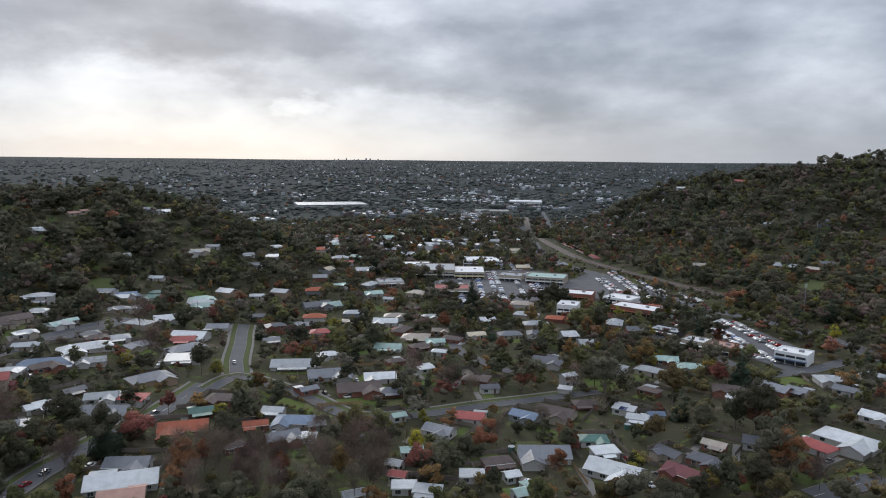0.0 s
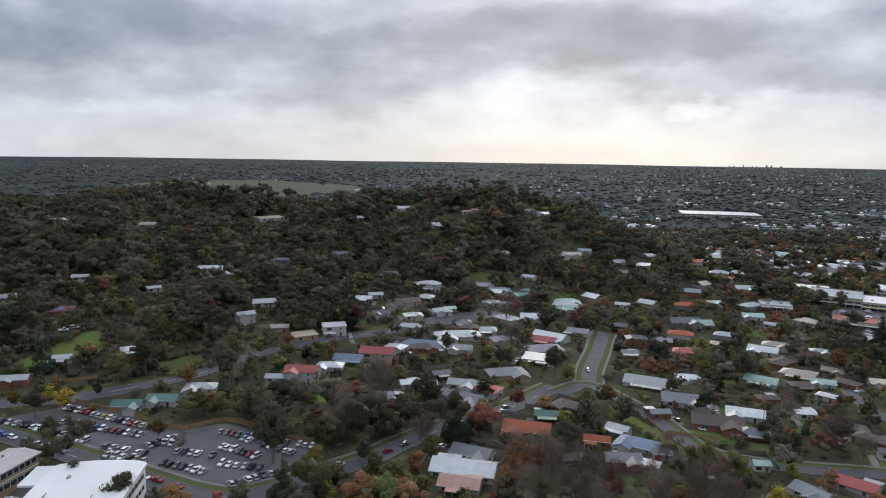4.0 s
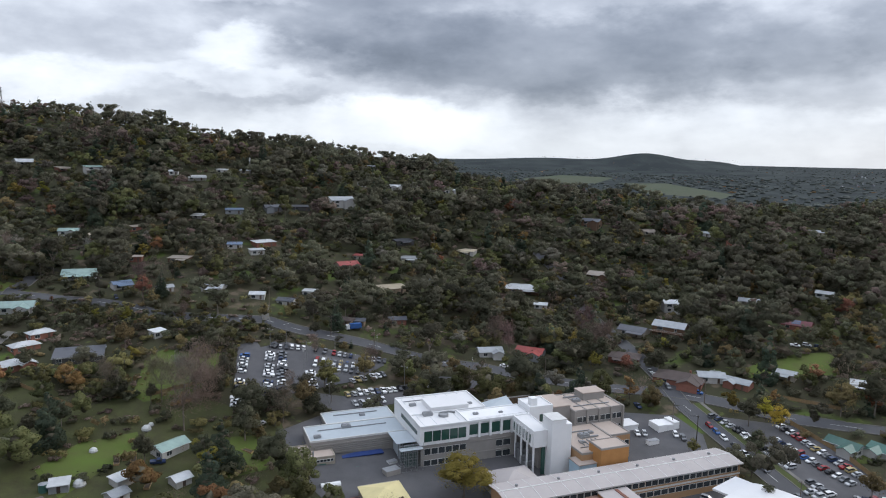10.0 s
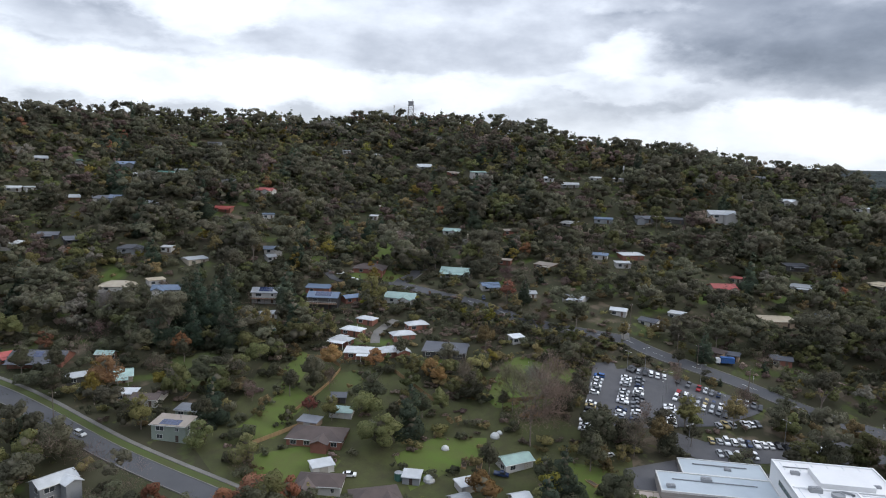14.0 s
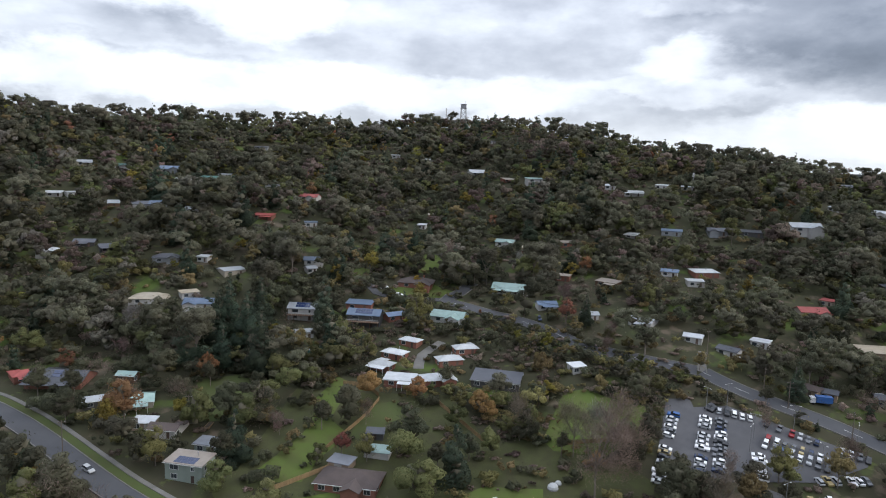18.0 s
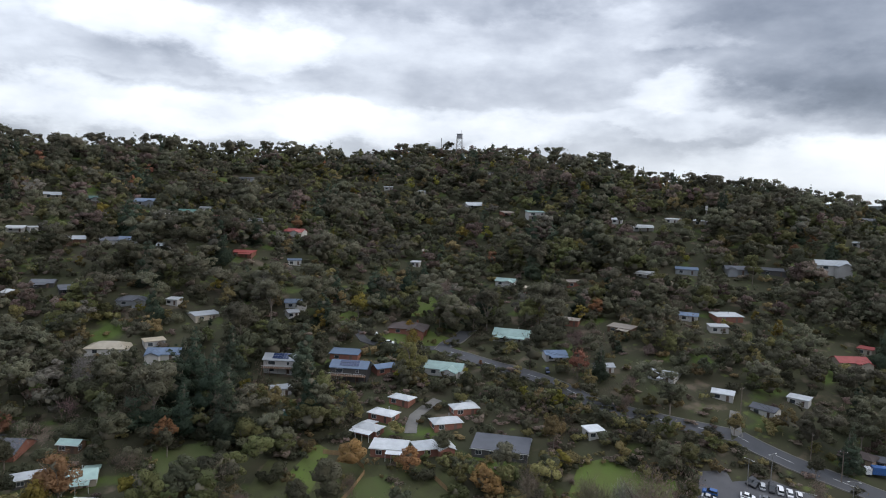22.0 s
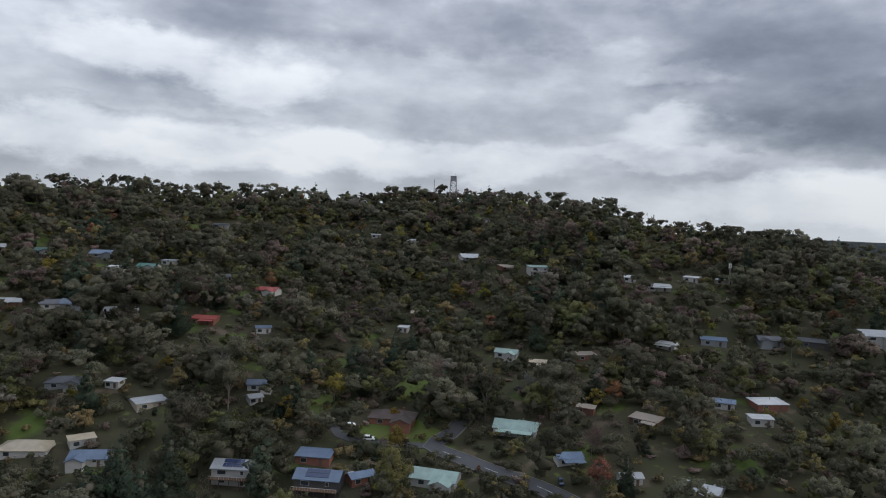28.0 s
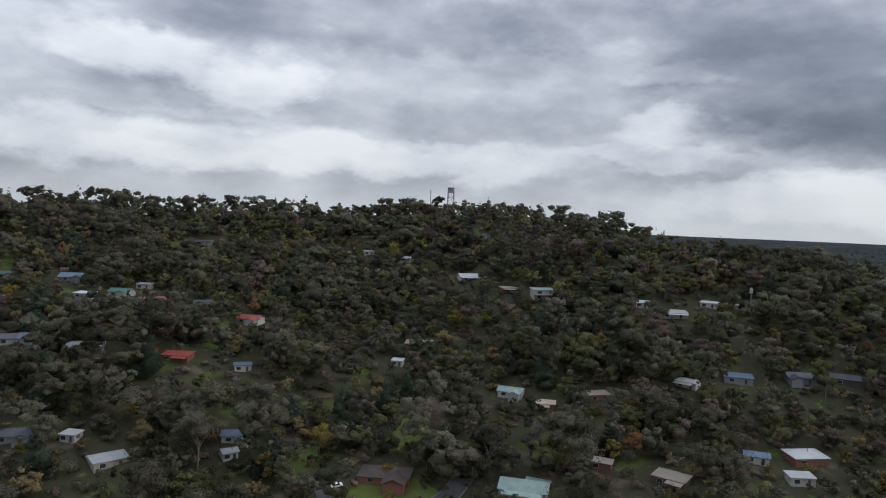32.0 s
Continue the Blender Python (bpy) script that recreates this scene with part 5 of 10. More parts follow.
house(26.8, 215.2, 23, 8.4, 5.2, "mint", "white", "gable", 1)
house(-78.1, 247.8, 37, 7.9, 4.9, "brown", "brick", "hip", 1)
house(-85.7, 511.5, 36, 14.7, 9.1, "mint", "white", "gable", 1)
house(-34.9, 482.5, 2, 15.8, 9.8, "tan", "white", "hip", 1)
house(-57.9, 549.3, 22, 14.5, 9.0, "mint", "white", "gable", 1)
house(4.5, 412.2, -24, 11.9, 7.4, "brown", "brick", "hip", 1)
house(-210.9, 250.6, 29, 14.7, 9.1, "red", "white", "gable", 2)
house(-209.4, 268.2, 27, 12.3, 7.6, "white", "white", "hip", 1)
house(-217.9, 240.5, 31, 8.5, 5.3, "pale", "white", "gable", 1)
house(-208.7, 281.6, 25, 13.9, 8.6, "blue", "cream", "gable", 1)
house(-199.5, 293.2, 23, 16.8, 10.4, "red", "cream", "gable", 2)
house(-238.1, 305.1, 47, 12.3, 7.7, "white", "white", "slope", 2)
house(-262.4, 288.5, 40, 9.5, 5.9, "tan", "tan", "gable", 1)
house(-245.4, 288.9, 63, 13.3, 8.3, "cream", "tan", "slope", 1)
house(-283.9, 283.7, 68, 9.6, 5.9, "pale", "white", "gable", 2)
house(-297.6, 311.2, 52, 13.2, 8.2, "pale", "white", "gable", 1)
house(-238.5, 180.1, 33, 11.1, 6.9, "green", "white", "gable", 1)
house(-233.6, 192.9, 30, 11.8, 7.3, "green", "white", "gable", 1)
house(-232.8, 210.9, 37, 12.7, 7.8, "white", "white", "hip", 1)
house(-284.4, 214.5, 59, 10.3, 6.4, "white", "tan", "slope", 1)
house(-287.6, 162.9, 45, 10.0, 6.2, "pale", "brick", "gable", 1)
house(-293.7, 139.5, 59, 19.9, 12.0, "brown", "brick", "hip", 1, chimney=True)
house(-347.1, 152.9, 55, 15.6, 9.6, "pale", "timber", "gable", 2, deck=True)
house(-387.4, 167.1, 90, 10.8, 6.7, "white", "white", "gable", 2)
house(-350.1, 134.9, 53, 13.5, 8.4, "slate", "cream", "gable", 1)
house(-416.5, 85.9, 78, 20.3, 12.0, "white", "timber", "slope", 1)
house(-322.7, 78.7, 66, 12.5, 7.7, "red", "grey", "gable", 1)
house(-319.9, 59.1, 100, 11.0, 6.8, "pale", "white", "gable", 1)
house(-354.7, 221.1, 52, 14.0, 8.7, "maroon", "brick", "gable", 1, solar=8)
house(-397.3, 214.9, 61, 10.6, 6.6, "pale", "white", "gable", 1)
house(-401.1, 261.0, 46, 9.0, 5.6, "white", "white", "gable", 2)
house(-361.9, 283.1, 66, 8.1, 5.0, "pale", "white", "gable", 1)
house(-367.6, 331.6, 45, 15.0, 9.3, "white", "white", "gable", 2)
house(-359.3, 337.6, 31, 10.4, 6.4, "white", "white", "slope", 1)
house(-358.4, 389.0, 37, 10.2, 6.3, "slate", "grey", "gable", 1)
house(-339.2, 433.2, 32, 12.2, 7.6, "slate", "grey", "gable", 1)
house(-447.4, 140.3, 58, 15.2, 9.4, "tan", "timber", "gable", 1)
house(-526.1, 150.4, 59, 13.3, 8.2, "slate", "timber", "gable", 2)
house(-512.9, 189.6, 95, 8.4, 5.2, "tan", "cream", "gable", 1)
house(-508.7, 230.8, 42, 7.7, 4.8, "pale", "white", "gable", 1)
house(-441.9, 459.9, 72, 23.9, 12.0, "cream", "white", "slope", 1)
house(-282.2, 416.9, 44, 12.7, 7.8, "slate", "white", "gable", 1)
house(-245.8, 415.7, 16, 13.5, 8.4, "white", "white", "hip", 2)
house(-258.1, 369.5, 44, 8.8, 5.5, "pale", "white", "gable", 1)
house(-214.4, 377.5, 59, 10.6, 6.6, "mint", "white", "gable", 1)
house(-220.5, 354.2, 54, 8.1, 5.0, "white", "white", "slope", 1)
house(-237.5, 363.5, 37, 12.4, 7.7, "brown", "cream", "hip", 1)
house(-428.6, 560.2, 37, 11.0, 6.8, "white", "white", "gable", 1)
house(-379.2, 510.2, 52, 8.2, 5.1, "white", "white", "gable", 1)
house(-361.9, 548.1, 53, 14.6, 9.0, "pale", "white", "gable", 1)
house(-315.3, 531.9, 54, 8.4, 5.2, "white", "white", "gable", 1)
house(-430.3, 700.3, 20, 10.6, 6.5, "red", "white", "gable", 1)
house(-1075.1, 1892.3, 11, 26.0, 12.0, "white", "white", "gable", 1)
house(-389.6, 93.1, 76, 7.0, 4.5, "white", "white", "gable", 1)
house(-384.9, 430.8, 39, 9.7, 6.0, "slate", "grey", "gable", 1)
house(-503.9, 308.8, 80, 9.1, 5.7, "pale", "cream", "gable", 1)
house(-472.8, 361.3, 35, 12.4, 7.7, "tan", "cream", "gable", 1)
house(-457.6, 394.9, 46, 11.1, 6.9, "brown", "cream", "gable", 1)
house(-249.0, 615.7, 50, 8.9, 5.5, "white", "white", "gable", 1)
house(-260.5, 610.5, 5, 8.2, 5.1, "pale", "white", "gable", 1)
house(-204.6, 565.7, 40, 12.4, 7.7, "pale", "white", "hip", 1)
house(-200.8, 478.7, 13, 11.2, 6.9, "green", "white", "hip", 1)
house(-214.2, 453.4, 14, 8.6, 5.3, "white", "white", "gable", 1)
house(-209.4, 458.6, 46, 7.7, 4.8, "blue", "white", "gable", 1)
house(-245.9, 526.5, 43, 8.9, 5.5, "white", "white", "gable", 1)
house(-173.2, 484.7, 31, 18.7, 11.6, "mint", "white", "hip", 1)
house(-127.0, -145.2, 173, 9.7, 6.0, "white", "grey", "gable", 2)
house(-166.6, -146.2, 112, 11.3, 7.0, "tan", "sage", "slope", 2, solar=12)
house(-178.5, -152.7, 111, 7.9, 4.9, "grey", "sage", "slope", 1)
house(-174.0, -178.8, 123, 6.6, 4.5, "white", "tan", "slope", 1, garage=True)
house(-175.6, -170.5, 117, 9.0, 5.6, "brown", "white", "gable", 1)
house(-175.4, -231.1, 124, 19.8, 12.0, "slate", "brick", "gable", 1, solar=6)
house(-189.5, -212.5, 119, 6.4, 4.5, "mint", "timber", "gable", 1)
house(-172.8, -204.6, 157, 7.9, 4.9, "pale", "dark", "gable", 1)
house(-180.5, -194.3, 143, 11.6, 7.2, "mint", "cream", "gable", 1)
house(-169.8, -244.0, 167, 9.3, 5.8, "red", "brick", "hip", 1)
house(-191.3, -108.6, 114, 17.3, 10.7, "brown", "brick", "hip", 1, wing=(12*0.2,5,5))
house(-171.9, -91.7, 117, 12.7, 7.9, "brown", "white", "hip", 1)
house(-175.0, -74.8, 136, 13.2, 8.2, "brown", "brick", "hip", 1)
house(-213.8, -50.0, 147, 9.9, 6.1, "mint", "white", "gable", 1, garage=True)
house(-266.2, -104.2, 111, 17.2, 10.7, "slate", "dark", "slope", 1, deck=False)
house(-273.5, -148.7, 95, 8.0, 4.9, "white", "brick", "hip", 1)
house(-261.4, -147.4, 96, 9.0, 5.6, "white", "brick", "hip", 1)
house(-251.1, -145.4, 97, 8.3, 5.2, "white", "brick", "hip", 1)
house(-280.2, -126.9, 141, 8.9, 5.5, "white", "brick", "hip", 1)
house(-268.8, -126.9, 142, 9.5, 5.9, "white", "brick", "hip", 1)
house(-254.6, -122.4, 143, 11.5, 7.2, "white", "brick", "hip", 1)
house(-245.8, -132.7, 116, 10.8, 6.7, "white", "brick", "slope", 1)
house(-303.2, -149.9, 107, 14.4, 8.9, "mint", "white", "L", 1)
house(-278.4, -177.1, 117, 13.9, 8.6, "blue", "dark", "gable", 2, solar=14, deck=True)
house(-290.1, -190.1, 117, 11.5, 7.1, "blue", "brick", "slope", 1)
house(-289.7, -170.1, 157, 8.1, 5.0, "blue", "brick", "gable", 1)
house(-266.3, -201.6, 121, 12.7, 7.9, "pale", "white", "gable", 2, solar=12, deck=True)
house(-245.2, -245.8, 131, 12.4, 7.7, "blue", "white", "gable", 1)
house(-236.5, -269.6, 129, 16.3, 10.1, "cream", "white", "hip", 1)
house(-248.4, -257.7, 160, 7.9, 4.9, "cream", "white", "slope", 1)
house(-252.6, -188.2, 147, 7.1, 4.5, "pale", "white", "slope", 1)
house(-275.4, -260.2, 164, 10.9, 6.8, "pale", "cream", "slope", 1)
house(-310.9, -239.6, 132, 9.7, 6.0, "blue", "white", "gable", 1)
house(-329.4, -187.1, 117, 16.8, 10.4, "brown", "brick", "hip", 1, chimney=True)
house(-409.1, -180.9, 103, 10.3, 6.4, "mint", "white", "L", 1)
house(-405.4, -163.5, 113, 8.2, 5.1, "cream", "brick", "slope", 1)
house(-347.3, -143.9, 108, 15.4, 9.6, "mint", "white", "gable", 1)
house(-372.4, -127.0, 99, 6.8, 4.5, "tan", "brick", "slope", 1)
house(-373.5, -103.8, 84, 10.6, 6.6, "tan", "timber", "slope", 1)
house(-421.4, -147.3, 137, 9.3, 5.7, "tan", "brick", "slope", 1)
house(-401.3, -82.5, 101, 7.8, 4.8, "blue", "white", "gable", 1)
house(-411.3, -68.5, 131, 12.4, 7.7, "white", "brick", "slope", 1)
house(-395.6, -68.5, 121, 7.9, 4.9, "white", "white", "slope", 1)
house(-335.5, -118.5, 133, 8.6, 5.3, "blue", "white", "gable", 1)
house(-333.1, -96.6, 132, 6.8, 4.5, "pale", "white", "gable", 1)
house(-338.7, -75.3, 88, 9.7, 6.0, "pale", "white", "gable", 1)
house(-337.8, -53.5, 95, 7.0, 4.5, "white", "white", "gable", 1)
house(-337.1, -39.2, 74, 8.3, 5.1, "slate", "white", "gable", 1)
house(-353.0, -30.6, 83, 6.9, 4.5, "white", "white", "slope", 1)
house(-289.4, -83.2, 143, 5.4, 4.5, "white", "white", "slope", 1)
house(-329.7, -10.4, 73, 9.4, 5.8, "brown", "tan", "hip", 1)
house(-331.2, -3.1, 89, 5.4, 4.5, "slate", "tan", "gable", 1)
house(-383.4, 9.2, 118, 15.0, 9.3, "cream", "tan", "slope", 1)
house(-433.0, 17.7, 89, 11.9, 7.4, "pale", "white", "slope", 1)
house(-403.3, 29.2, 101, 8.1, 5.0, "blue", "white", "gable", 1)
house(-401.5, -18.2, 123, 12.2, 7.6, "red", "cream", "gable", 1)
house(-418.1, -13.2, 75, 5.7, 4.5, "red", "cream", "slope", 1)
house(-342.4, 14.6, 99, 8.2, 5.1, "slate", "brick", "gable", 1)
house(-460.2, 53.9, 65, 11.2, 7.0, "cream", "white", "slope", 1)
house(-455.5, 11.6, 119, 12.2, 7.6, "slate", "dark", "slope", 1)
house(-499.8, -35.5, 120, 17.0, 10.6, "pale", "white", "L", 2)
house(-472.5, -77.0, 117, 11.5, 7.1, "slate", "grey", "gable", 1)
house(-483.0, -59.6, 98, 13.4, 8.3, "slate", "dark", "slope", 1)
house(-459.1, -99.1, 106, 11.2, 7.0, "blue", "grey", "slope", 1)
house(-445.3, -116.3, 81, 8.8, 5.4, "white", "white", "slope", 1)
house(-527.9, -108.6, 103, 10.9, 6.8, "white", "cream", "slope", 1)
house(-520.4, -124.6, 88, 8.2, 5.1, "white", "white", "slope", 1)
house(-502.8, -138.6, 114, 13.5, 8.4, "white", "white", "slope", 1)
house(-505.0, -154.7, 101, 6.2, 4.5, "white", "white", "gable", 1)
house(-503.3, -210.8, 134, 12.3, 7.6, "mint", "white", "slope", 2, deck=True)
house(-507.0, -234.1, 141, 10.1, 6.2, "tan", "brick", "slope", 1)
house(-517.6, -267.6, 140, 13.2, 8.2, "white", "white", "gable", 1)
house(-527.4, -322.2, 98, 8.6, 5.3, "white", "white", "slope", 1)
house(-429.7, -243.5, 119, 13.0, 8.1, "tan", "brick", "slope", 1)
house(-458.4, -444.9, 127, 10.6, 6.6, "slate", "grey", "slope", 1)
house(-357.2, -424.6, 128, 14.7, 9.1, "blue", "grey", "gable", 1)
house(-343.9, -392.1, 116, 9.6, 6.0, "white", "white", "slope", 1)
house(-359.2, -384.8, 116, 11.2, 6.9, "green", "white", "gable", 1)
house(-361.2, -361.4, 157, 11.8, 7.3, "red", "timber", "slope", 1)
house(-379.3, -344.9, 152, 9.0, 5.6, "slate", "white", "slope", 1)
house(-383.4, -314.1, 108, 11.9, 7.4, "red", "white", "gable", 1)
house(-329.7, -298.4, 118, 11.6, 7.2, "red", "brick", "slope", 1)
house(-344.2, -274.8, 139, 6.9, 4.5, "blue", "white", "slope", 1)
house(-295.0, -363.4, 149, 12.0, 7.5, "slate", "white", "gable", 1)
house(-301.2, -354.7, 135, 12.9, 8.0, "blue", "grey", "gable", 1)
house(-309.3, -332.2, 146, 14.4, 8.9, "pale", "white", "slope", 1)
house(-283.5, -379.7, 143, 11.4, 7.1, "pale", "timber", "gable", 1)
house(-249.8, -346.7, 134, 10.3, 6.4, "slate", "dark", "gable", 1)
house(-254.4, -332.7, 157, 9.1, 5.6, "slate", "dark", "gable", 1)
house(-264.7, -297.8, 139, 12.9, 8.0, "slate", "grey", "hip", 1)
house(-274.5, -280.7, 113, 5.6, 4.5, "white", "white", "slope", 1)
house(-234.6, -352.8, 134, 10.8, 6.7, "white", "white", "hip", 1)
house(-330.2, -440.3, 129, 10.5, 6.5, "green", "white", "gable", 1)
house(-309.0, -452.2, 155, 9.5, 5.9, "pale", "cream", "gable", 1)
house(-405.8, -574.4, 128, 8.1, 5.0, "slate", "white", "gable", 1)
house(-611.6, -186.5, 114, 6.9, 4.5, "white", "white", "slope", 1)
house(-551.9, 0.1, 67, 9.6, 6.0, "white", "white", "gable", 1)
house(-614.7, -21.1, 87, 13.5, 8.4, "slate", "dark", "slope", 1)
house(-568.3, 43.2, 100, 9.7, 6.0, "white", "white", "slope", 1)
house(-544.6, -24.7, 82, 6.1, 4.5, "pale", "white", "slope", 1)
house(-571.2, -287.3, 140, 6.3, 4.5, "slate", "white", "slope", 1)
house(-423.6, -486.8, 150, 8.9, 5.5, "white", "white", "slope", 1)
house(-377.6, -391.9, 119, 7.8, 4.8, "pale", "white", "slope", 1)
house(-525.9, -354.2, 134, 6.8, 4.5, "white", "white", "slope", 1)
house(-268.3, -412.5, 147, 8.7, 5.4, "white", "white", "slope", 1)
house(-275.7, -407.2, 173, 6.4, 4.5, "white", "white", "slope", 1)
house(-302.2, -233.5, 158, 5.0, 4.5, "pale", "white", "gable", 1)
house(-405.5, -238.7, 112, 5.0, 4.5, "white", "white", "slope", 1)
house(-207.4, -111.5, 114, 7.6, 5.3, "mint", "white", "gable", 1, kind="garden_shed")
house(-196.1, -116.0, 104, 6.7, 4.7, "grey", "tan", "slope", 1, kind="garden_shed")
house(-178.6, -96.7, 146, 6.3, 4.5, "white", "white", "slope", 1, kind="garden_shed")
house(-194.9, -56.9, 146, 5.1, 4.5, "white", "white", "slope", 1, kind="garden_shed")
house(-197.8, -41.1, 142, 5.0, 4.5, "white", "white", "gable", 1, kind="garden_shed")
house(-187.5, -54.9, 147, 5.0, 4.5, "pale", "white", "gable", 1, kind="garden_shed")
house(-189.4, -71.8, 112, 5.0, 4.5, "white", "grey", "slope", 1, kind="garden_shed")
house(-214.4, -118.2, 121, 5.0, 4.5, "slate", "dark", "gable", 1, kind="garden_shed")
house(-52.8, 258.9, 3, 6.3, 4.5, "white", "white", "slope", 1, kind="garden_shed")
house(-144.5, 294.9, 7, 6.7, 4.7, "white", "white", "slope", 1, kind="garden_shed")
house(56.6, 315.3, -22, 5.9, 4.5, "white", "white", "slope", 1, kind="garden_shed")
house(-212.7, 385.9, 53, 7.5, 4.7, "mint", "white", "gable", 1)
house(-212.6, 506.0, -4, 10.0, 6.2, "pale", "white", "gable", 1)
house(-179.4, 371.0, 31, 13.1, 8.1, "pale", "white", "hip", 1)
house(-211.8, 339.4, 8, 8.6, 5.3, "pale", "cream", "gable", 1)
house(-200.1, 310.1, 10, 10.7, 6.6, "white", "white", "hip", 1)
house(-192.4, 295.2, 6, 7.6, 4.7, "maroon", "brick", "gable", 1)
house(-163.0, 294.9, 54, 8.8, 5.5, "slate", "timber", "gable", 1)
house(-160.9, 278.4, 46, 9.7, 6.0, "white", "white", "gable", 1)
house(-166.8, 257.5, 28, 11.3, 7.0, "grey", "cream", "hip", 1)
house(-135.6, 351.1, 11, 17.4, 10.8, "pale", "white", "slope", 1)
house(-63.4, 312.8, 36, 8.4, 5.2, "grey", "brick", "gable", 1)
house(-25.2, 312.1, 13, 11.0, 6.8, "slate", "brick", "hip", 1)
house(-103.5, 404.6, 29, 9.3, 5.8, "grey", "white", "gable", 1)
house(-5.7, 405.8, 6, 11.0, 6.8, "mint", "white", "gable", 1)
house(-26.2, 361.6, 27, 9.5, 5.9, "brown", "brick", "hip", 1)
house(-9.2, 348.6, 26, 8.6, 5.4, "white", "white", "hip", 1)
house(-19.2, 281.5, 25, 5.5, 4.5, "mint", "white", "gable", 1)
house(-51.8, 271.0, 19, 6.7, 4.5, "grey", "white", "gable", 1)
house(-54.9, 258.1, 21, 5.1, 4.5, "white", "white", "slope", 1)
house(-76.1, 269.2, 18, 9.5, 5.9, "orange", "brick", "gable", 1)
house(-17.1, 235.8, -23, 5.0, 4.5, "pale", "white", "gable", 1)
house(-15.5, 226.9, -17, 5.7, 4.5, "red", "cream", "gable", 1)
house(-29.0, 212.1, 23, 6.9, 4.5, "pale", "white", "gable", 1)
house(23.4, 227.5, 20, 5.0, 4.5, "white", "white", "gable", 1)
house(60.2, 363.9, -30, 9.2, 5.7, "slate", "cream", "gable", 1)
house(77.6, 419.4, 11, 12.3, 7.7, "white", "white", "gable", 1)
house(83.5, 399.7, 2, 9.2, 5.7, "pale", "grey", "gable", 1)
house(104.2, 342.8, -40, 13.0, 8.1, "pale", "cream", "hip", 1)
house(95.1, 311.6, -43, 9.5, 5.9, "brown", "brick", "hip", 1)
house(61.9, 295.3, 7, 10.0, 6.2, "brown", "brick", "hip", 1)
house(80.0, 277.1, -21, 8.5, 5.3, "white", "white", "slope", 1)
house(88.7, 281.2, 1, 6.6, 4.5, "blue", "white", "gable", 1)
house(117.9, 250.8, -24, 10.0, 6.2, "slate", "white", "slope", 1)
house(185.1, 309.4, -46, 10.8, 6.7, "grey", "white", "gable", 1)
house(162.7, 310.0, -50, 8.7, 5.4, "grey", "cream", "gable", 1)
house(129.5, 300.1, -45, 5.8, 4.5, "white", "white", "gable", 1)
house(8.1, 338.6, 16, 11.1, 6.9, "brown", "brick", "hip", 1)
house(-2.6, 434.8, -5, 10.4, 6.4, "tan", "cream", "gable", 1)
house(28.7, 464.3, 12, 10.3, 6.4, "white", "white", "gable", 1)
house(-10.8, 478.2, 7, 11.3, 7.0, "pale", "cream", "hip", 1)
house(40.3, 499.6, 15, 10.8, 6.7, "brown", "brick", "hip", 1)
house(57.2, 423.0, -6, 11.9, 7.4, "slate", "white", "hip", 1)
house(-51.3, 419.6, 27, 10.5, 6.5, "brown", "cream", "hip", 1)
house(-66.6, 466.2, -8, 10.4, 6.4, "tan", "cream", "hip", 1)
house(-127.8, 463.6, 11, 11.5, 7.1, "slate", "cream", "gable", 1)
house(-87.7, 566.9, 34, 10.5, 6.5, "mint", "white", "gable", 1)
house(-24.1, 507.3, -23, 10.8, 6.7, "brown", "brick", "hip", 1)
house(-43.0, 533.6, -13, 9.3, 5.8, "pale", "white", "gable", 1)
house(-173.5, 429.1, 40, 11.4, 7.1, "brown", "brick", "hip", 1)
house(-204.1, 426.5, 26, 11.7, 7.3, "grey", "cream", "hip", 1)
house(-193.6, 370.6, 41, 9.4, 5.8, "slate", "cream", "hip", 1)
house(-170.3, 593.2, 43, 10.3, 6.4, "white", "white", "gable", 1)
house(-158.6, 579.7, 3, 12.5, 7.7, "grey", "white", "gable", 1)
house(-139.1, 857.3, -10, 14.8, 9.2, "pale", "white", "gable", 1)
house(-116.5, 807.3, 1, 18.7, 11.6, "white", "white", "gable", 1)
house(-123.6, 966.4, 7, 19.1, 11.8, "brown", "brick", "gable", 1)
house(-95.0, 661.2, 6, 13.9, 8.6, "red", "white", "gable", 1)
house(-78.3, 972.4, -15, 24.9, 12.0, "mint", "white", "gable", 1)
house(-107.2, 1062.7, 34, 22.3, 12.0, "pale", "cream", "gable", 1)
house(-44.1, 812.1, 4, 26.0, 12.0, "pale", "white", "gable", 1)
house(375.5, 1621.1, -16, 26.0, 12.0, "white", "white", "hip", 1)
house(253.5, 896.9, -25, 12.6, 7.8, "white", "white", "gable", 1)
house(200.5, 906.8, 13, 18.2, 11.3, "tan", "cream", "gable", 1)
house(686.6, 2171.9, -20, 26.0, 12.0, "cream", "white", "gable", 1)
house(351.5, 1045.8, -6, 14.5, 9.0, "white", "white", "gable", 1)
house(568.4, 1949.7, -29, 26.0, 12.0, "mint", "white", "gable", 1)
house(251.7, 680.3, -13, 14.5, 9.0, "tan", "cream", "gable", 1)
house(321.2, 652.2, -44, 18.7, 11.6, "pale", "tan", "gable", 1)
house(338.0, 631.4, -51, 12.1, 7.5, "tan", "brick", "gable", 1)
house(359.0, 651.6, -3, 12.5, 7.7, "slate", "tan", "gable", 1)
house(-311.9, 531.3, 47, 8.8, 5.5, "pale", "white", "gable", 1)
house(-305.0, 568.5, 54, 9.0, 5.6, "rust", "cream", "gable", 1)
house(-298.4, 575.7, 36, 8.7, 5.4, "rust", "cream", "gable", 1)
house(-256.3, 609.5, 4, 11.2, 7.0, "grey", "white", "gable", 1)
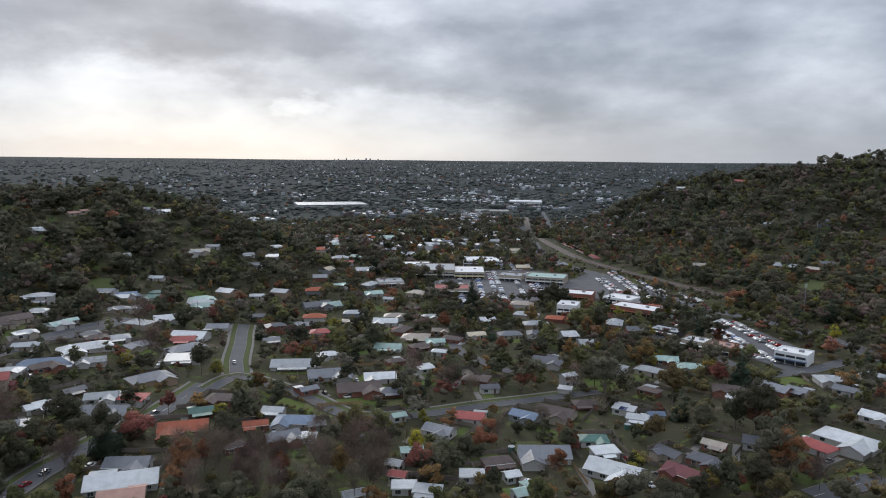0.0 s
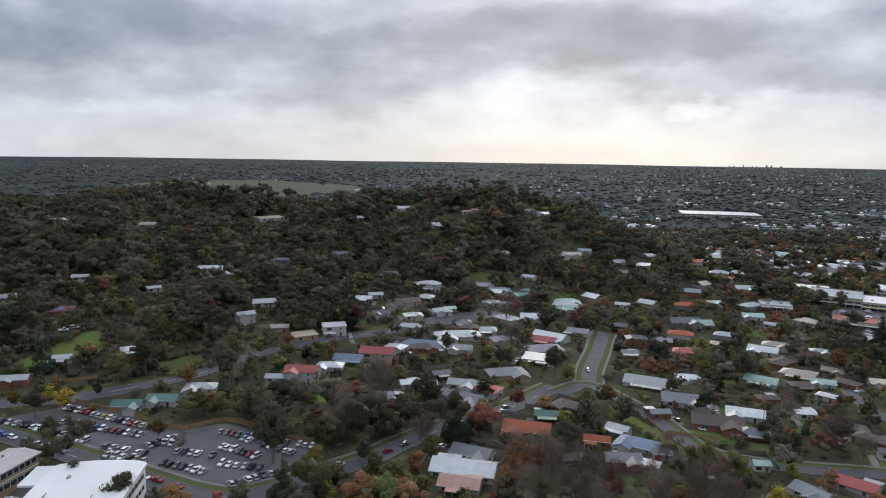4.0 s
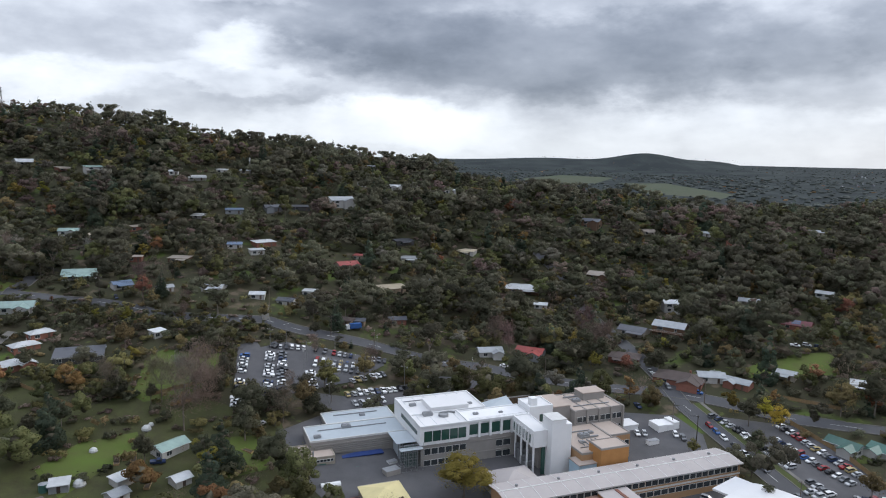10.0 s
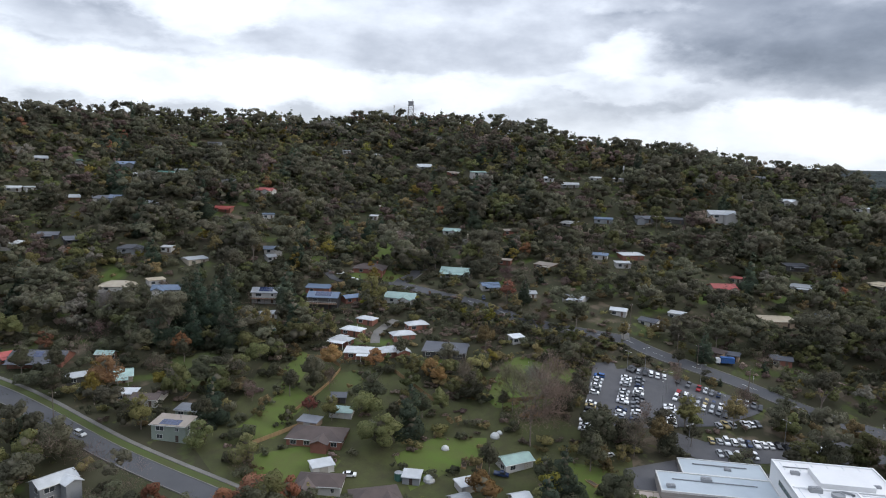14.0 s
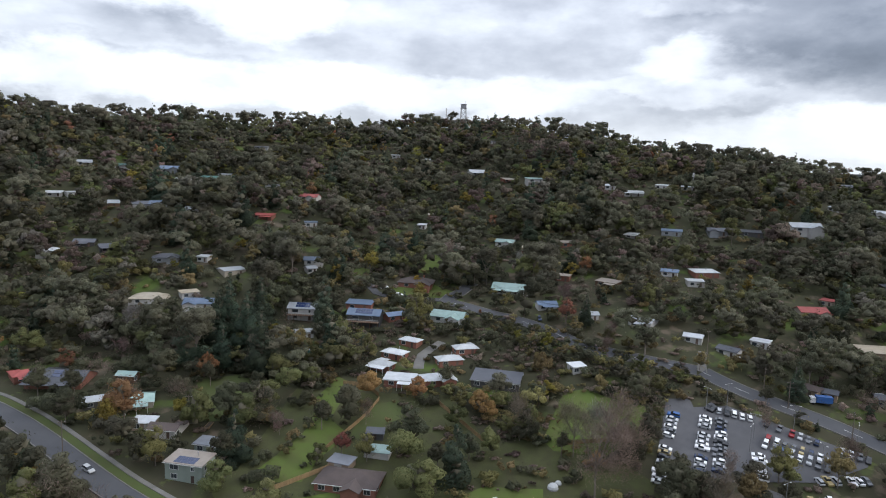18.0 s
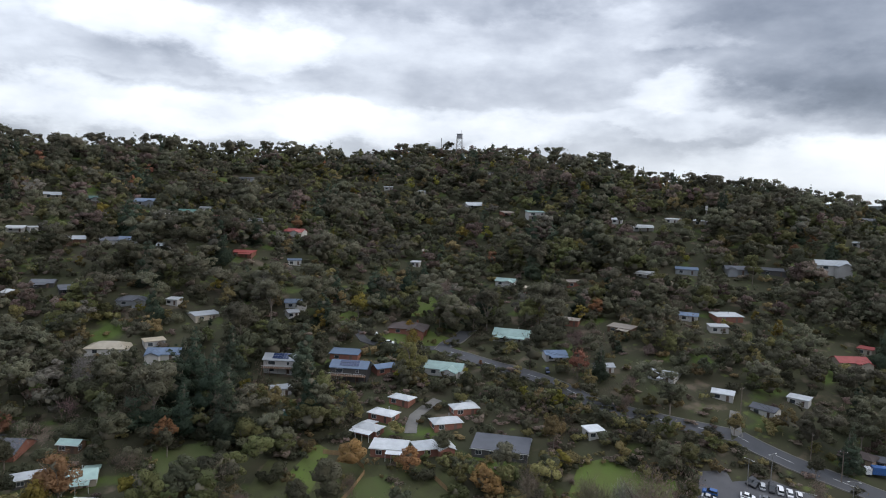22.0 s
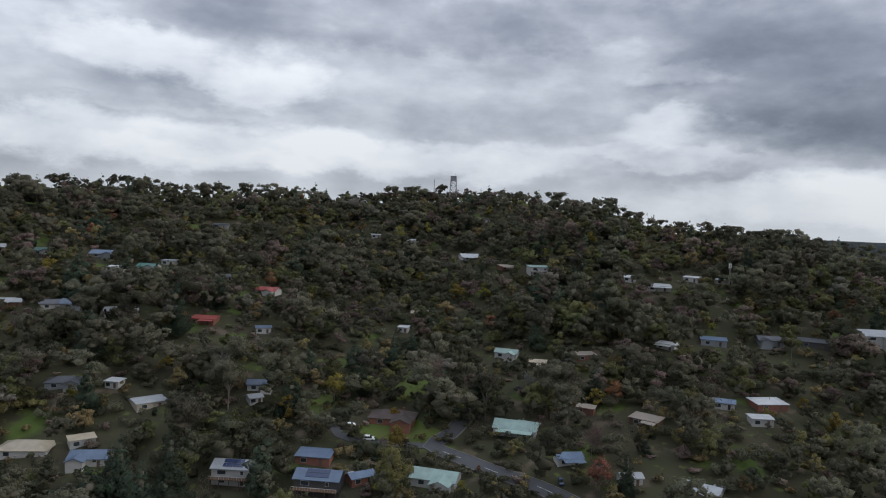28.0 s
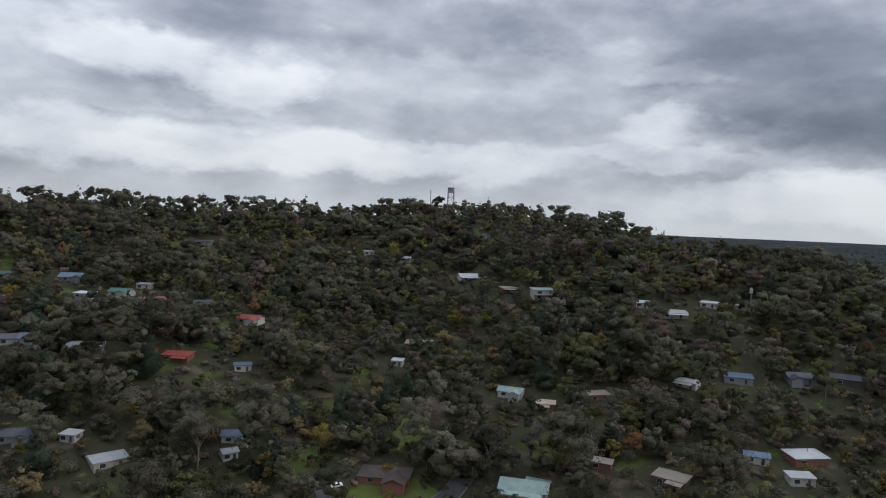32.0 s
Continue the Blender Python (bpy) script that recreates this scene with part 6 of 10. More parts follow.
house(-203.7, 570.0, 26, 15.9, 9.8, "tan", "cream", "gable", 1)
house(-197.4, 586.1, 7, 10.9, 6.8, "pale", "white", "gable", 1)
house(-192.7, 790.1, 4, 15.8, 9.8, "white", "white", "gable", 1)
house(242.0, 1348.5, 3, 20.0, 12.0, "pale", "white", "gable", 1)
house(403.2, 1840.4, -40, 23.5, 12.0, "white", "white", "gable", 1)
house(261.7, 1019.3, -11, 16.6, 10.3, "brown", "brick", "gable", 1)
house(412.7, 984.4, -45, 14.9, 9.3, "red", "cream", "gable", 1)
house(-316.2, 121.5, 67, 13.4, 8.3, "brown", "brick", "hip", 1)
house(-293.8, 153.0, 80, 10.9, 6.8, "pale", "white", "gable", 1)
house(-295.1, 186.1, 51, 8.9, 5.5, "pale", "cream", "gable", 1)
house(-189.5, 320.0, 48, 13.3, 8.3, "brown", "brick", "hip", 1)
house(-174.0, 332.9, 22, 12.9, 8.0, "pale", "white", "gable", 1)
house(-165.0, 365.2, 47, 13.9, 8.6, "grey", "cream", "hip", 1)
house(-148.5, 385.4, 6, 13.3, 8.3, "red", "cream", "gable", 1)
house(-142.0, 423.9, 4, 14.4, 8.9, "grey", "white", "gable", 1)
house(-209.9, 341.5, 22, 11.6, 7.2, "pale", "white", "gable", 1)
house(-188.2, 366.8, 37, 11.1, 6.9, "brown", "brick", "hip", 1)
house(-174.0, 426.7, 28, 15.5, 9.6, "white", "white", "gable", 1)
house(-235.3, 345.0, 40, 9.7, 6.0, "slate", "white", "gable", 1)
house(-197.8, 433.2, 46, 11.9, 7.4, "pale", "cream", "hip", 1)
house(-166.8, 469.6, 25, 15.2, 9.4, "mint", "white", "gable", 1)
house(-258.7, 358.5, 27, 9.6, 5.9, "white", "white", "gable", 1)
house(-235.2, 394.2, 13, 9.5, 5.9, "pale", "white", "hip", 1)
house(-227.0, 458.7, 8, 10.6, 6.6, "grey", "white", "gable", 1)

COTTAGES = {}


def cottage(x, y, turn, w, d, roof, wall):
    """A town house far off: walls and a hipped or gabled roof, with a lower room behind."""
    c, s, z0 = math.cos(radians(turn)), math.sin(radians(turn)), hz(x, y)
    v, f = (hip_roof if w > d * 1.35 else gable_roof)(w, d, 3.0, d * 0.2)
    bv = box_v(-w / 2, -d / 2, -1.5, w / 2, d / 2, 2.9) + box_v(-w * 0.1, d / 2, -1.5, w * 0.4, d / 2 + 3.2, 2.4)
    bf = list(BOX_FACES) + [tuple(i + 8 for i in q) for q in BOX_FACES]
    for key, vs, fs in ((("roof", roof), v, f), (("wall", wall), bv, bf)):
        V_, F_ = COTTAGES.setdefault(key, ([], []))
        F_ += [tuple(i + len(V_) for i in q) for q in fs]
        V_ += [(x + a * c - b * s, y + a * s + b * c, z0 + h) for a, b, h in vs]
    KEEP_CLEAR.append((x, y, w * 0.5 + 1.0))
    IN_SIGHT.append((x, y, w))


town_rng = random.Random(61)
taken = [(p.location.x, p.location.y) for p in scene.objects if p.get("category") == "house"]
tries = 0
while tries < 3000 and len(taken) < 420:
    tries += 1
    x_, y_ = town_rng.uniform(-190, 120), town_rng.uniform(400, 1020)
    if hz(x_, y_) > -9 or min(math.hypot(x_ - a, y_ - b) for a, b in taken) < 21 or any(math.hypot(x_ - a, y_ - b) < r + 9 for a, b, r in TOWN_OPEN):
        continue
    taken.append((x_, y_))
    r_ = town_rng.choice(["white", "pale", "pale", "grey", "slate", "brown", "brown", "orange", "mint", "cream", "tan"])
    w_ = town_rng.choice(["white", "cream", "brick", "tan", "grey"])
    cottage(x_, y_, town_rng.choice((-20, 8, 70)) + town_rng.uniform(-8, 8), town_rng.uniform(11, 17), town_rng.uniform(8, 10.5), r_, w_)
for (what, tint), (v_, f_) in COTTAGES.items():
    ob_ = new("town_houses", mesh("town_houses", v_, f_, (ROOFS if what == "roof" else WALLS)[tint]))
    tagged(ob_, f"{HOUSE_WORDS[tint] if what == 'roof' else tint} {what}s of far town houses among trees", "houses", kind="stuff")
# houses beside the lower street
house(-131.0, -191.0, 62, 11.5, 9.0, "mint", "sage", "hip", 1)

# ---- poles and fences ----
M_POLE = mat("grey_pole", (0.20, 0.20, 0.20), scale=0.8, fine=6, rough=0.6)
M_POLEWOOD = mat("weathered_pole", (0.16, 0.13, 0.105), scale=0.8, fine=6)
M_FENCE = mat("fence_timber", (0.30, 0.20, 0.10), (0.21, 0.145, 0.08), scale=0.5, fine=5, island=0.15)
LAMP_POLE = tube("pole", [(0, 0, -0.3, 0.11), (0, 0, 9, 0.07)], 8, M_POLE)
LAMP_ARM = boxes("arm", [(-1.4, -0.04, 8.85, 1.4, 0.04, 8.95)], M_POLE)
LAMP_HEAD = boxes("lamp_head", [(-0.35, -0.14, 8.78, 0.35, 0.14, 8.92)], M_TRIM, bevel=0.03)
POWER_POLE = tube("pole", [(0, 0, -0.5, 0.17), (0, 0, 10, 0.11)], 8, M_POLEWOOD)
POWER_ARM = boxes("crossarm", [(-1.2, -0.06, 9.3, 1.2, 0.06, 9.45)], M_POLEWOOD)
INSULATOR = tube("insulator", [(0, 0, 0, 0.05), (0, 0, 0.12, 0.07), (0, 0, 0.2, 0.03)], 6, M_TRIM)


def lamp_post(x, y, h):
    ob = thing("lamp_post", x, y, hz(x, y) + 0.1, (x * 37) % 360, "tall grey steel car park lamp post with two heads", "lamp post", "car park lamps")
    part("pole", LAMP_POLE, ob)
    part("arm", LAMP_ARM, ob)
    for s in (-1, 1):
        part("lamp_head", LAMP_HEAD, ob, (s * 1.4, 0, 0))


def power_pole(x, y, h):
    ob = thing("power_pole", x, y, hz(x, y), (x * 17) % 180, "weathered timber power pole with a crossarm", "power pole", "power poles along the streets")
    part("pole", POWER_POLE, ob)
    arm = part("crossarm", POWER_ARM, ob)
    for s in (-0.9, 0.0, 0.9):
        part("insulator", INSULATOR, arm, (s, 0, 9.45))


def timber_fence(pts, h):
    c = smooth_line(pts, 2.4)
    x0, y0 = c[0]
    ob = thing("timber_fence", x0, y0, hz(x0, y0), 0, "yellow-brown timber paling fence", "fence", "timber fences")
    post = boxes("post", [(-0.06, -0.06, -0.4, 0.06, 0.06, h)], M_FENCE)
    v, f = [], []
    for (ax, ay), (bx, by) in zip(c, c[1:]):
        za, zb = hz(ax, ay), hz(bx, by)
        L_, turn = math.hypot(bx - ax, by - ay), math.atan2(by - ay, bx - ax)
        part("post", post, ob, (ax - x0, ay - y0, za - hz(x0, y0)))
        n = int(L_ / 0.16)
        m_ = Matrix.Translation((ax - x0, ay - y0, za - hz(x0, y0))) @ Matrix.Rotation(turn, 4, "Z")
        for i in range(n):
            a, dz = i * L_ / n, (zb - za) * i / n
            k = len(v)
            v += [tuple(m_ @ Vector(q)) for q in box_v(a + 0.01, -0.05, dz + 0.02, a + L_ / n - 0.01, -0.025, dz + h - 0.1 + 0.03 * ((i * 7) % 3))]
            f += [tuple(j + k for j in q) for q in BOX_FACES]
    tagged(part("paling", mesh("paling", v, f, M_FENCE), ob), "close-set timber palings", kind="stuff")
    for x, y in c:
        KEEP_CLEAR.append((x, y, 2.0))


M_WIRE = mat("black_wire", (0.03, 0.03, 0.032), rough=0.5)


def power_line(pts):
    """Three sagging wires from pole to pole."""
    for x, y in pts:
        power_pole(x, y, 10)
    x0, y0 = pts[0]
    z0 = hz(x0, y0)
    ob = thing("power_line", x0, y0, z0, 0, "thin black power wires sagging between timber poles", "power line", "power lines")
    for (ax, ay), (bx, by) in zip(pts, pts[1:]):
        nx, ny = -(by - ay), bx - ax
        k = math.hypot(nx, ny)
        for o_ in (-0.9, 0.0, 0.9):
            v, f = [], []
            for i in range(13):
                t = i / 12
                x, y = ax + (bx - ax) * t + nx / k * o_, ay + (by - ay) * t + ny / k * o_
                z = (hz(ax, ay) * (1 - t) + hz(bx, by) * t) + 9.55 - 1.4 * 4 * t * (1 - t)
                v += [(x - x0, y - y0, z - z0 + 0.03), (x - x0 + 0.026, y - y0, z - z0 - 0.015), (x - x0 - 0.026, y - y0, z - z0 - 0.015)]
                if i:
                    q = 3 * i
                    f += [(q - 3 + a, q - 3 + (a + 1) % 3, q + (a + 1) % 3, q + a) for a in range(3)]
            part("wire", mesh("wire", v, f, M_WIRE), ob)


M_NET = mat("white_netting", (0.55, 0.56, 0.55), (0.40, 0.41, 0.40), scale=0.8, fine=8)
M_SOIL = mat("garden_soil", (0.06, 0.045, 0.032), (0.09, 0.07, 0.05), scale=0.6, fine=5)


def garden_dome(x, y, r):
    ob = thing("garden_dome", x, y, hz(x, y), 0, "white netting dome frame standing on a back lawn", "plant cover", "garden covers")
    part("net", tube("net", [(0, 0, -0.2, r), (0, 0, r * 0.5, r * 0.9), (0, 0, r * 0.85, r * 0.55), (0, 0, r, r * 0.12)], 10, M_NET), ob)
    part("base_ring", tube("base_ring", [(0, 0, -0.3, r * 1.06), (0, 0, 0.12, r * 1.06)], 10, M_POLE), ob)


def veg_bed(x, y, turn, w, d):
    ob = thing("vegetable_bed", x, y, hz(x, y) + 0.1, turn, "timber-edged raised vegetable bed with dark soil", "garden bed", "garden beds")
    part("soil", boxes("soil", [(-w / 2 + 0.1, -d / 2 + 0.1, -0.3, w / 2 - 0.1, d / 2 - 0.1, 0.25)], M_SOIL), ob)
    for a, b, c, e in ((-w / 2, -d / 2, w / 2, -d / 2 + 0.1), (-w / 2, d / 2 - 0.1, w / 2, d / 2), (-w / 2, -d / 2 + 0.1, -w / 2 + 0.1, d / 2 - 0.1), (w / 2 - 0.1, -d / 2 + 0.1, w / 2, d / 2 - 0.1)):
        part("edge_board", boxes("edge_board", [(a, b, -0.3, c, e, 0.35)], M_FENCE), ob)


def water_tank(x, y, r, h):
    ob = thing("water_tank", x, y, hz(x, y), 0, "round corrugated green garden water tank", "water tank", "garden tanks")
    part("drum", tube("drum", [(0, 0, -0.3, r), (0, 0, h, r)], 14, ROOFS["green"]), ob)
    part("lid", tube("lid", [(0, 0, h, r * 1.03), (0, 0, h + 0.25, r * 0.3)], 14, ROOFS["pale"]), ob)


def truck(x, y, turn):
    ob = thing("truck", x, y, hz(x, y) + 0.1, turn, "white-cabbed truck with a blue box body parked by a house", "truck")
    part("box_body", boxes("box_body", [(-3.4, -1.2, 0.9, 2.0, 1.2, 3.2)], CAR_PAINT["blue"], bevel=0.05), ob)
    part("cab", boxes("cab", [(2.1, -1.1, 0.6, 3.9, 1.1, 2.7)], M_WHITE_CAB, bevel=0.15), ob)
    part("windscreen", boxes("windscreen", [(3.88, -0.95, 1.6, 3.94, 0.95, 2.45)], M_CARGLASS), ob)
    part("chassis", boxes("chassis", [(-3.4, -0.5, 0.5, 3.6, 0.5, 0.9)], M_TYRE), ob)
    for wx in (-2.4, 2.9):
        for wy in (-0.95, 0.95):
            w = part("wheel", WHEEL, ob, (wx, wy, 0.42))
            w.scale = (1.35, 1.6, 1.35)
    KEEP_CLEAR.append((x, y, 5))


M_WHITE_CAB = CAR_PAINT["white"]

# ---- streets ----
road("road", 7.5, [(-315.8, -44.0), (-313.8, -36.6), (-312.4, -26.9), (-312.3, -16.0), (-312.3, -2.3), (-310.8, 9.0), (-308.2, 20.8), (-304.8, 41.2), (-305.0, 53.9), (-300.6, 66.2), (-292.8, 89.8), (-286.4, 112.6), (-282.1, 132.8), (-272.1, 152.3), (-261.5, 168.0), (-254.1, 189.9)], "grey asphalt hill road with concrete kerbs beside the hospital")
road("road", 6.5, [(-254.1, 189.9), (-247.2, 220.3), (-247.1, 252.4), (-238.9, 288.7), (-218.3, 328.2), (-198.8, 378.9), (-191.4, 414.8)], "narrow asphalt road running below the wooded slope")
road("road", 8, [(-271.7, 133.8), (-255.5, 137.6), (-232.3, 142.5), (-206.0, 147.5), (-180.4, 150.2), (-164.2, 152.7), (-153.6, 158.2), (-147.1, 171.6), (-142.3, 187.6), (-136.9, 209.9), (-136.2, 221.5), (-130.8, 248.0), (-120.9, 278.6), (-116.4, 303.7), (-113.9, 320.6)], "asphalt street between the hospital and its car parks", path_side=1)
road("road", 6.5, [(-271.7, 133.8), (-289.8, 132.7), (-310.7, 129.9), (-321.5, 128.8), (-366.8, 121.1), (-415.1, 115.1), (-444.5, 112.4), (-465.0, 106.1), (-478.4, 101.3)], "steep asphalt side street climbing between trees", line=False)
road("road", 6.5, [(-103.2, 335.7), (-110.9, 359.6), (-119.2, 395.1), (-126.3, 422.8), (-131.3, 445.0)], "wide asphalt side street with grass verges", path_side=2, line=False)
road("road", 6, [(-109.2, 313.3), (-102.4, 333.1), (-86.3, 324.9), (-63.9, 308.4), (-42.6, 287.1), (-25.4, 283.9), (-6.3, 289.3), (16.1, 298.0), (42.2, 306.1), (72.7, 316.2)], "curving asphalt suburban street with verges", path_side=1, line=False)
road("road", 7, [(-142.0, -262.0), (-150.5, -241.0), (-152.1, -218.5), (-151.6, -197.7), (-150.1, -174.1), (-149.2, -153.4), (-149.8, -133.9), (-150.7, -118.5), (-151.6, -103.0)], "grey asphalt street with kerbs and driveways", path_side=1, line=False)
road("road", 6.5, [(-349.8, -166.2), (-332.2, -163.5), (-321.7, -163.9), (-319.8, -150.9), (-317.8, -135.5), (-316.8, -120.8), (-312.8, -103.3), (-308.0, -87.9), (-310.5, -66.0), (-315.4, -46.0)], "bending asphalt lane on the hillside", line=True)
road("driveway", 4, [(-321.7, -163.9), (-315.1, -175.1), (-309.7, -186.2), (-307.4, -194.8), (-314.3, -205.3)], "asphalt driveway to a hillside house", line=False, kerb=False)
road("driveway", 3.5, [(-315.8, -44.0), (-324.1, -46.7), (-330.8, -47.8)], "pale concrete driveway on the hillside", line=False, kerb=False, m=M_CONCRETE)
road("driveway", 4, [(-282.3, -139.4), (-268.3, -139.2), (-258.3, -133.8)], "pale concrete driveway between brick units", line=False, kerb=False, m=M_CONCRETE)
road("driveway", 3.2, [(48.4, 236.5), (49.8, 223.6), (50.8, 214.9)], "concrete driveway beside a white house", line=False, kerb=False, m=M_CONCRETE)
road("highway", 11, [(235.2, 361.8), (233.8, 394.7), (224.8, 428.6), (209.6, 467.1), (189.1, 506.2), (172.3, 562.0), (153.3, 639.3), (124.2, 715.2), (112.9, 829.2), (125.1, 1085.3), (133.7, 1206.9)], "broad multi-lane asphalt highway through the town")
road("road", 8, [(215.7, 363.0), (190.1, 348.5), (162.9, 339.7), (153.7, 344.7), (147.6, 382.5), (135.5, 415.2), (112.4, 433.0)], "asphalt side road near the car yard")
road("road", 9, [(119.6, 213.2), (134.3, 219.7), (150.0, 225.0)], "asphalt street at a junction with line markings")
road("road", 7, [(-220.3, 334.8), (-212.9, 356.0), (-203.4, 383.6), (-194.8, 409.8)], "asphalt lane beneath the wooded hill", line=False)
road("road", 6, [(34.4, 346.5), (19.5, 367.5), (7.6, 392.2), (4.6, 420.6)], "short asphalt suburban lane", line=False)
road("railway", 10, [(157.0, 1370.0), (134.0, 1100.0), (131.0, 943.0), (137.0, 840.0), (146.0, 765.0), (163.0, 705.0), (186.0, 645.0), (213.0, 572.0), (226.0, 535.0)], "brown ballasted railway cutting along the foot of the hill", kerb=False, line=False, m=M_BALLAST)
road("road", 7, [(210.4, 1516.8), (184.7, 1254.1), (176.3, 1162.4), (165.6, 917.1)], "asphalt road beside the railway", line=False)

M_RAIL = mat("rail_steel", (0.16, 0.13, 0.115), rough=0.5, metal=0.6)
rail_bed = scene.objects["railway"]
for o_ in (-3.3, -1.8, 1.8, 3.3):
    part("rail", strip_mesh("rail", ROADS[-2][0], o_ + 0.14, o_ - 0.14, 0.42, M_RAIL, 0.2), rail_bed)

# trees lean over the hill street, and keep off the railway and the highway
for i_, (c_, hw_) in enumerate(ROADS):
    if i_ in (3, 7):
        ROADS[i_] = (c_, 0.9)
    elif len(c_) > 60 and c_[:, 0].min() > 100 and c_[:, 1].max() > 1000:
        ROADS[i_] = (c_, hw_ + 1.0)

# ---- car parks, yards, lawns and fields ----
patch("car_park", [(-290.1, -49.7), (-295.1, -43.1), (-290.9, -40.5), (-299.2, -31.5), (-299.5, -14.1), (-299.6, 11.4), (-293.8, 11.7), (-275.8, 1.2), (-244.1, -39.4)], M_PARK, 0.2, "large grey asphalt car park with marked bays", "car park")
patch("car_park", [(-262.0, -12.3), (-262.3, -1.8), (-283.6, 28.1), (-290.6, 35.0), (-293.4, 55.8), (-287.0, 55.5), (-250.5, 1.2), (-251.8, -13.9)], M_PARK, 0.205, "narrow asphalt car park behind the hospital", "car park")
patch("car_park", [(-263.3, 139.7), (-260.0, 151.0), (-255.6, 164.8), (-254.1, 172.4), (-232.9, 176.6), (-208.8, 180.4), (-192.8, 166.0), (-187.2, 157.1), (-212.9, 151.5), (-239.0, 145.8)], M_PARK, 0.2, "asphalt car park beside the street", "car park")
patch("car_park", [(-208.8, 180.4), (-200.6, 196.4), (-161.8, 202.1), (-158.0, 195.4), (-152.3, 176.5), (-156.9, 160.9), (-171.2, 156.6), (-187.2, 157.1), (-192.8, 166.0)], M_PARK, 0.2, "asphalt car park bounded by a timber fence", "car park")
patch("car_park", [(-13.9, 606.8), (46.2, 687.4), (95.9, 680.0), (107.4, 616.1), (145.7, 678.0), (162.9, 615.3), (174.3, 538.9), (99.1, 540.5), (49.2, 530.1), (27.4, 530.9), (5.5, 541.8)], M_PARK, 0.2, "shopping centre car park", "car park")
patch("car_park", [(169.6, 457.4), (194.7, 468.2), (203.4, 399.3), (203.8, 374.7), (176.4, 344.1), (167.7, 370.5), (166.2, 414.5)], M_PARK, 0.2, "asphalt car yard full of cars", "car yard")
patch("lawn", [(-272.2, -80.9), (-279.4, -75.8), (-278.9, -66.3), (-281.4, -54.5), (-274.9, -50.6), (-260.4, -51.1), (-247.6, -55.2), (-240.6, -69.2), (-243.6, -74.4)], M_LAWN, 0.1, "bright green mown paddock", "lawn")
patch("lawn", [(-236.4, -154.4), (-235.8, -148.5), (-226.1, -142.4), (-213.2, -136.6), (-209.9, -125.3), (-196.4, -124.0), (-183.3, -119.6), (-174.1, -131.3), (-180.1, -133.9), (-194.4, -135.8), (-207.2, -139.2), (-220.5, -149.9)], M_LAWN, 0.1, "sloping green lawn behind gardens", "lawn")
patch("lawn", [(-226.6, -132.8), (-236.0, -126.0), (-232.6, -118.8), (-212.8, -116.6), (-208.8, -124.3)], M_VERGE, 0.1, "rough grass garden", "lawn")
patch("lawn", [(-300.5, 168.1), (-308.3, 178.9), (-318.5, 198.7), (-321.4, 217.6), (-309.4, 223.0), (-296.1, 209.5), (-294.5, 185.7), (-294.6, 170.6)], M_LAWN, 0.1, "green oval field among trees", "lawn")
patch("lawn", [(-342.5, -199.4), (-369.9, -209.8), (-373.8, -201.5), (-357.2, -186.6), (-346.9, -189.3)], M_LAWN, 0.1, "steep green lawn among trees", "lawn")
patch("lawn", [(-309.3, -189.8), (-317.5, -192.7), (-335.7, -185.3), (-332.9, -166.4), (-324.0, -164.2), (-315.7, -175.6)], M_LAWN, 0.1, "green front garden", "lawn")
patch("lawn", [(-314.6, -222.4), (-324.6, -222.3), (-329.6, -211.8), (-317.3, -209.4)], M_LAWN, 0.1, "green garden lawn", "lawn")
patch("lawn", [(-224.8, -36.5), (-229.1, -24.7), (-218.8, -19.0), (-209.1, -18.7), (-202.1, -29.2)], M_LAWN, 0.1, "green lawn beside the hospital", "lawn")
patch("lawn", [(-197.2, -83.5), (-212.8, -78.0), (-222.3, -63.7), (-213.4, -59.3), (-198.1, -65.4), (-184.9, -69.5)], M_LAWN, 0.1, "green back garden", "lawn")
patch("lawn", [(-173.1, -118.4), (-189.3, -106.9), (-185.6, -94.9), (-160.9, -89.8), (-155.9, -106.2)], M_LAWN, 0.09, "green back garden with a path", "lawn")
patch("lawn", [(-203.8, -193.1), (-217.1, -182.1), (-212.0, -167.4), (-196.6, -157.5), (-187.2, -167.5)], M_VERGE, 0.1, "rough orchard grass", "lawn")
patch("lawn", [(65.5, 334.8), (81.7, 338.2), (85.4, 319.2), (67.3, 315.5)], M_LAWN, 0.1, "green front lawn", "lawn")
patch("lawn", [(37.3, 277.1), (45.5, 269.4), (53.5, 263.6), (46.6, 255.8), (38.0, 264.0)], M_LAWN, 0.1, "green back lawn", "lawn")
patch("lawn", [(-51.5, 338.9), (-25.5, 352.4), (-24.3, 335.9), (-45.4, 324.8)], M_LAWN, 0.1, "green garden lawn", "lawn")
patch("lawn", [(-88.1, 316.3), (-62.2, 299.7), (-47.1, 284.9), (-51.5, 282.2), (-77.6, 300.6)], M_LAWN, 0.12, "green street verge", "lawn")
patch("lawn", [(160.1, 339.8), (178.2, 336.4), (177.3, 324.0), (159.7, 321.0)], M_LAWN, 0.1, "green corner lawn", "lawn")
patch("lawn", [(126.7, 224.9), (150.9, 235.1), (151.3, 229.3), (133.3, 221.4)], M_LAWN, 0.1, "green street verge", "lawn")
patch("lawn", [(-193.0, 230.4), (-194.7, 261.0), (-186.4, 262.8), (-184.5, 238.7)], M_LAWN, 0.1, "green garden lawn", "lawn")
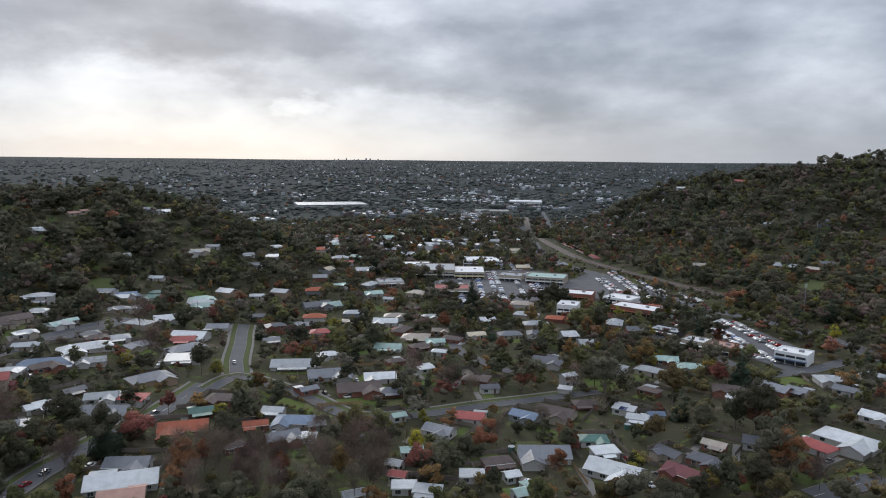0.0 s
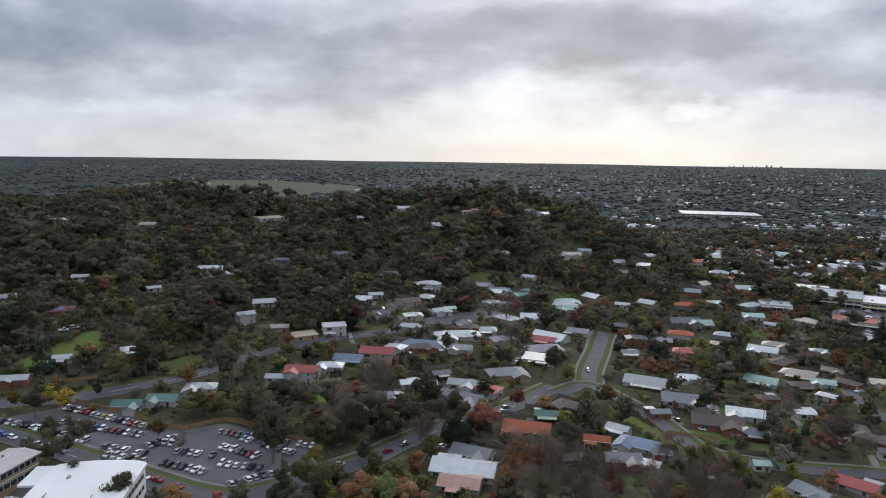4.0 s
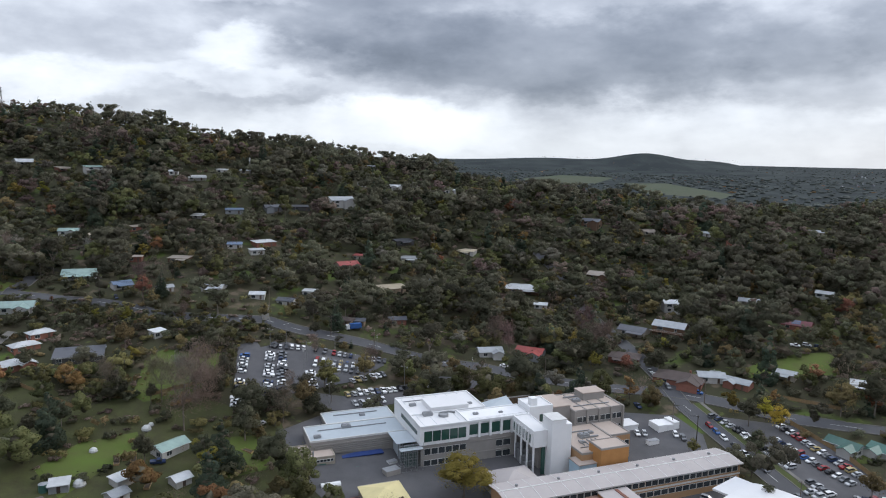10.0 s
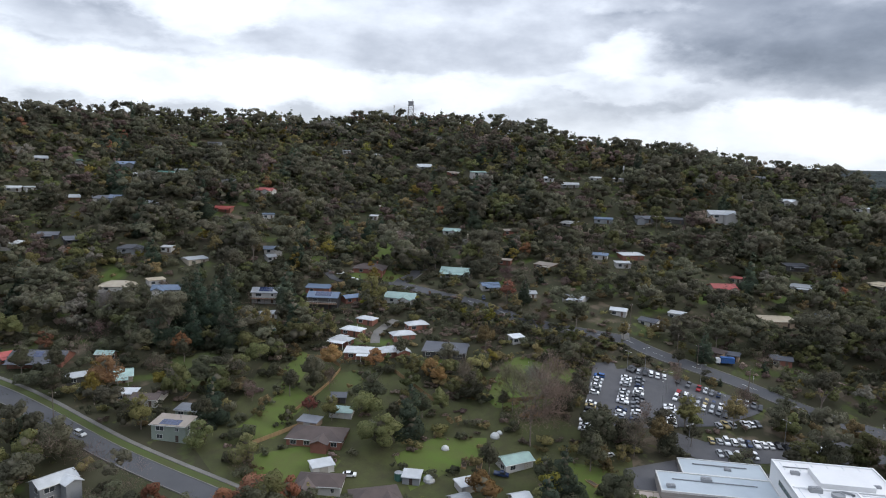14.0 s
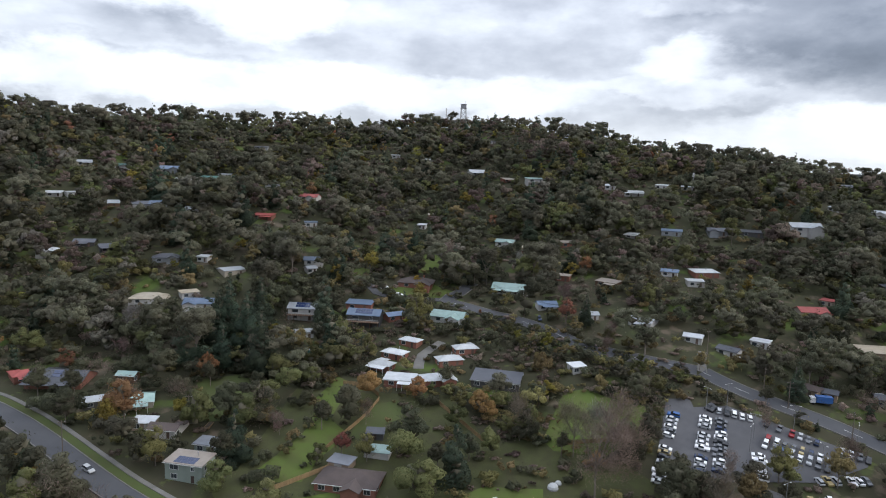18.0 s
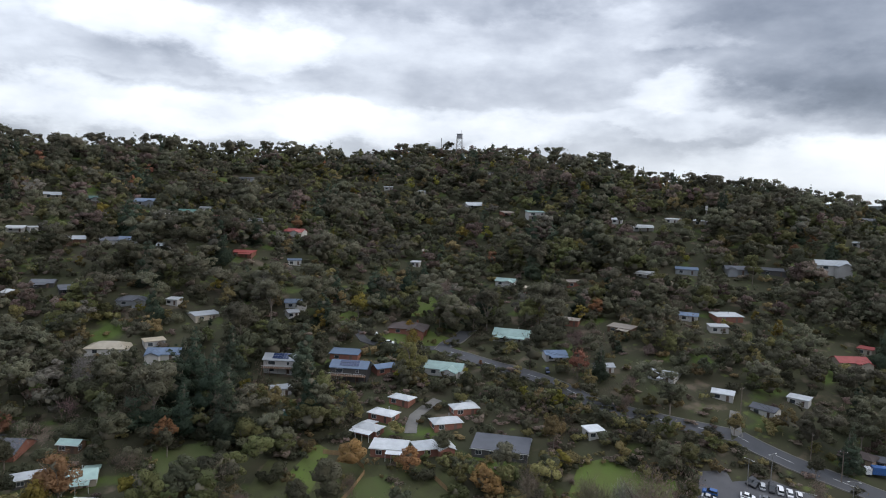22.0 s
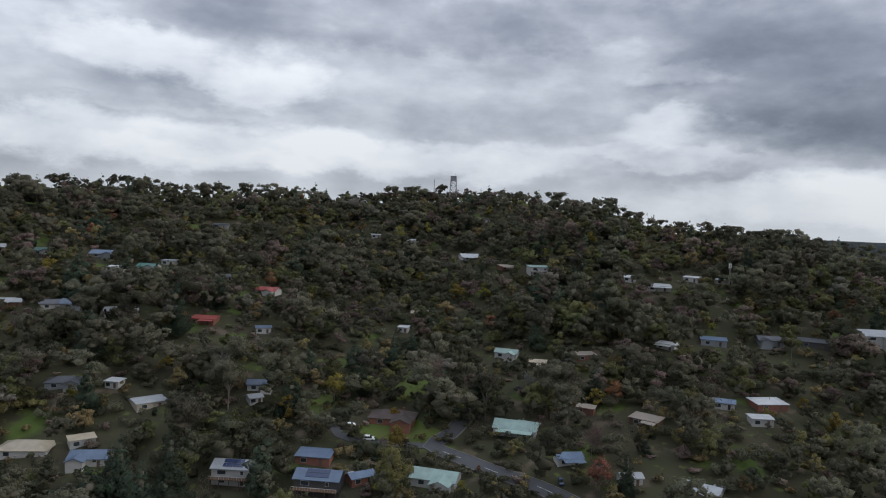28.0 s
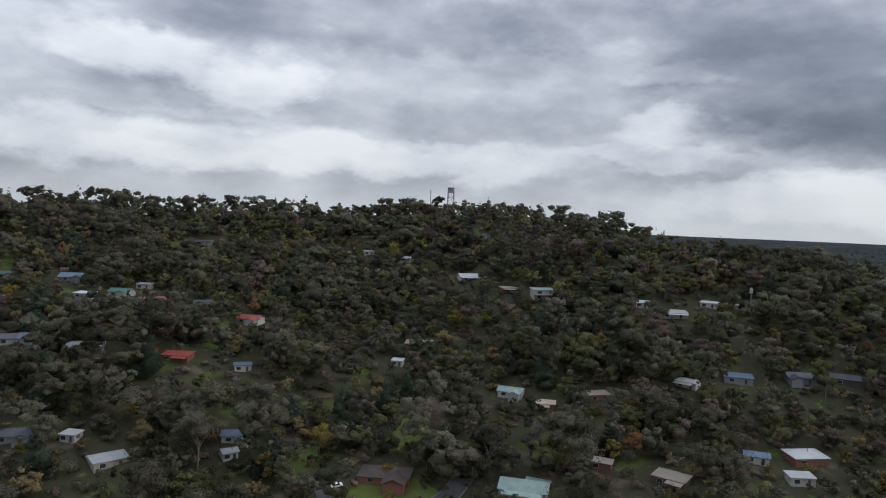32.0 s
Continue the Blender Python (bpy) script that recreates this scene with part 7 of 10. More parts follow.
patch("lawn", [(-164.6, 290.8), (-145.6, 309.6), (-137.8, 300.5), (-153.1, 282.1)], M_LAWN, 0.1, "green garden lawn", "lawn")
patch("lawn", [(-253.0, 459.0), (-246.1, 483.2), (-227.2, 494.1), (-222.3, 474.1), (-236.6, 448.7)], M_VERGE, 0.1, "green clearing on the wooded hill", "lawn")
patch("lawn", [(277.8, 560.9), (317.0, 601.8), (328.3, 586.4), (286.2, 524.8)], M_VERGE, 0.1, "green clearing on the wooded hill", "lawn")
patch("lawn", [(-269.1, 212.5), (-266.3, 234.8), (-254.1, 236.1), (-252.0, 210.6)], M_VERGE, 0.1, "green roadside grass", "lawn")
patch("lawn", [(-246.1, 170.6), (-240.4, 181.3), (-229.0, 188.3), (-229.0, 176.9)], M_LAWN, 0.1, "green lawn inside a fence", "lawn")
patch("far_field", [(-2710.2, 363.8), (-3013.0, 571.6), (-2872.0, 761.4), (-2460.9, 585.8), (-2447.3, 374.8)], M_FIELD, 0.4, "pale green pasture far across the plain", "field")
patch("far_field", [(-2529.7, 691.3), (-2556.1, 872.7), (-2067.3, 919.3), (-1913.5, 818.7), (-2078.3, 664.9)], M_FIELD, 0.4, "green and brown pasture far across the plain", "field")
patch("far_field", [(-1663.5, 714.9), (-1772.1, 907.3), (-1648.1, 961.9), (-1499.0, 861.8), (-1533.1, 716.0)], M_FIELD, 0.4, "pale brown pasture far across the plain", "field")
patch("far_field", [(-1966.6, 1326.0), (-2020.5, 1570.1), (-1893.8, 1845.8), (-1488.3, 1871.7), (-1334.3, 1762.7), (-1297.2, 1446.3), (-1459.1, 1343.2), (-1728.1, 1261.2)], M_FIELD, 0.4, "green pasture far across the plain", "field")
patch("far_field", [(-2364.6, 277.4), (-2447.3, 374.8), (-2183.4, 283.2)], M_FIELD, 0.4, "green pasture far across the plain", "field")
patch("far_field", [(-1599.0, 1377.4), (-1619.4, 1583.9), (-1407.2, 1640.1), (-1288.7, 1393.1), (-1383.2, 1295.6)], M_FIELD, 0.5, "green pasture far across the plain", "field")

# ---- parked cars ----
car_row(-281.3, -44.7, -244.9, -38.2, 90)
car_row(-286.3, -35.4, -256.8, -29.6, 90)
car_row(-288.1, -30.7, -260.7, -25.0, 90)
car_row(-293.7, -32.7, -295.9, -23.4, 90)
car_row(-296.6, -18.1, -296.3, -14.0, 90)
car_row(-296.1, -10.4, -297.0, 11.5, 90)
car_row(-288.0, -16.2, -288.0, 1.5, 90)
car_row(-283.8, -16.3, -283.5, 1.6, 90)
car_row(-276.4, -16.8, -265.0, -13.8, 90)
car_row(-293.7, -36.1, -293.3, -34.6, 90)
car_row(-275.0, 0.3, -284.3, 11.8, 90)
car_row(-263.7, -0.2, -274.8, 21.7, 90)
car_row(-277.3, 26.8, -281.4, 34.8, 90)
car_row(-257.2, 3.5, -262.6, 13.7, 90)
car_row(-253.5, 164.3, -214.1, 176.4, 90)
car_row(-243.6, 157.6, -215.2, 168.6, 90)
car_row(-249.8, 147.6, -225.1, 153.7, 90)
car_row(-215.7, 156.0, -201.6, 160.6, 90)
car_row(-261.7, 141.6, -251.4, 146.9, 90)
car_row(-195.6, 189.5, -160.7, 201.0, 90)
car_row(-184.4, 190.4, -162.8, 192.5, 90)
car_row(-185.4, 181.3, -167.9, 182.8, 90)
car_row(-175.1, 171.5, -162.7, 177.1, 90)
car_row(-161.3, 163.2, -156.8, 176.0, 90)
car_row(-205.7, 169.7, -198.3, 172.4, 90)
car_row(-206.0, 165.6, -204.4, 175.7, 90)
car_row(-209.9, 152.6, -197.0, 157.1, 90)
car_row(-190.8, 160.3, -175.3, 163.9, 90)
car_row(-194.5, 168.9, -182.5, 174.1, 90)
car(-254.3, 137.6, 10, "red", where="parked along the hospital street")
car(-249.7, 138.4, 10, "blue", where="parked along the hospital street")
car(-245.0, 139.4, 10, "white", where="parked along the hospital street")
car(-239.4, 141.1, 10, "grey", where="parked along the hospital street")
car(-234.0, 142.4, 9, "white", where="parked along the hospital street")
car(-229.3, 143.7, 7, "white", where="parked along the hospital street")
car(-223.8, 144.4, 9, "grey", where="parked along the hospital street")
car(-206.6, 147.3, 7, "grey", where="parked along the hospital street")
car(-201.2, 148.2, 5, "grey", where="parked along the hospital street")
car(-186.7, 150.2, 6, "white", where="parked along the hospital street")
car(-182.0, 151.3, 4, "red", where="parked along the hospital street")
car(-173.2, 152.5, 2, "red", where="parked along the hospital street")
car(-175.4, 142.7, 4, "black", where="parked along the hospital street")
car(-303.0, 129.6, 3, "silver", where="standing beside the street")
car(-298.3, 130.3, 3, "white", where="standing beside the street")
car(-292.3, 131.1, 3, "grey", where="standing beside the street")
car(-286.8, 132.4, 3, "grey", where="standing beside the street")
car(-281.4, 142.9, 60, "blue", where="standing beside the street")
car(-313.8, 107.6, 62, "white", where="standing beside the street")
car(-142.7, 188.8, 49, "grey", where="standing beside the street")
car(-145.7, 191.9, 57, "white", where="standing beside the street")
car(-142.9, 195.4, 57, "silver", where="standing beside the street")
car(-135.2, 224.3, 81, "grey", where="standing beside the street")
car(-122.9, 230.8, 81, "white", where="standing beside the street")
car(-127.9, 254.9, 54, "silver", where="standing beside the street")
car(-110.8, 355.4, -66, "silver", where="standing beside the street")
car(-328.1, 207.0, 64, "white", where="standing beside the street")
car(-328.5, 212.8, 65, "silver", where="standing beside the street")
car(-326.6, 217.1, 65, "navy", where="standing beside the street")
car(-306.6, 64.8, 68, "white", where="standing beside the street")
car(-270.4, 115.0, 12, "navy", where="standing beside the street")
car(-248.4, 108.6, -1, "white", where="standing beside the street")
car(-248.0, 111.2, -1, "silver", where="standing beside the street")
car(-247.5, 122.5, -4, "white", where="standing beside the street")
car(-245.2, 124.5, -4, "grey", where="standing beside the street")
car(-201.4, 110.2, 36, "white", where="standing beside the street")
car(-204.8, 118.0, 56, "silver", where="standing beside the street")
car(-199.5, 110.2, 59, "grey", where="standing beside the street")
car(-127.4, 253.9, 71, "white", where="parked by a suburban kerb")
car(-122.8, 229.9, 70, "white", where="parked by a suburban kerb")
car(-134.9, 222.9, 72, "grey", where="parked by a suburban kerb")
car(-136.1, 214.3, 71, "red", where="parked by a suburban kerb")
car(69.5, 222.4, -64, "white", where="parked by a suburban kerb")
car(-44.9, 308.3, -12, "white", where="parked by a suburban kerb")
car(-120.6, 276.2, 70, "grey", where="parked by a suburban kerb")
car(-121.4, 281.1, 70, "grey", where="parked by a suburban kerb")
car(-150.2, -169.1, 90, "silver", where="standing outdoors")
car(-206.5, -50.9, 107, "navy", where="standing outdoors")
car(-235.1, -26.6, 144, "white", where="standing outdoors")
car(-180.7, -88.0, 122, "white", where="standing outdoors")
car(-314.6, -195.8, 149, "white", where="standing in a hillside driveway")
car(-311.6, -184.4, 126, "white", where="standing in a hillside driveway")
car(-321.9, -114.9, 34, "navy", where="standing in a hillside driveway")
car(-323.5, -98.0, 104, "black", where="standing in a hillside driveway")

for x_, y_, turn_ in YARD_CARS:
    car(x_, y_, turn_, where="parked on a driveway")

# ---- single trees ----
near_tree("yellow", -10.6, 249.5, 10.6, 0)
near_tree("pine", 19.8, 502.7, 24.2, 1)
near_tree("red", 41.2, 461.5, 18.5, 2)
near_tree("orange", 57.5, 453.6, 16.0, 3)
near_tree("orange", -0.0, 433.5, 16.3, 4)
near_tree("red", 37.2, 314.5, 16.3, 5)
near_tree("plum", -154.0, 354.9, 17.9, 6)
near_tree("orange", -55.3, 225.4, 11.5, 7)
near_tree("red", -81.6, 365.9, 12.7, 8)
near_tree("olive", -60.4, 387.4, 16.5, 9)
near_tree("orange", 31.8, 376.2, 12.8, 10)
near_tree("plum", -16.4, 335.9, 17.2, 11)
near_tree("brown", 12.5, 301.5, 14.3, 12)
near_tree("red", -115.3, 280.6, 11.8, 13)
near_tree("orange", 118.3, 227.4, 19.2, 14)
near_tree("yellow", 228.7, 400.3, 12.3, 15)
near_tree("dark", 142.1, 404.1, 16.1, 16)
near_tree("pine", 154.0, 412.0, 16.5, 17)
near_tree("orange", 107.0, 360.6, 15.9, 18)
near_tree("red", 129.2, 318.4, 14.6, 19)
near_tree("dark", 70.7, 319.4, 16.8, 20)
near_tree("dark", -86.1, 282.1, 14.0, 21)
near_tree("dark", -120.2, 332.1, 18.0, 22)
near_tree("dark", 87.8, 345.7, 18.1, 23)
near_tree("dark", 3.7, 320.4, 17.9, 24)
near_tree("olive", 100.7, 296.2, 21.5, 25)
near_tree("gum", 71.0, 296.9, 25.0, 26)
near_tree("pine", 139.7, 318.2, 19.2, 27)
near_tree("dark", 123.8, 264.0, 25.2, 28)
near_tree("dark", 45.8, 250.8, 11.3, 29)
near_tree("brown", 20.6, 256.3, 13.6, 30)
near_tree("brown", -28.1, 227.1, 24.7, 31)
near_tree("brown", -86.8, 222.9, 19.2, 32)
near_tree("brown", -75.7, 223.8, 21.1, 33)
near_tree("brown", -64.4, 224.7, 19.9, 34)
near_tree("brown", -43.5, 226.2, 16.6, 35)
near_tree("olive", -35.1, 266.2, 15.3, 36)
near_tree("plum", -129.7, 228.0, 13.8, 37)
near_tree("dark", -148.5, 240.1, 14.7, 38)
near_tree("dark", -142.7, 256.2, 15.2, 39)
near_tree("orange", -74.1, 366.9, 12.7, 40)
near_tree("olive", -79.7, 309.4, 6.8, 41)
near_tree("plum", 1.0, 312.6, 16.1, 42)
near_tree("olive", 81.0, 254.7, 14.0, 43)
near_tree("dark", 101.8, 264.7, 14.8, 44)
near_tree("dark", 117.4, 270.0, 17.8, 45)
near_tree("brown", 123.4, 216.9, 13.2, 46)
near_tree("brown", 61.3, 311.7, 16.3, 47)
near_tree("brown", 40.2, 272.4, 12.0, 48)
near_tree("dark", -0.9, 228.0, 9.2, 49)
near_tree("olive", 12.3, 220.0, 8.0, 50)
near_tree("dark", 92.5, 218.1, 14.8, 51)
near_tree("dark", 102.6, 215.8, 14.9, 52)
near_tree("olive", 29.1, 483.6, 16.1, 53)
near_tree("dark", -41.8, 394.8, 18.4, 54)
near_tree("dark", -22.6, 312.4, 8.1, 55)
near_tree("brown", -48.5, 265.6, 13.0, 56)
near_tree("dark", 234.5, 384.7, 13.1, 57)
near_tree("red", -57.7, 650.2, 16.1, 58)
near_tree("dark", 155.5, 479.0, 16.7, 59)
near_tree("dark", 97.5, 430.2, 20.3, 60)
near_tree("dark", 81.0, 509.0, 21.4, 61)
near_tree("dark", 59.9, 416.5, 14.1, 62)
near_tree("lime", -201.7, 42.6, 15.0, 0, 1.75, True)
near_tree("yellow", -258.9, 160.7, 10.4, 0)
near_tree("dark", -254.1, 152.4, 12.1, 1)
near_tree("plum", -322.6, 67.6, 17.0, 2)
near_tree("plum", -328.9, 114.5, 15.7, 3)
near_tree("brown", -326.1, 108.7, 17.0, 4)
near_tree("red", -303.7, 118.5, 9.4, 5)
near_tree("olive", -234.4, 124.2, 6.6, 6)
near_tree("gum", -303.6, 31.5, 19.3, 7)
near_tree("brown", -225.5, -49.3, 27.2, 8)
near_tree("brown", -241.0, -63.0, 20.0, 9)
near_tree("dark", -367.8, 77.1, 18.6, 10)
near_tree("olive", -274.1, 119.1, 6.2, 11)
near_tree("dark", -220.0, 138.3, 8.6, 12)
near_tree("dark", -301.2, 132.7, 12.1, 13)
near_tree("dark", -236.0, 147.8, 9.2, 14)
near_tree("brown", -238.9, -19.9, 14.9, 15)
near_tree("olive", -247.2, -13.9, 13.1, 16)
near_tree("olive", -276.5, 4.8, 13.1, 17)
near_tree("gum", -289.8, 19.8, 12.4, 18)
near_tree("dark", -256.6, -5.6, 9.0, 19)
near_tree("dark", -224.0, -28.9, 14.3, 20)
near_tree("dark", -207.8, -37.3, 11.7, 21)
near_tree("dark", -204.1, -54.1, 11.8, 22)
near_tree("dark", -227.6, 220.7, 22.9, 23)
near_tree("orange", -225.6, 200.0, 7.3, 24)
near_tree("olive", -263.9, 194.2, 11.9, 25)
near_tree("dark", -358.5, 163.9, 19.1, 26)
near_tree("red", -171.1, -186.0, 16.8, 0)
near_tree("red", -199.9, -119.5, 8.3, 1)
near_tree("red", -323.6, -103.3, 12.1, 2)
near_tree("plum", -305.6, -77.8, 8.9, 3)
near_tree("yellow", -138.1, -176.1, 7.2, 4)
near_tree("lime", -324.2, -212.0, 12.9, 5)
near_tree("olive", -288.1, -156.1, 17.9, 6)
near_tree("lime", -164.6, -183.9, 12.6, 7)
near_tree("brown", -243.6, -52.0, 24.6, 8)
near_tree("dark", -214.4, -105.0, 16.5, 9)
near_tree("dark", -170.4, -213.8, 12.9, 10)
near_tree("brown", -359.8, -188.6, 16.4, 11)
near_tree("pine", -227.8, -193.9, 24.8, 12)
near_tree("pine", -236.6, -221.6, 17.2, 13)
near_tree("gum", -356.2, -128.1, 19.0, 14)
near_tree("red", -389.8, -319.2, 11.4, 15)
near_tree("pine", -219.5, -176.6, 25.4, 16)
near_tree("gum", -210.6, -202.6, 24.5, 17)
near_tree("olive", -163.0, -157.6, 13.3, 18)
near_tree("dark", -175.3, -142.2, 12.1, 19)
near_tree("olive", -285.0, -255.5, 12.9, 20)
near_tree("brown", -160.5, -200.0, 10.1, 21)
near_tree("olive", -275.0, -90.9, 12.3, 22)
near_tree("gum", -251.0, -95.5, 13.4, 23)
near_tree("brown", -239.1, -80.7, 16.2, 24)
near_tree("dark", -239.6, -66.0, 8.8, 25)
near_tree("dark", -253.3, -117.2, 10.1, 26)
near_tree("plum", -217.7, -125.3, 9.2, 27)
near_tree("dark", -207.0, -134.3, 11.0, 28)
near_tree("olive", -240.1, -178.1, 12.2, 29)
near_tree("gum", -314.8, -65.6, 15.8, 30)
near_tree("pine", -323.6, -94.5, 14.3, 31)
near_tree("olive", -315.9, -45.0, 8.9, 32)
near_tree("gum", -333.1, -9.8, 14.0, 33)
near_tree("olive", -347.3, 5.3, 12.2, 34)
near_tree("brown", -293.1, -18.1, 9.2, 35)
near_tree("olive", -267.3, -9.3, 13.1, 36)
near_tree("brown", -286.5, 6.8, 12.0, 37)
near_tree("brown", -260.7, -21.6, 9.1, 38)
near_tree("dark", -220.7, -87.4, 10.3, 39)
near_tree("dark", -210.7, -92.3, 10.0, 40)
near_tree("plum", -196.5, -142.8, 8.2, 41)
near_tree("olive", -202.2, -112.0, 10.2, 42)
near_tree("dark", -203.3, -185.0, 10.4, 43)
near_tree("dark", -164.5, -225.4, 13.3, 44)
near_tree("plum", -328.7, 62.2, 17.0, 0)
near_tree("plum", -346.5, 108.2, 18.2, 1)
near_tree("yellow", -250.7, 162.2, 11.3, 2)
near_tree("dark", -233.4, 145.5, 10.5, 3)
near_tree("olive", -205.0, 169.2, 11.2, 4)
near_tree("brown", -193.7, 169.1, 8.7, 5)
near_tree("dark", -162.9, 183.6, 24.9, 6)
near_tree("olive", -213.8, 195.0, 12.1, 7)
near_tree("lime", -148.6, 190.0, 9.2, 8)
near_tree("dark", -136.7, 200.9, 12.2, 9)
near_tree("brown", -161.2, 239.9, 26.2, 10)
near_tree("brown", -159.4, 214.7, 22.2, 11)
near_tree("plum", -127.7, 222.9, 14.9, 12)
near_tree("dark", -145.4, 254.9, 19.2, 13)
near_tree("dark", -119.0, 244.0, 8.9, 14)
near_tree("gum", -192.2, 130.8, 12.1, 15)
near_tree("gum", -169.5, 130.4, 15.0, 16)
near_tree("orange", -241.8, 273.0, 10.4, 17)
near_tree("orange", -217.8, 278.7, 7.2, 18)
near_tree("red", -236.7, 322.2, 14.5, 19)
near_tree("red", -297.9, 271.0, 14.7, 20)
near_tree("plum", -152.9, 353.7, 15.4, 21)
near_tree("brown", -175.2, 390.6, 23.9, 22)
near_tree("dark", -177.2, 323.5, 13.3, 23)
near_tree("dark", -187.8, 197.4, 20.5, 24)
near_tree("dark", -262.1, 204.5, 19.2, 25)
near_tree("olive", -261.4, 191.5, 16.1, 26)
near_tree("orange", -238.9, 209.2, 11.8, 27)
near_tree("dark", -302.1, 129.5, 9.6, 28)
near_tree("gum", -323.4, 159.9, 17.9, 29)
near_tree("plum", -315.3, 190.3, 7.6, 30)

for kind_, x_, y_, h_ in (("dead", -362.6, -191.1, 15), ("dead", -372.0, -150.0, 13), ("dead", -249.1, -57.5, 17), ("dead", -211.0, -243.0, 16), ("dead", -300.0, -250.0, 15), ("gum", -364.3, -132.4, 21), ("gum", -362.5, -139.5, 23), ("gum", -349.0, -158.0, 20), ("gum", -262.0, -222.0, 23), ("gum", -290.0, -235.0, 22),
                      ("pine", -363.8, -213.5, 17), ("pine", -378.9, -214.1, 14), ("pine", -419.3, -170.8, 20), ("pine", -535.3, -98.7, 24), ("pine", -317.3, -12.3, 15), ("pine", -244.0, -204.0, 23), ("pine", -231.0, -208.0, 26), ("pine", -213.0, -190.0, 20), ("lime", -307.2, -169.4, 13), ("lime", -522.2, -329.8, 15),
                      ("yellow", -328.4, -186.2, 6), ("plum", -340.2, -111.9, 12), ("plum", -314.7, -80.6, 10), ("dark", -307.5, -20.1, 9), ("orange", -383.0, -119.2, 11), ("yellow", -139.0, -189.0, 6)):
    near_tree(kind_, x_, y_, h_, int(abs(x_)))
# a stand of bare trees behind the near houses
stand_rng = random.Random(23)
STAND = np.array([(-98, 204), (-98, 240), (-20, 244), (-14, 208)], float)
for i_ in range(20):
    near_tree(stand_rng.choice(["brown", "brown", "brown", "plum", "orange", "olive"]), stand_rng.uniform(-94, -20), stand_rng.uniform(207, 238), stand_rng.uniform(12, 19), i_)
# open grassy gardens below the slope
GARDENS = np.array([(-221, -160), (-240, -128), (-250, -112), (-232, -88), (-252, -62), (-238, -20), (-205, -8), (-188, -22), (-165, -65), (-150, -100), (-165, -135), (-180, -140)], float)
patch("garden_grass", [tuple(p) for p in GARDENS], mat("rough_grass", (0.074, 0.084, 0.032), (0.050, 0.046, 0.028), scale=0.22, fine=1.2, rough=0.95, spec=0.1, bump=0.6), 0.05, "rough winter grass of the open gardens", "grass")
NO_TREES.pop()

# ---- small things ----
lamp_post(-277.4, -19.6, 9)
lamp_post(-284.5, -19.9, 9)
lamp_post(-298.7, -10.2, 9)
lamp_post(-301.5, 7.9, 9)
lamp_post(-290.3, -36.3, 9)
lamp_post(-281.0, 0.1, 9)
lamp_post(-280.2, -4.8, 9)
lamp_post(-297.5, -31.1, 9)
lamp_post(-276.0, 21.2, 9)
lamp_post(-253.6, -5.8, 9)
lamp_post(-291.9, 49.5, 9)
power_pole(-278.3, 113.7, 10)
power_pole(-272.9, 142.6, 10)
power_pole(-199.1, 143.5, 10)
power_pole(-138.3, 185.2, 10)
power_pole(-254.7, 123.7, 10)
power_pole(-243.3, 128.7, 10)
power_pole(-296.8, 81.7, 10)
power_pole(-201.8, 309.2, 10)
power_pole(-242.1, 223.2, 10)
power_pole(-199.6, 391.8, 10)
power_pole(-183.3, -169.4, 10)
power_pole(-151.0, -184.3, 10)
power_pole(-153.4, -99.5, 10)
power_pole(-322.2, -122.5, 10)
power_pole(-459.8, -66.2, 10)
power_pole(-400.7, -307.8, 10)
power_pole(-336.1, -157.4, 10)
power_pole(129.8, 212.9, 10)
power_pole(213.3, 475.7, 10)
power_pole(227.5, 448.6, 10)
power_pole(182.8, 477.9, 10)
power_pole(-23.2, 320.3, 10)
power_pole(-168.4, 395.0, 10)
power_pole(-162.5, 447.9, 10)
power_pole(-80.0, 423.2, 10)
power_pole(106.3, 415.5, 10)
timber_fence([(-255.8, 169.1), (-232.9, 176.6), (-209.6, 181.0), (-201.8, 197.4), (-182.0, 201.0), (-162.8, 203.2)], 2.0)
power_line([(-329.7, -46.0), (-316.0, -22.7), (-312.1, -13.9), (-306.5, 6.2)])
power_line([(-322.1, -122.8), (-336.1, -157.4), (-337.3, -175.8)])
power_line([(-322.1, -122.8), (-320.9, -102.0)])
power_line([(129.8, 212.9), (148.2, 224.2)])
power_line([(-243.3, 128.7), (-254.7, 123.7), (-278.3, 113.7), (-296.8, 81.7)])
power_line([(-138.3, 185.2), (-131.5, 216.9)])
timber_fence([(-188.0, 295.0), (-182.5, 321.6)], 1.6)
timber_fence([(-130.9, 263.4), (-121.8, 273.5)], 1.6)
timber_fence([(-56.5, 296.5), (-37.0, 300.9)], 1.6)
timber_fence([(-15.1, 272.6), (-15.6, 215.3)], 1.6)
timber_fence([(48.9, 223.6), (46.2, 241.1)], 1.6)
timber_fence([(71.1, 249.9), (79.8, 231.0)], 1.6)
timber_fence([(85.8, 271.0), (105.7, 296.1)], 1.6)
timber_fence([(21.8, 272.7), (7.4, 251.2)], 1.6)
timber_fence([(57.4, 319.7), (51.6, 356.1)], 1.6)
timber_fence([(147.4, 295.0), (122.4, 282.2)], 1.6)
timber_fence([(-55.7, 357.0), (-29.3, 363.2)], 1.6)
timber_fence([(-82.3, 309.1), (-85.9, 333.9)], 1.6)
timber_fence([(-196.1, 258.8), (-181.8, 281.0)], 1.6)
timber_fence([(-149.8, 277.0), (-139.3, 303.3)], 1.6)
timber_fence([(-266.7, 194.8), (-276.1, 175.9)], 1.6)
timber_fence([(-173.6, -123.6), (-200.4, -115.9)], 1.6)
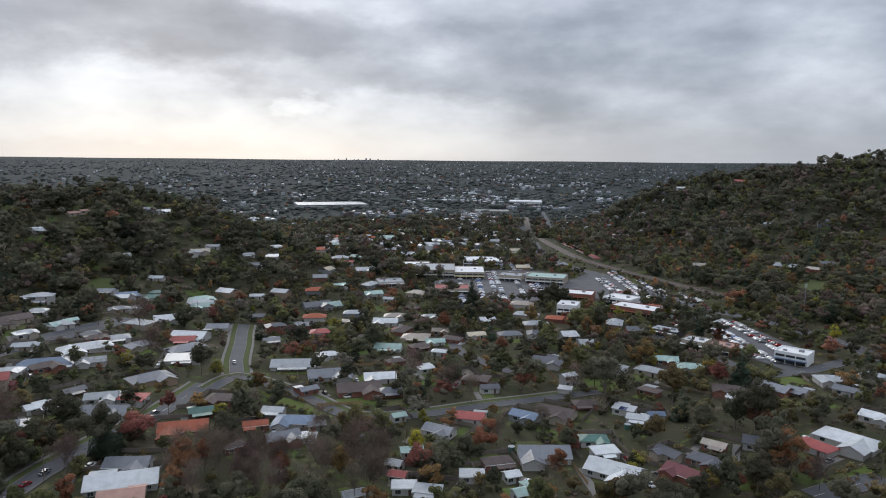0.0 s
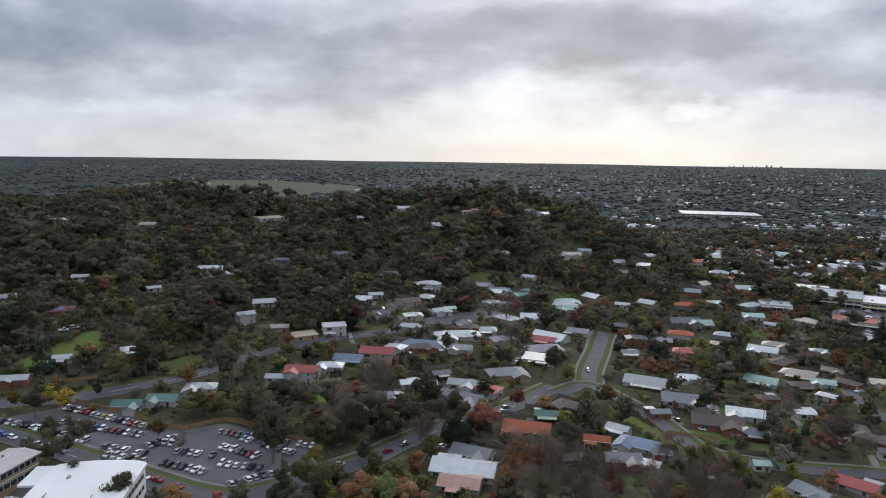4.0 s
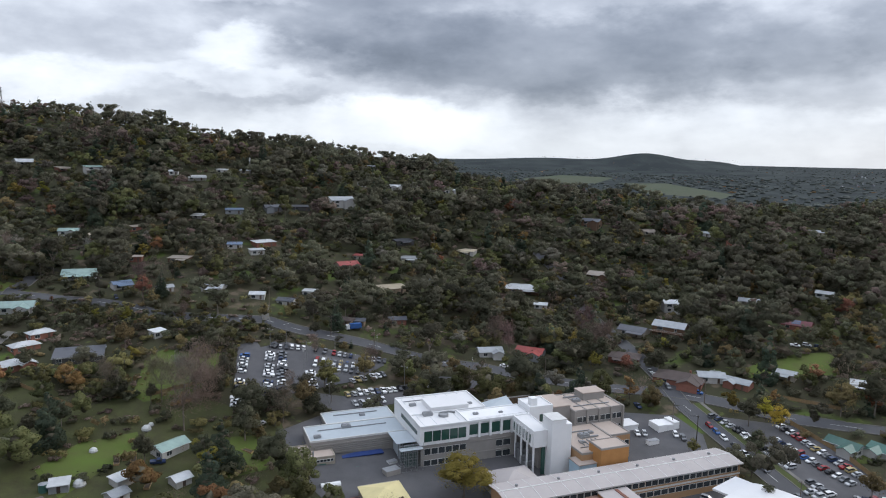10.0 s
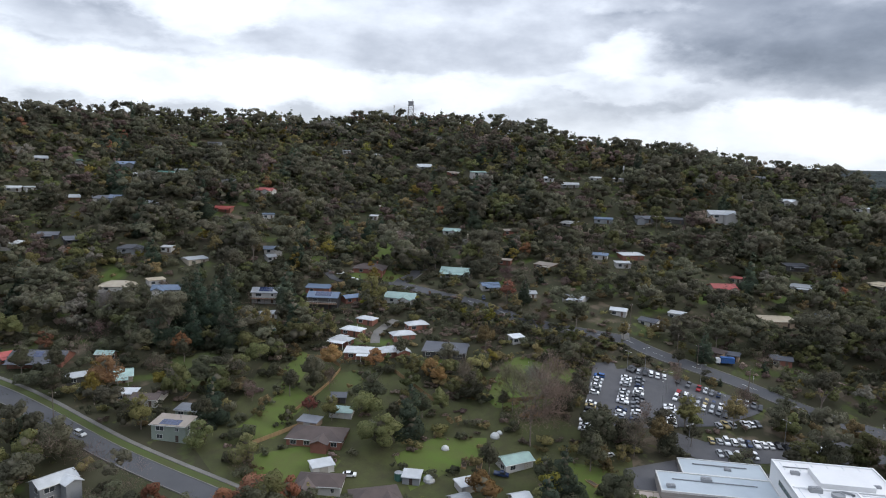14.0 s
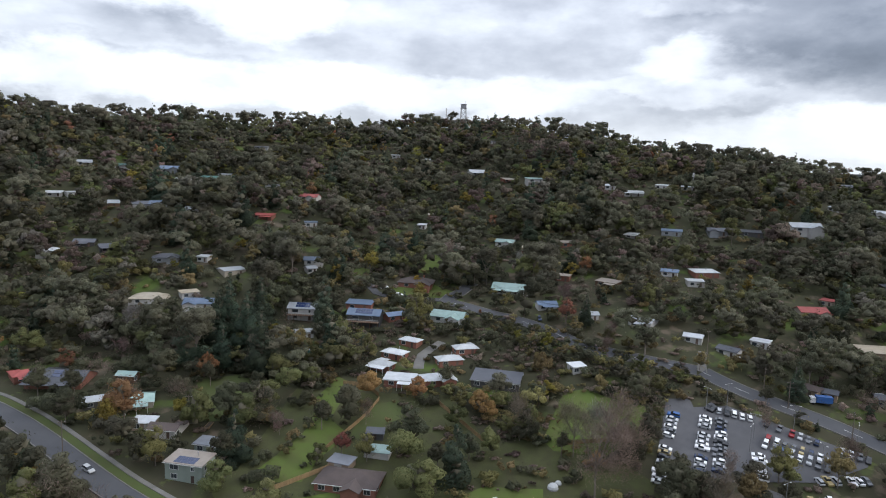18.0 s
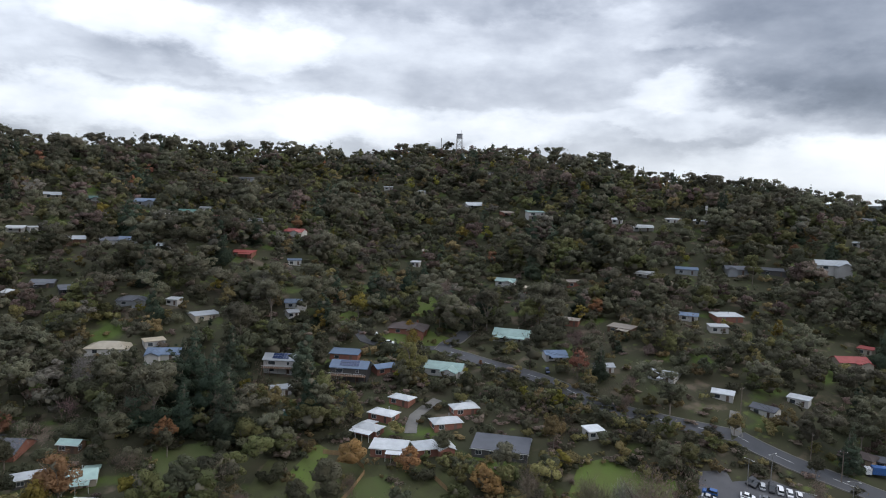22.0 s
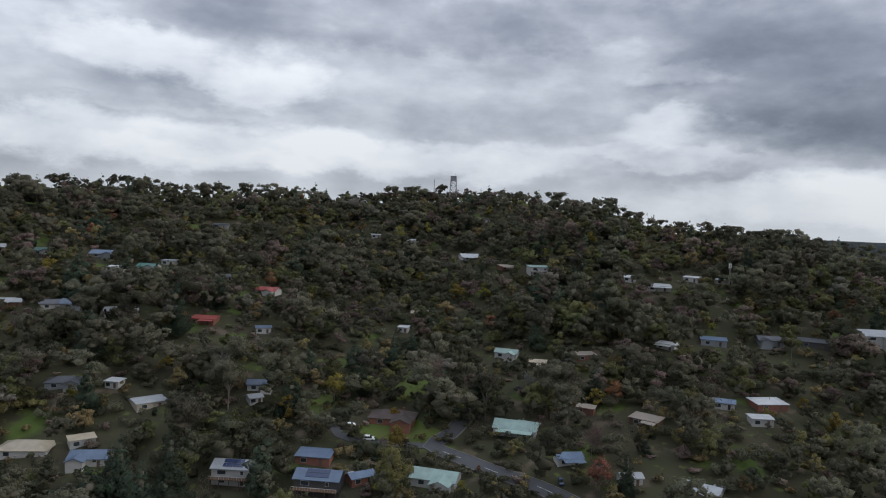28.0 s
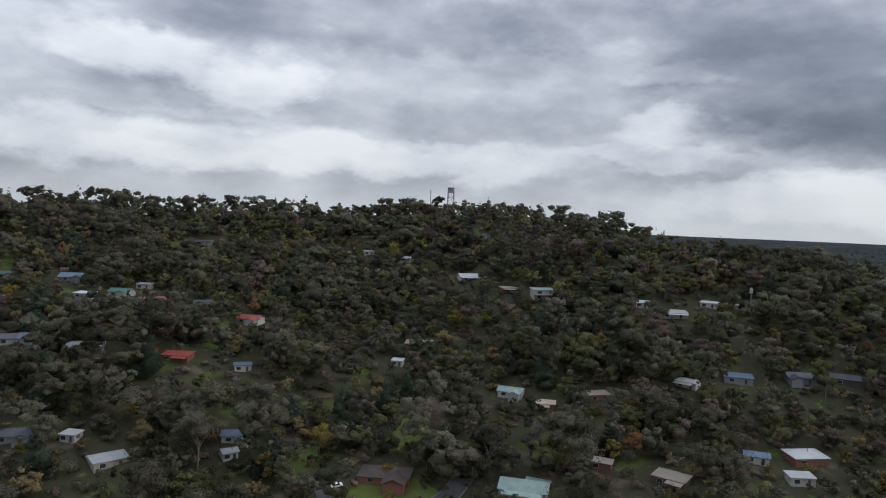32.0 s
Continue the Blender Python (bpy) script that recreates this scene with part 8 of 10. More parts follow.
timber_fence([(-241.9, -112.9), (-231.8, -89.0)], 1.6)
timber_fence([(-245.2, -68.0), (-260.3, -51.6)], 1.6)
timber_fence([(-233.1, -148.8), (-236.3, -141.2), (-234.0, -133.0)], 1.6)
timber_fence([(-232.1, -131.4), (-221.4, -128.4), (-208.9, -126.7), (-194.0, -124.9)], 1.5)
timber_fence([(42.6, 281.3), (49.4, 272.1), (56.8, 263.5)], 1.6)
garden_dome(-209.3, -71.9, 1.3)
garden_dome(-224.4, -61.7, 1.6)
garden_dome(-227.1, -61.3, 1.0)
garden_dome(-192.3, -67.7, 1.8)
veg_bed(-205.1, -62.8, 20, 4.5, 1.6)
veg_bed(-208.1, -61.5, 20, 4.5, 1.6)
veg_bed(-207.1, -58.6, 20, 4.5, 1.6)
veg_bed(-195.1, -49.4, 10, 4.5, 1.6)
veg_bed(-211.4, -32.6, 60, 4.5, 1.6)
veg_bed(-218.6, -26.9, 60, 4.5, 1.6)
veg_bed(-225.2, -99.5, 10, 4.5, 1.6)
veg_bed(-186.8, -164.1, 30, 4.5, 1.6)
water_tank(-187.8, -75.4, 1.3, 2.2)
water_tank(-166.8, -194.2, 1.3, 2.2)
water_tank(25.6, 251.2, 1.3, 2.2)
water_tank(-32.2, 260.8, 1.3, 2.2)
water_tank(74.5, 271.4, 1.3, 2.2)
water_tank(-368.1, -215.5, 1.3, 2.2)
water_tank(-242.7, -174.7, 1.3, 2.2)
truck(-323.5, -4.8, -69)

# ---- the hospital ----
M_WHITE = mat("white_render", (0.74, 0.74, 0.74), (0.66, 0.665, 0.67), scale=0.25, fine=3, rough=0.7)
M_ROOFWHITE = mat("white_membrane_roof", (0.68, 0.68, 0.68), (0.58, 0.58, 0.58), scale=0.12, fine=2, rough=0.6)
M_ROOFGREY = mat("pale_blue_grey_roof", (0.40, 0.45, 0.48), (0.33, 0.37, 0.40), scale=0.15, fine=2, rough=0.6)
M_ROOFBEIGE = mat("beige_flat_roof", (0.44, 0.37, 0.32), (0.35, 0.29, 0.25), scale=0.12, fine=2, rough=0.85)
M_ROOFLONG = mat("weathered_sheet_roof", (0.42, 0.385, 0.37), (0.35, 0.32, 0.31), scale=0.15, fine=2, rough=0.7)
M_OCHRE = mat("ochre_brick", (0.42, 0.21, 0.075), (0.35, 0.17, 0.06), scale=0.5, fine=8, rough=0.9)
M_TANBRICK = mat("tan_brick", (0.40, 0.25, 0.135), (0.33, 0.20, 0.11), scale=0.5, fine=8, rough=0.9)
M_STONE = mat("grey_precast", (0.30, 0.28, 0.26), (0.24, 0.225, 0.21), scale=0.4, fine=5, rough=0.9)
M_GREENGLASS = mat("green_glass", (0.018, 0.055, 0.045), (0.03, 0.085, 0.065), rough=0.06, scale=0.25, fine=0.8, spec=0.7)
M_PLANT = mat("plant_grey", (0.30, 0.31, 0.32), rough=0.5, metal=0.3)
M_LIGHTBLUE = mat("pale_blue_cladding", (0.45, 0.60, 0.70), scale=0.4, fine=4)
M_DARKBLUE = mat("blue_canopy", (0.03, 0.06, 0.20), scale=0.4, fine=4)
M_YELLOWROOF = mat("pale_yellow_roof", (0.62, 0.54, 0.28), (0.52, 0.45, 0.24), scale=0.3, fine=3)
U, V = Vector((-0.350, 0.937, 0)), Vector((-0.937, -0.350, 0))
SITE_TURN, GROUND_H = 110.5, -12.6
H_O = Vector((-218.0, 29.0, 0))


def site(u, w):
    return H_O + U * u + V * w


def wing_thing(name, label, u, w, turn=0.0, category="building"):
    p = site(u, w)
    ob = thing(name, p.x, p.y, GROUND_H, SITE_TURN + turn, label, category, "hospital buildings")
    return ob


def slab_block(parent, name, u0, w0, u1, w1, z0, z1, m, bevel=0.0, label=""):
    """A box under a building: u along its front, w to the rear."""
    return part(name, boxes(name, [(u0, w0, z0, u1, w1, z1)], m, bevel=bevel), parent, label=label)


def flat_top(parent, u0, w0, u1, w1, z, m_roof, m_edge, lip=0.45, t=0.3):
    slab_block(parent, "roof", u0 + t, w0 + t, u1 - t, w1 - t, z - 0.3, z + 0.02, m_roof)
    part("parapet", boxes("parapet", [(u0, w0, z - 0.4, u1, w0 + t, z + lip), (u0, w1 - t, z - 0.4, u1, w1, z + lip), (u0, w0 + t, z - 0.4, u0 + t, w1 - t, z + lip), (u1 - t, w0 + t, z - 0.4, u1, w1 - t, z + lip)], m_edge), parent)


def each(parent, name, rows, m):
    """One part for each box."""
    for r in rows:
        part(name, boxes(name, [r], m), parent)


PANES = {}


def glazing(parent, side, a0, a1, at, z0, z1, n, glass=None, frame_m=None, depth=0.12):
    """A row of n windows on a face. side: 'f' front, 'r' rear, 'l', 'e' (far end)."""
    step = (a1 - a0) / n
    key = (round(step, 2), round(z1 - z0, 2), (glass or M_GLASS).name)
    if key not in PANES:
        wd, ht, t = step * 0.92, z1 - z0, 0.08
        fr = boxes("window", [(-wd / 2, -depth, 0, wd / 2, 0.03, t), (-wd / 2, -depth, ht - t, wd / 2, 0.03, ht), (-wd / 2, -depth, t, -wd / 2 + t, 0.03, ht - t), (wd / 2 - t, -depth, t, wd / 2, 0.03, ht - t)], frame_m or M_TRIM)
        PANES[key] = (fr, boxes("pane", [(-wd / 2 + t, -depth * 0.5, t, wd / 2 - t, 0.0, ht - t)], glass or M_GLASS))
    fr, pn = PANES[key]
    for i in range(n):
        a = a0 + (i + 0.5) * step
        place, turn = {"f": ((a, at, z0), 0.0), "r": ((a, at, z0), math.pi), "l": ((at, a, z0), -math.pi / 2), "e": ((at, a, z0), math.pi / 2)}[side]
        w = part("window", fr, parent, place, turn=turn)
        part("pane", pn, w)


def roof_units(parent, rows):
    """Plant on a roof, rows of u, w, z, size."""
    for u, w, z, s in rows:
        k = part("roof_plant", boxes("roof_plant", [(-s, -s * 0.6, 0, s, s * 0.6, s * 0.7), (-s * 0.8, -s * 0.4, s * 0.7, -s * 0.1, s * 0.4, s * 0.85), (s * 0.1, -s * 0.4, s * 0.7, s * 0.8, s * 0.4, s * 0.85)], M_PLANT, bevel=0.04), parent, (u, w, z))


def hospital():
    g = 0.0
    # white glazed pavilion on a grey base
    b = wing_thing("hospital_pavilion", "white rendered hospital block with green glass on a grey base", 0, 0)
    zr = 14.6
    slab_block(b, "base_wall", 0.6, 0.6, 27.5, 28, -1.5, zr - 6.0, M_STONE)
    part("upper_wall", boxes("upper_wall", [(0, 0, zr - 6.0, 17, 28.4, zr), (17, 11, zr - 6.0, 28, 28.4, zr)], M_WHITE), b)
    flat_top(b, 0, 0, 17, 11.2, zr, M_ROOFWHITE, M_WHITE, 0.5)
    flat_top(b, 0, 11.0, 28, 28.4, zr + 0.03, M_ROOFWHITE, M_WHITE, 0.5)
    slab_block(b, "raised_roof", 8, 12, 22, 22, zr, zr + 1.7, M_ROOFWHITE, 0.05)
    part("fan_drum", tube("fan_drum", [(11, 8, zr, 1.7), (11, 8, zr + 0.9, 1.7), (11, 8, zr + 0.9, 1.4), (11, 8, zr + 0.7, 1.4)], 20, M_PLANT), b)
    each(b, "roof_joint", [(2.0 + i * 4.3, 0.5, zr + 0.02, 2.1 + i * 4.3, 11.0, zr + 0.07) for i in range(4)] + [(2.0 + i * 4.3, 22.3, zr + 0.05, 2.1 + i * 4.3, 28.0, zr + 0.1) for i in range(6)], M_ROOFGREY)
    glazing(b, "f", 1.2, 16.2, -0.02, zr - 4.9, zr - 1.3, 5, M_GREENGLASS, M_POLE)
    glazing(b, "l", 3, 20, -0.02, zr - 3.4, zr - 2.0, 7, M_GREENGLASS, M_POLE)
    glazing(b, "f", 1.5, 16.5, 0.58, 1.2, 3.2, 6)
    glazing(b, "f", 1.5, 16.5, 0.58, 5.0, 7.2, 6)
    roof_units(b, [(6, 10, zr, 1.6), (4, 20, zr, 1.2), (24, 16, zr, 0.9)])
    # link with big windows between white piers
    k = wing_thing("hospital_link", "white flat-roofed hospital link with large windows", 17, 0)
    part("wall", boxes("wall", [(0, 0.9, -1.5, 23, 10, zr - 5.8)], M_STONE), k)
    part("upper_wall", boxes("upper_wall", [(0, 1.2, zr - 5.8, 23, 10, zr)], M_WHITE), k)
    each(k, "pier", [(i * 4.1 - 0.3, 0.5, zr - 5.8, i * 4.1 + 0.5, 1.25, zr) for i in range(5)], M_WHITE)
    flat_top(k, 0.02, 0.4, 23, 10.2, zr - 0.03, M_ROOFWHITE, M_WHITE, 0.4)
    glazing(k, "f", 0.5, 16.2, 1.15, zr - 5.0, zr - 1.2, 4, M_GREENGLASS, M_WHITE)
    for fl in (0.8, 4.6):
        glazing(k, "f", 0.5, 16.2, 0.85, fl, fl + 2.2, 5)
    each(k, "sunshade", [(0.2, 0.45, z, 16.3, 0.88, z + 0.25) for z in (3.4, 7.4)], M_STONE)
    roof_units(k, [(5, 6, zr, 0.9), (14, 5, zr, 0.7)])
    # arm with fins over an open court
    a = wing_thing("finned_wing", "white hospital arm with upright fins over an open court", 33.5, 0)
    part("upper_wall", boxes("upper_wall", [(0, -14.5, zr - 5.2, 6, 1.2, zr)], M_WHITE), a)
    flat_top(a, 0.01, -14.52, 6.02, 1.0, zr + 0.04, M_ROOFWHITE, M_WHITE, 0.4)
    each(a, "fin", [(-0.45, -13.6 + i * 2.2, zr - 5.0, 0.0, -13.2 + i * 2.2, zr - 0.6) for i in range(7)], M_WHITE)
    glazing(a, "l", -13.5, 0.5, -0.02, zr - 4.4, zr - 1.2, 7, M_GREENGLASS, M_WHITE)
    for i in range(4):
        part("column", tube("column", [(0.6, -13.5 + i * 4.2, -1.2, 0.35), (0.6, -13.5 + i * 4.2, zr - 5.2, 0.35)], 10, M_WHITE), a)
    part("rear_wall", boxes("rear_wall", [(4.5, -10, -1.2, 6, 1.0, zr - 5.2)], M_STONE), a)
    part("glass_wall", boxes("glass_wall", [(3.0, -14.4, 0, 4.4, -14.2, zr - 5.2)], M_GREENGLASS), a)
    each(a, "terrace", [(0.4, -8 + i * 2.0, 0, 4.4, -6.6 + i * 2.0, 1.6 + i * 1.4) for i in range(4)], M_PLANT)
    # lift tower
    t = wing_thing("lift_tower", "tall plain white rendered lift tower", 38.4, -17.3, category="tower")
    slab_block(t, "shaft", 0, 0, 5.2, 6.2, -1.5, 19.0, M_WHITE, 0.04)
    slab_block(t, "side_shaft", 5.2, 0.4, 7.6, 6.0, -1.5, 17.2, M_WHITE, 0.04)
    part("coping", boxes("coping", [(-0.1, -0.1, 19.0, 5.3, 6.3, 19.2)], M_TRIM), t)
    # plant house on the link
    p = wing_thing("plant_house", "white rendered plant room on the hospital roof", 40.2, 1.0)
    part("wall", boxes("wall", [(0, 0, -1.2, 9, 9, zr + 1.5)], M_WHITE), p)
    flat_top(p, -0.02, -0.02, 9.02, 9.02, zr + 1.9, M_ROOFWHITE, M_WHITE, 0.4)
    part("chimney_box", boxes("chimney_box", [(1.2, 1.5, zr + 1.9, 3.6, 4.0, zr + 4.6)], M_WHITE), p)
    glazing(p, "f", 3.6, 8.6, -0.04, zr - 3.5, zr - 0.6, 2, M_GREENGLASS, M_WHITE)
    # beige upper block
    e = wing_thing("concrete_ward_block", "beige concrete ward block with ribbon windows", 57.5, 0)
    slab_block(e, "wall", 0, 0, 20.5, 17, -1.5, 13.3, M_STONE)
    flat_top(e, -0.03, -0.03, 20.53, 17.03, 13.6, M_ROOFBEIGE, M_STONE, 0.35)
    for z in (1.5, 5.2, 9.4):
        glazing(e, "f", 1, 19.8, -0.05, z, z + 2.0, 8)
    each(e, "fin", [(i * 5.0 - 0.2, -0.7, -1.0, i * 5.0 + 0.4, -0.02, 13.3) for i in range(5)], M_STONE)
    slab_block(e, "stair_block", -8, 3, -0.04, 15, -1.5, 14.8, M_STONE)
    slab_block(e, "stair_roof", -8.15, 2.85, -0.06, 15.15, 14.8, 15.1, M_ROOFBEIGE)
    roof_units(e, [(6, 9, 13.6, 1.5), (14, 11, 13.6, 1.2)])
    # lower beige block and ochre block
    q = wing_thing("theatre_block", "low beige flat-roofed hospital block", 47, -26)
    slab_block(q, "wall", 0, 4, 17, 25.8, -1.5, 8.4, M_TANBRICK)
    slab_block(q, "wall", 17, 14, 25.5, 25.8, -1.5, 8.4, M_TANBRICK)
    flat_top(q, -0.02, 3.98, 17.2, 25.8, 8.7, M_ROOFBEIGE, M_STONE, 0.3)
    flat_top(q, 17.2, 13.98, 25.5, 25.78, 8.72, M_ROOFBEIGE, M_STONE, 0.3)
    glazing(q, "f", 17.4, 25.2, 13.95, 4.5, 6.5, 4)
    roof_units(q, [(8, 16, 8.7, 1.8), (12, 18, 8.7, 1.0), (5, 12, 8.7, 0.9)])
    o_ = wing_thing("brick_plant_block", "plain ochre brick block with a pale roof", 51, -26.6)
    slab_block(o_, "wall", 0, 0, 10.2, 7, -1.5, 11.4, M_OCHRE)
    flat_top(o_, -0.03, -0.03, 10.23, 7.03, 11.7, M_ROOFBEIGE, M_STONE, 0.25)
    c_ = wing_thing("blue_annexe", "small pale blue clad annexe", 44.5, -24.5)
    slab_block(c_, "wall", 0, 0, 6.4, 6, -1.5, 6.2, M_LIGHTBLUE)
    slab_block(c_, "roof", -0.2, -0.2, 6.5, 6.2, 6.2, 6.45, M_ROOFBEIGE)
    glazing(c_, "f", 0.8, 5.8, -0.03, 3.6, 5.0, 2)
    # the long two-storey wing
    l = wing_thing("long_ward_wing", "long two-storey tan brick wing with a pale sheet roof", 12, -40)
    slab_block(l, "wall", 0, 0.6, 83, 11, -1.5, 6.6, M_TANBRICK)
    rv, rf = gable_roof(83, 11.6, 6.9, 0.75, 0.5)
    part("roof", mesh("roof", [(a + 41.5, b_ + 5.8, c) for a, b_, c in rv], rf, M_ROOFLONG), l)
    part("fascia", boxes("fascia", [(-0.6, -0.25, 6.35, 83.6, -0.05, 6.85)], M_TRIM), l)
    part("sill_band", boxes("sill_band", [(0, 0.45, 3.0, 83, 0.62, 3.5)], M_TRIM), l)
    glazing(l, "f", 1, 82, 0.56, 4.2, 5.9, 34)
    glazing(l, "f", 1, 82, 0.56, 0.7, 2.5, 30)
    each(l, "roof_vent", [(i * 14 + 6, 7.2, 7.4, i * 14 + 6.6, 7.8, 8.1) for i in range(6)], M_PLANT)
    for i in range(18):
        sv, sf = gable_roof(0.22, 11.6, 6.97, 0.75, 0.5)
        part("roof_seam", mesh("roof_seam", [(a * 0.15 + 0.8 + i * 4.8, b_ + 5.8, c) for a, b_, c in sv], sf, M_TRIM), l)
    part("ridge_cap", boxes("ridge_cap", [(-0.4, 5.6, 7.62, 83.4, 6.0, 7.74)], M_TRIM), l)
    # hipped entry at the near end of the long wing
    h = wing_thing("hipped_wing", "low hipped wing with a folded beige sheet roof", 23, -27)
    slab_block(h, "wall", -7, -1.5, 7, 12, -1.5, 4.2, M_STONE)
    rv, rf = hip_roof(14, 13.4, 4.4, 2.4, 0.6)
    part("roof", mesh("roof", [(a, b_ + 5.2, c) for a, b_, c in rv], rf, M_ROOFLONG), h)
    # brick cross wing
    x = wing_thing("brick_cross_wing", "two-storey ochre brick cross wing with sheet roof", 41, -63)
    slab_block(x, "wall", 0, 0, 9.5, 22.8, -1.5, 5.6, M_OCHRE)
    slab_block(x, "roof", -0.4, -0.4, 9.9, 22.9, 5.6, 5.9, M_ROOFLONG)
    slab_block(x, "roof_ridge", 5.2, 0.4, 6.2, 22, 5.9, 6.15, WALLS["brick"])
    slab_block(x, "side_wall", -4, 9, -0.02, 22.8, -1.5, 4.6, M_OCHRE)
    slab_block(x, "side_roof", -4.3, 8.7, -0.42, 22.8, 4.6, 4.85, ROOFS["rust"])
    glazing(x, "l", 1, 8.5, -0.03, 2.6, 4.4, 3)
    glazing(x, "l", 9.5, 22, -4.03, 1.2, 3.0, 5)
    # white curved building by the street
    f_ = wing_thing("white_clinic", "white clinic building with a broad white roof", 79, -56, 17.6)
    part("wall", boxes("wall", [(-50, -26, -2.5, 6, 0, 7.3)], M_WHITE), f_)
    n = 14
    ring = [(6 + 3.2 * math.sin(math.pi * i / n), -13 - 13 * math.cos(math.pi * i / n)) for i in range(n + 1)]
    vv = [(a, b_, z) for z in (-2.5, 7.3) for a, b_ in ring]
    ff = [(i, i + 1, i + n + 2, i + n + 1) for i in range(n)]
    part("curved_wall", mesh("curved_wall", vv, ff + [tuple(range(n, -1, -1)), tuple(range(n + 1, 2 * n + 2))], M_WHITE), f_)
    part("roof", boxes("roof", [(-50.5, -26.5, 7.3, 6.2, 0.5, 8.0)], M_ROOFWHITE), f_)
    rr = [(6.2 + 3.4 * math.sin(math.pi * i / n), -13 - 13.5 * math.cos(math.pi * i / n)) for i in range(n + 1)]
    part("roof_end", mesh("roof_end", [(a, b_, z) for z in (7.3, 7.98) for a, b_ in rr], [(i, i + 1, i + n + 2, i + n + 1) for i in range(n)] + [tuple(range(n, -1, -1)), tuple(range(n + 1, 2 * n + 2))], M_ROOFWHITE), f_)
    part("entry_canopy", boxes("entry_canopy", [(-4, 0.5, 6.4, 9, 6.5, 7.0)], M_ROOFWHITE), f_)
    part("canopy_post", boxes("canopy_post", [(8.4, 5.8, -1, 8.8, 6.2, 6.4)], M_WHITE), f_)
    for z in (0.8, 4.4):
        glazing(f_, "f", -48, 4, -26.04, z, z + 1.7, 18)
        glazing(f_, "e", -20, -6, 9.15, z, z + 1.5, 4)
    roof_units(f_, [(-20, -10, 8.0, 1.0), (-2, -7, 8.0, 0.7)])
    # grey low block to the rear
    r = wing_thing("grey_service_block", "low service block with a pale blue-grey roof", -33, 14)
    slab_block(r, "wall", 0, 0, 33, 13, -2, 8.2, M_STONE)
    slab_block(r, "wall", 8, 13, 33, 24, -2, 8.2, M_STONE)
    flat_top(r, 0, 0, 33, 13, 8.5, M_ROOFGREY, M_TRIM, 0.3)
    flat_top(r, 8, 13, 33, 24, 8.52, M_ROOFGREY, M_TRIM, 0.3)
    roof_units(r, [(14, 9, 8.5, 1.5), (22, 18, 8.5, 1.0), (3, 3, 8.5, 1.2)])
    each(r, "louvre", [(1, -0.3, 4.0 + i * 0.7, 32, -0.02, 4.4 + i * 0.7) for i in range(5)], M_STONE)
    glazing(r, "f", 12, 31, -0.04, 0.6, 2.8, 6)
    part("dock_canopy", boxes("dock_canopy", [(10, -3.5, 3.0, 24, -0.32, 3.3)], M_DARKBLUE), r)
    # glazed stair between them
    s_ = wing_thing("glazed_stair", "glass and steel external stair tower", -5, 1)
    part("glass", boxes("glass", [(0.4, 0.4, -1, 4.4, 5.8, 7.6)], mat("stair_glass", (0.10, 0.14, 0.135), (0.06, 0.09, 0.085), rough=0.08, scale=0.5, fine=2, spec=0.6)), s_)
    part("scaffold", boxes("scaffold", [(i * 1.9 - 2.0, j * 2.2 - 2.6, -1, i * 1.9 - 1.93, j * 2.2 - 2.53, 10.5 - j) for i in range(5) for j in range(2)] + [(-2.0, j * 2.2 - 2.6, z, 5.7, j * 2.2 - 2.53, z + 0.07) for j in range(2) for z in (1.2, 3.2, 5.2, 7.2, 9.0)] + [(i * 1.9 - 2.0, -2.6, z, i * 1.9 - 1.93, -0.4, z + 0.07) for i in range(5) for z in (1.2, 3.2, 5.2, 7.2)], M_PLANT), s_)
    part("walkway", boxes("walkway", [(-2, -2.6, 8.2, 5.7, -0.2, 8.3), (-2, 2, 8.9, 4.8, 12, 9.05)], M_ROOFGREY), s_)
    part("frame", boxes("frame", [(i * 1.5 - 0.08, -0.12, -1, i * 1.5 + 0.08, 0.0, 9) for i in range(4)] + [(-0.12, j * 2.0 - 0.08, -1, 0.0, j * 2.0 + 0.08, 9) for j in range(4)] + [(-0.1, -0.11, z, 4.7, 0.0, z + 0.15) for z in (1.5, 4, 6.5, 9)], M_PLANT), s_)
    slab_block(s_, "landing", 0.2, 6, 4.8, 13, -1, 8.3, M_ROOFGREY)
    # boiler house
    o2 = wing_thing("boiler_house", "cream boiler house with steel flues", -41, 8)
    slab_block(o2, "wall", 0, 0, 15, 11, -2, 5.2, WALLS["cream"])
    flat_top(o2, -0.02, -0.02, 15.02, 11.02, 5.5, M_ROOFBEIGE, WALLS["cream"], 0.3)
    for i in range(3):
        part("flue", tube("flue", [(6 + i * 0.9, -0.5, 0, 0.25), (6 + i * 0.9, -0.5, 8.2, 0.25)], 8, M_PLANT), o2)
    part("roller_door", boxes("roller_door", [(9, -0.1, 0, 12, -0.01, 3.4)], ROOFS["green"]), o2)
    glazing(o2, "f", 7.8, 14.5, -0.03, 4.0, 4.9, 6)
    # roof runs, ducts and rails
    for own, rows in ((b, [(2, 24, zr, 20, 0.25), (10, 23.5, zr, 9, 0.35)]), (q, [(2, 8, 8.7, 12, 0.25), (3, 20, 8.7, 10, 0.3), (6, 14.5, 8.7, 7, 0.5)]), (e, [(2, 4, 13.6, 15, 0.3), (3, 13, 13.6, 12, 0.4)]), (r, [(4, 8, 8.5, 24, 0.25), (12, 20, 8.5, 16, 0.3)]), (f_, [(-44, -18, 8.0, 30, 0.2), (-30, -5, 8.0, 18, 0.25)])):
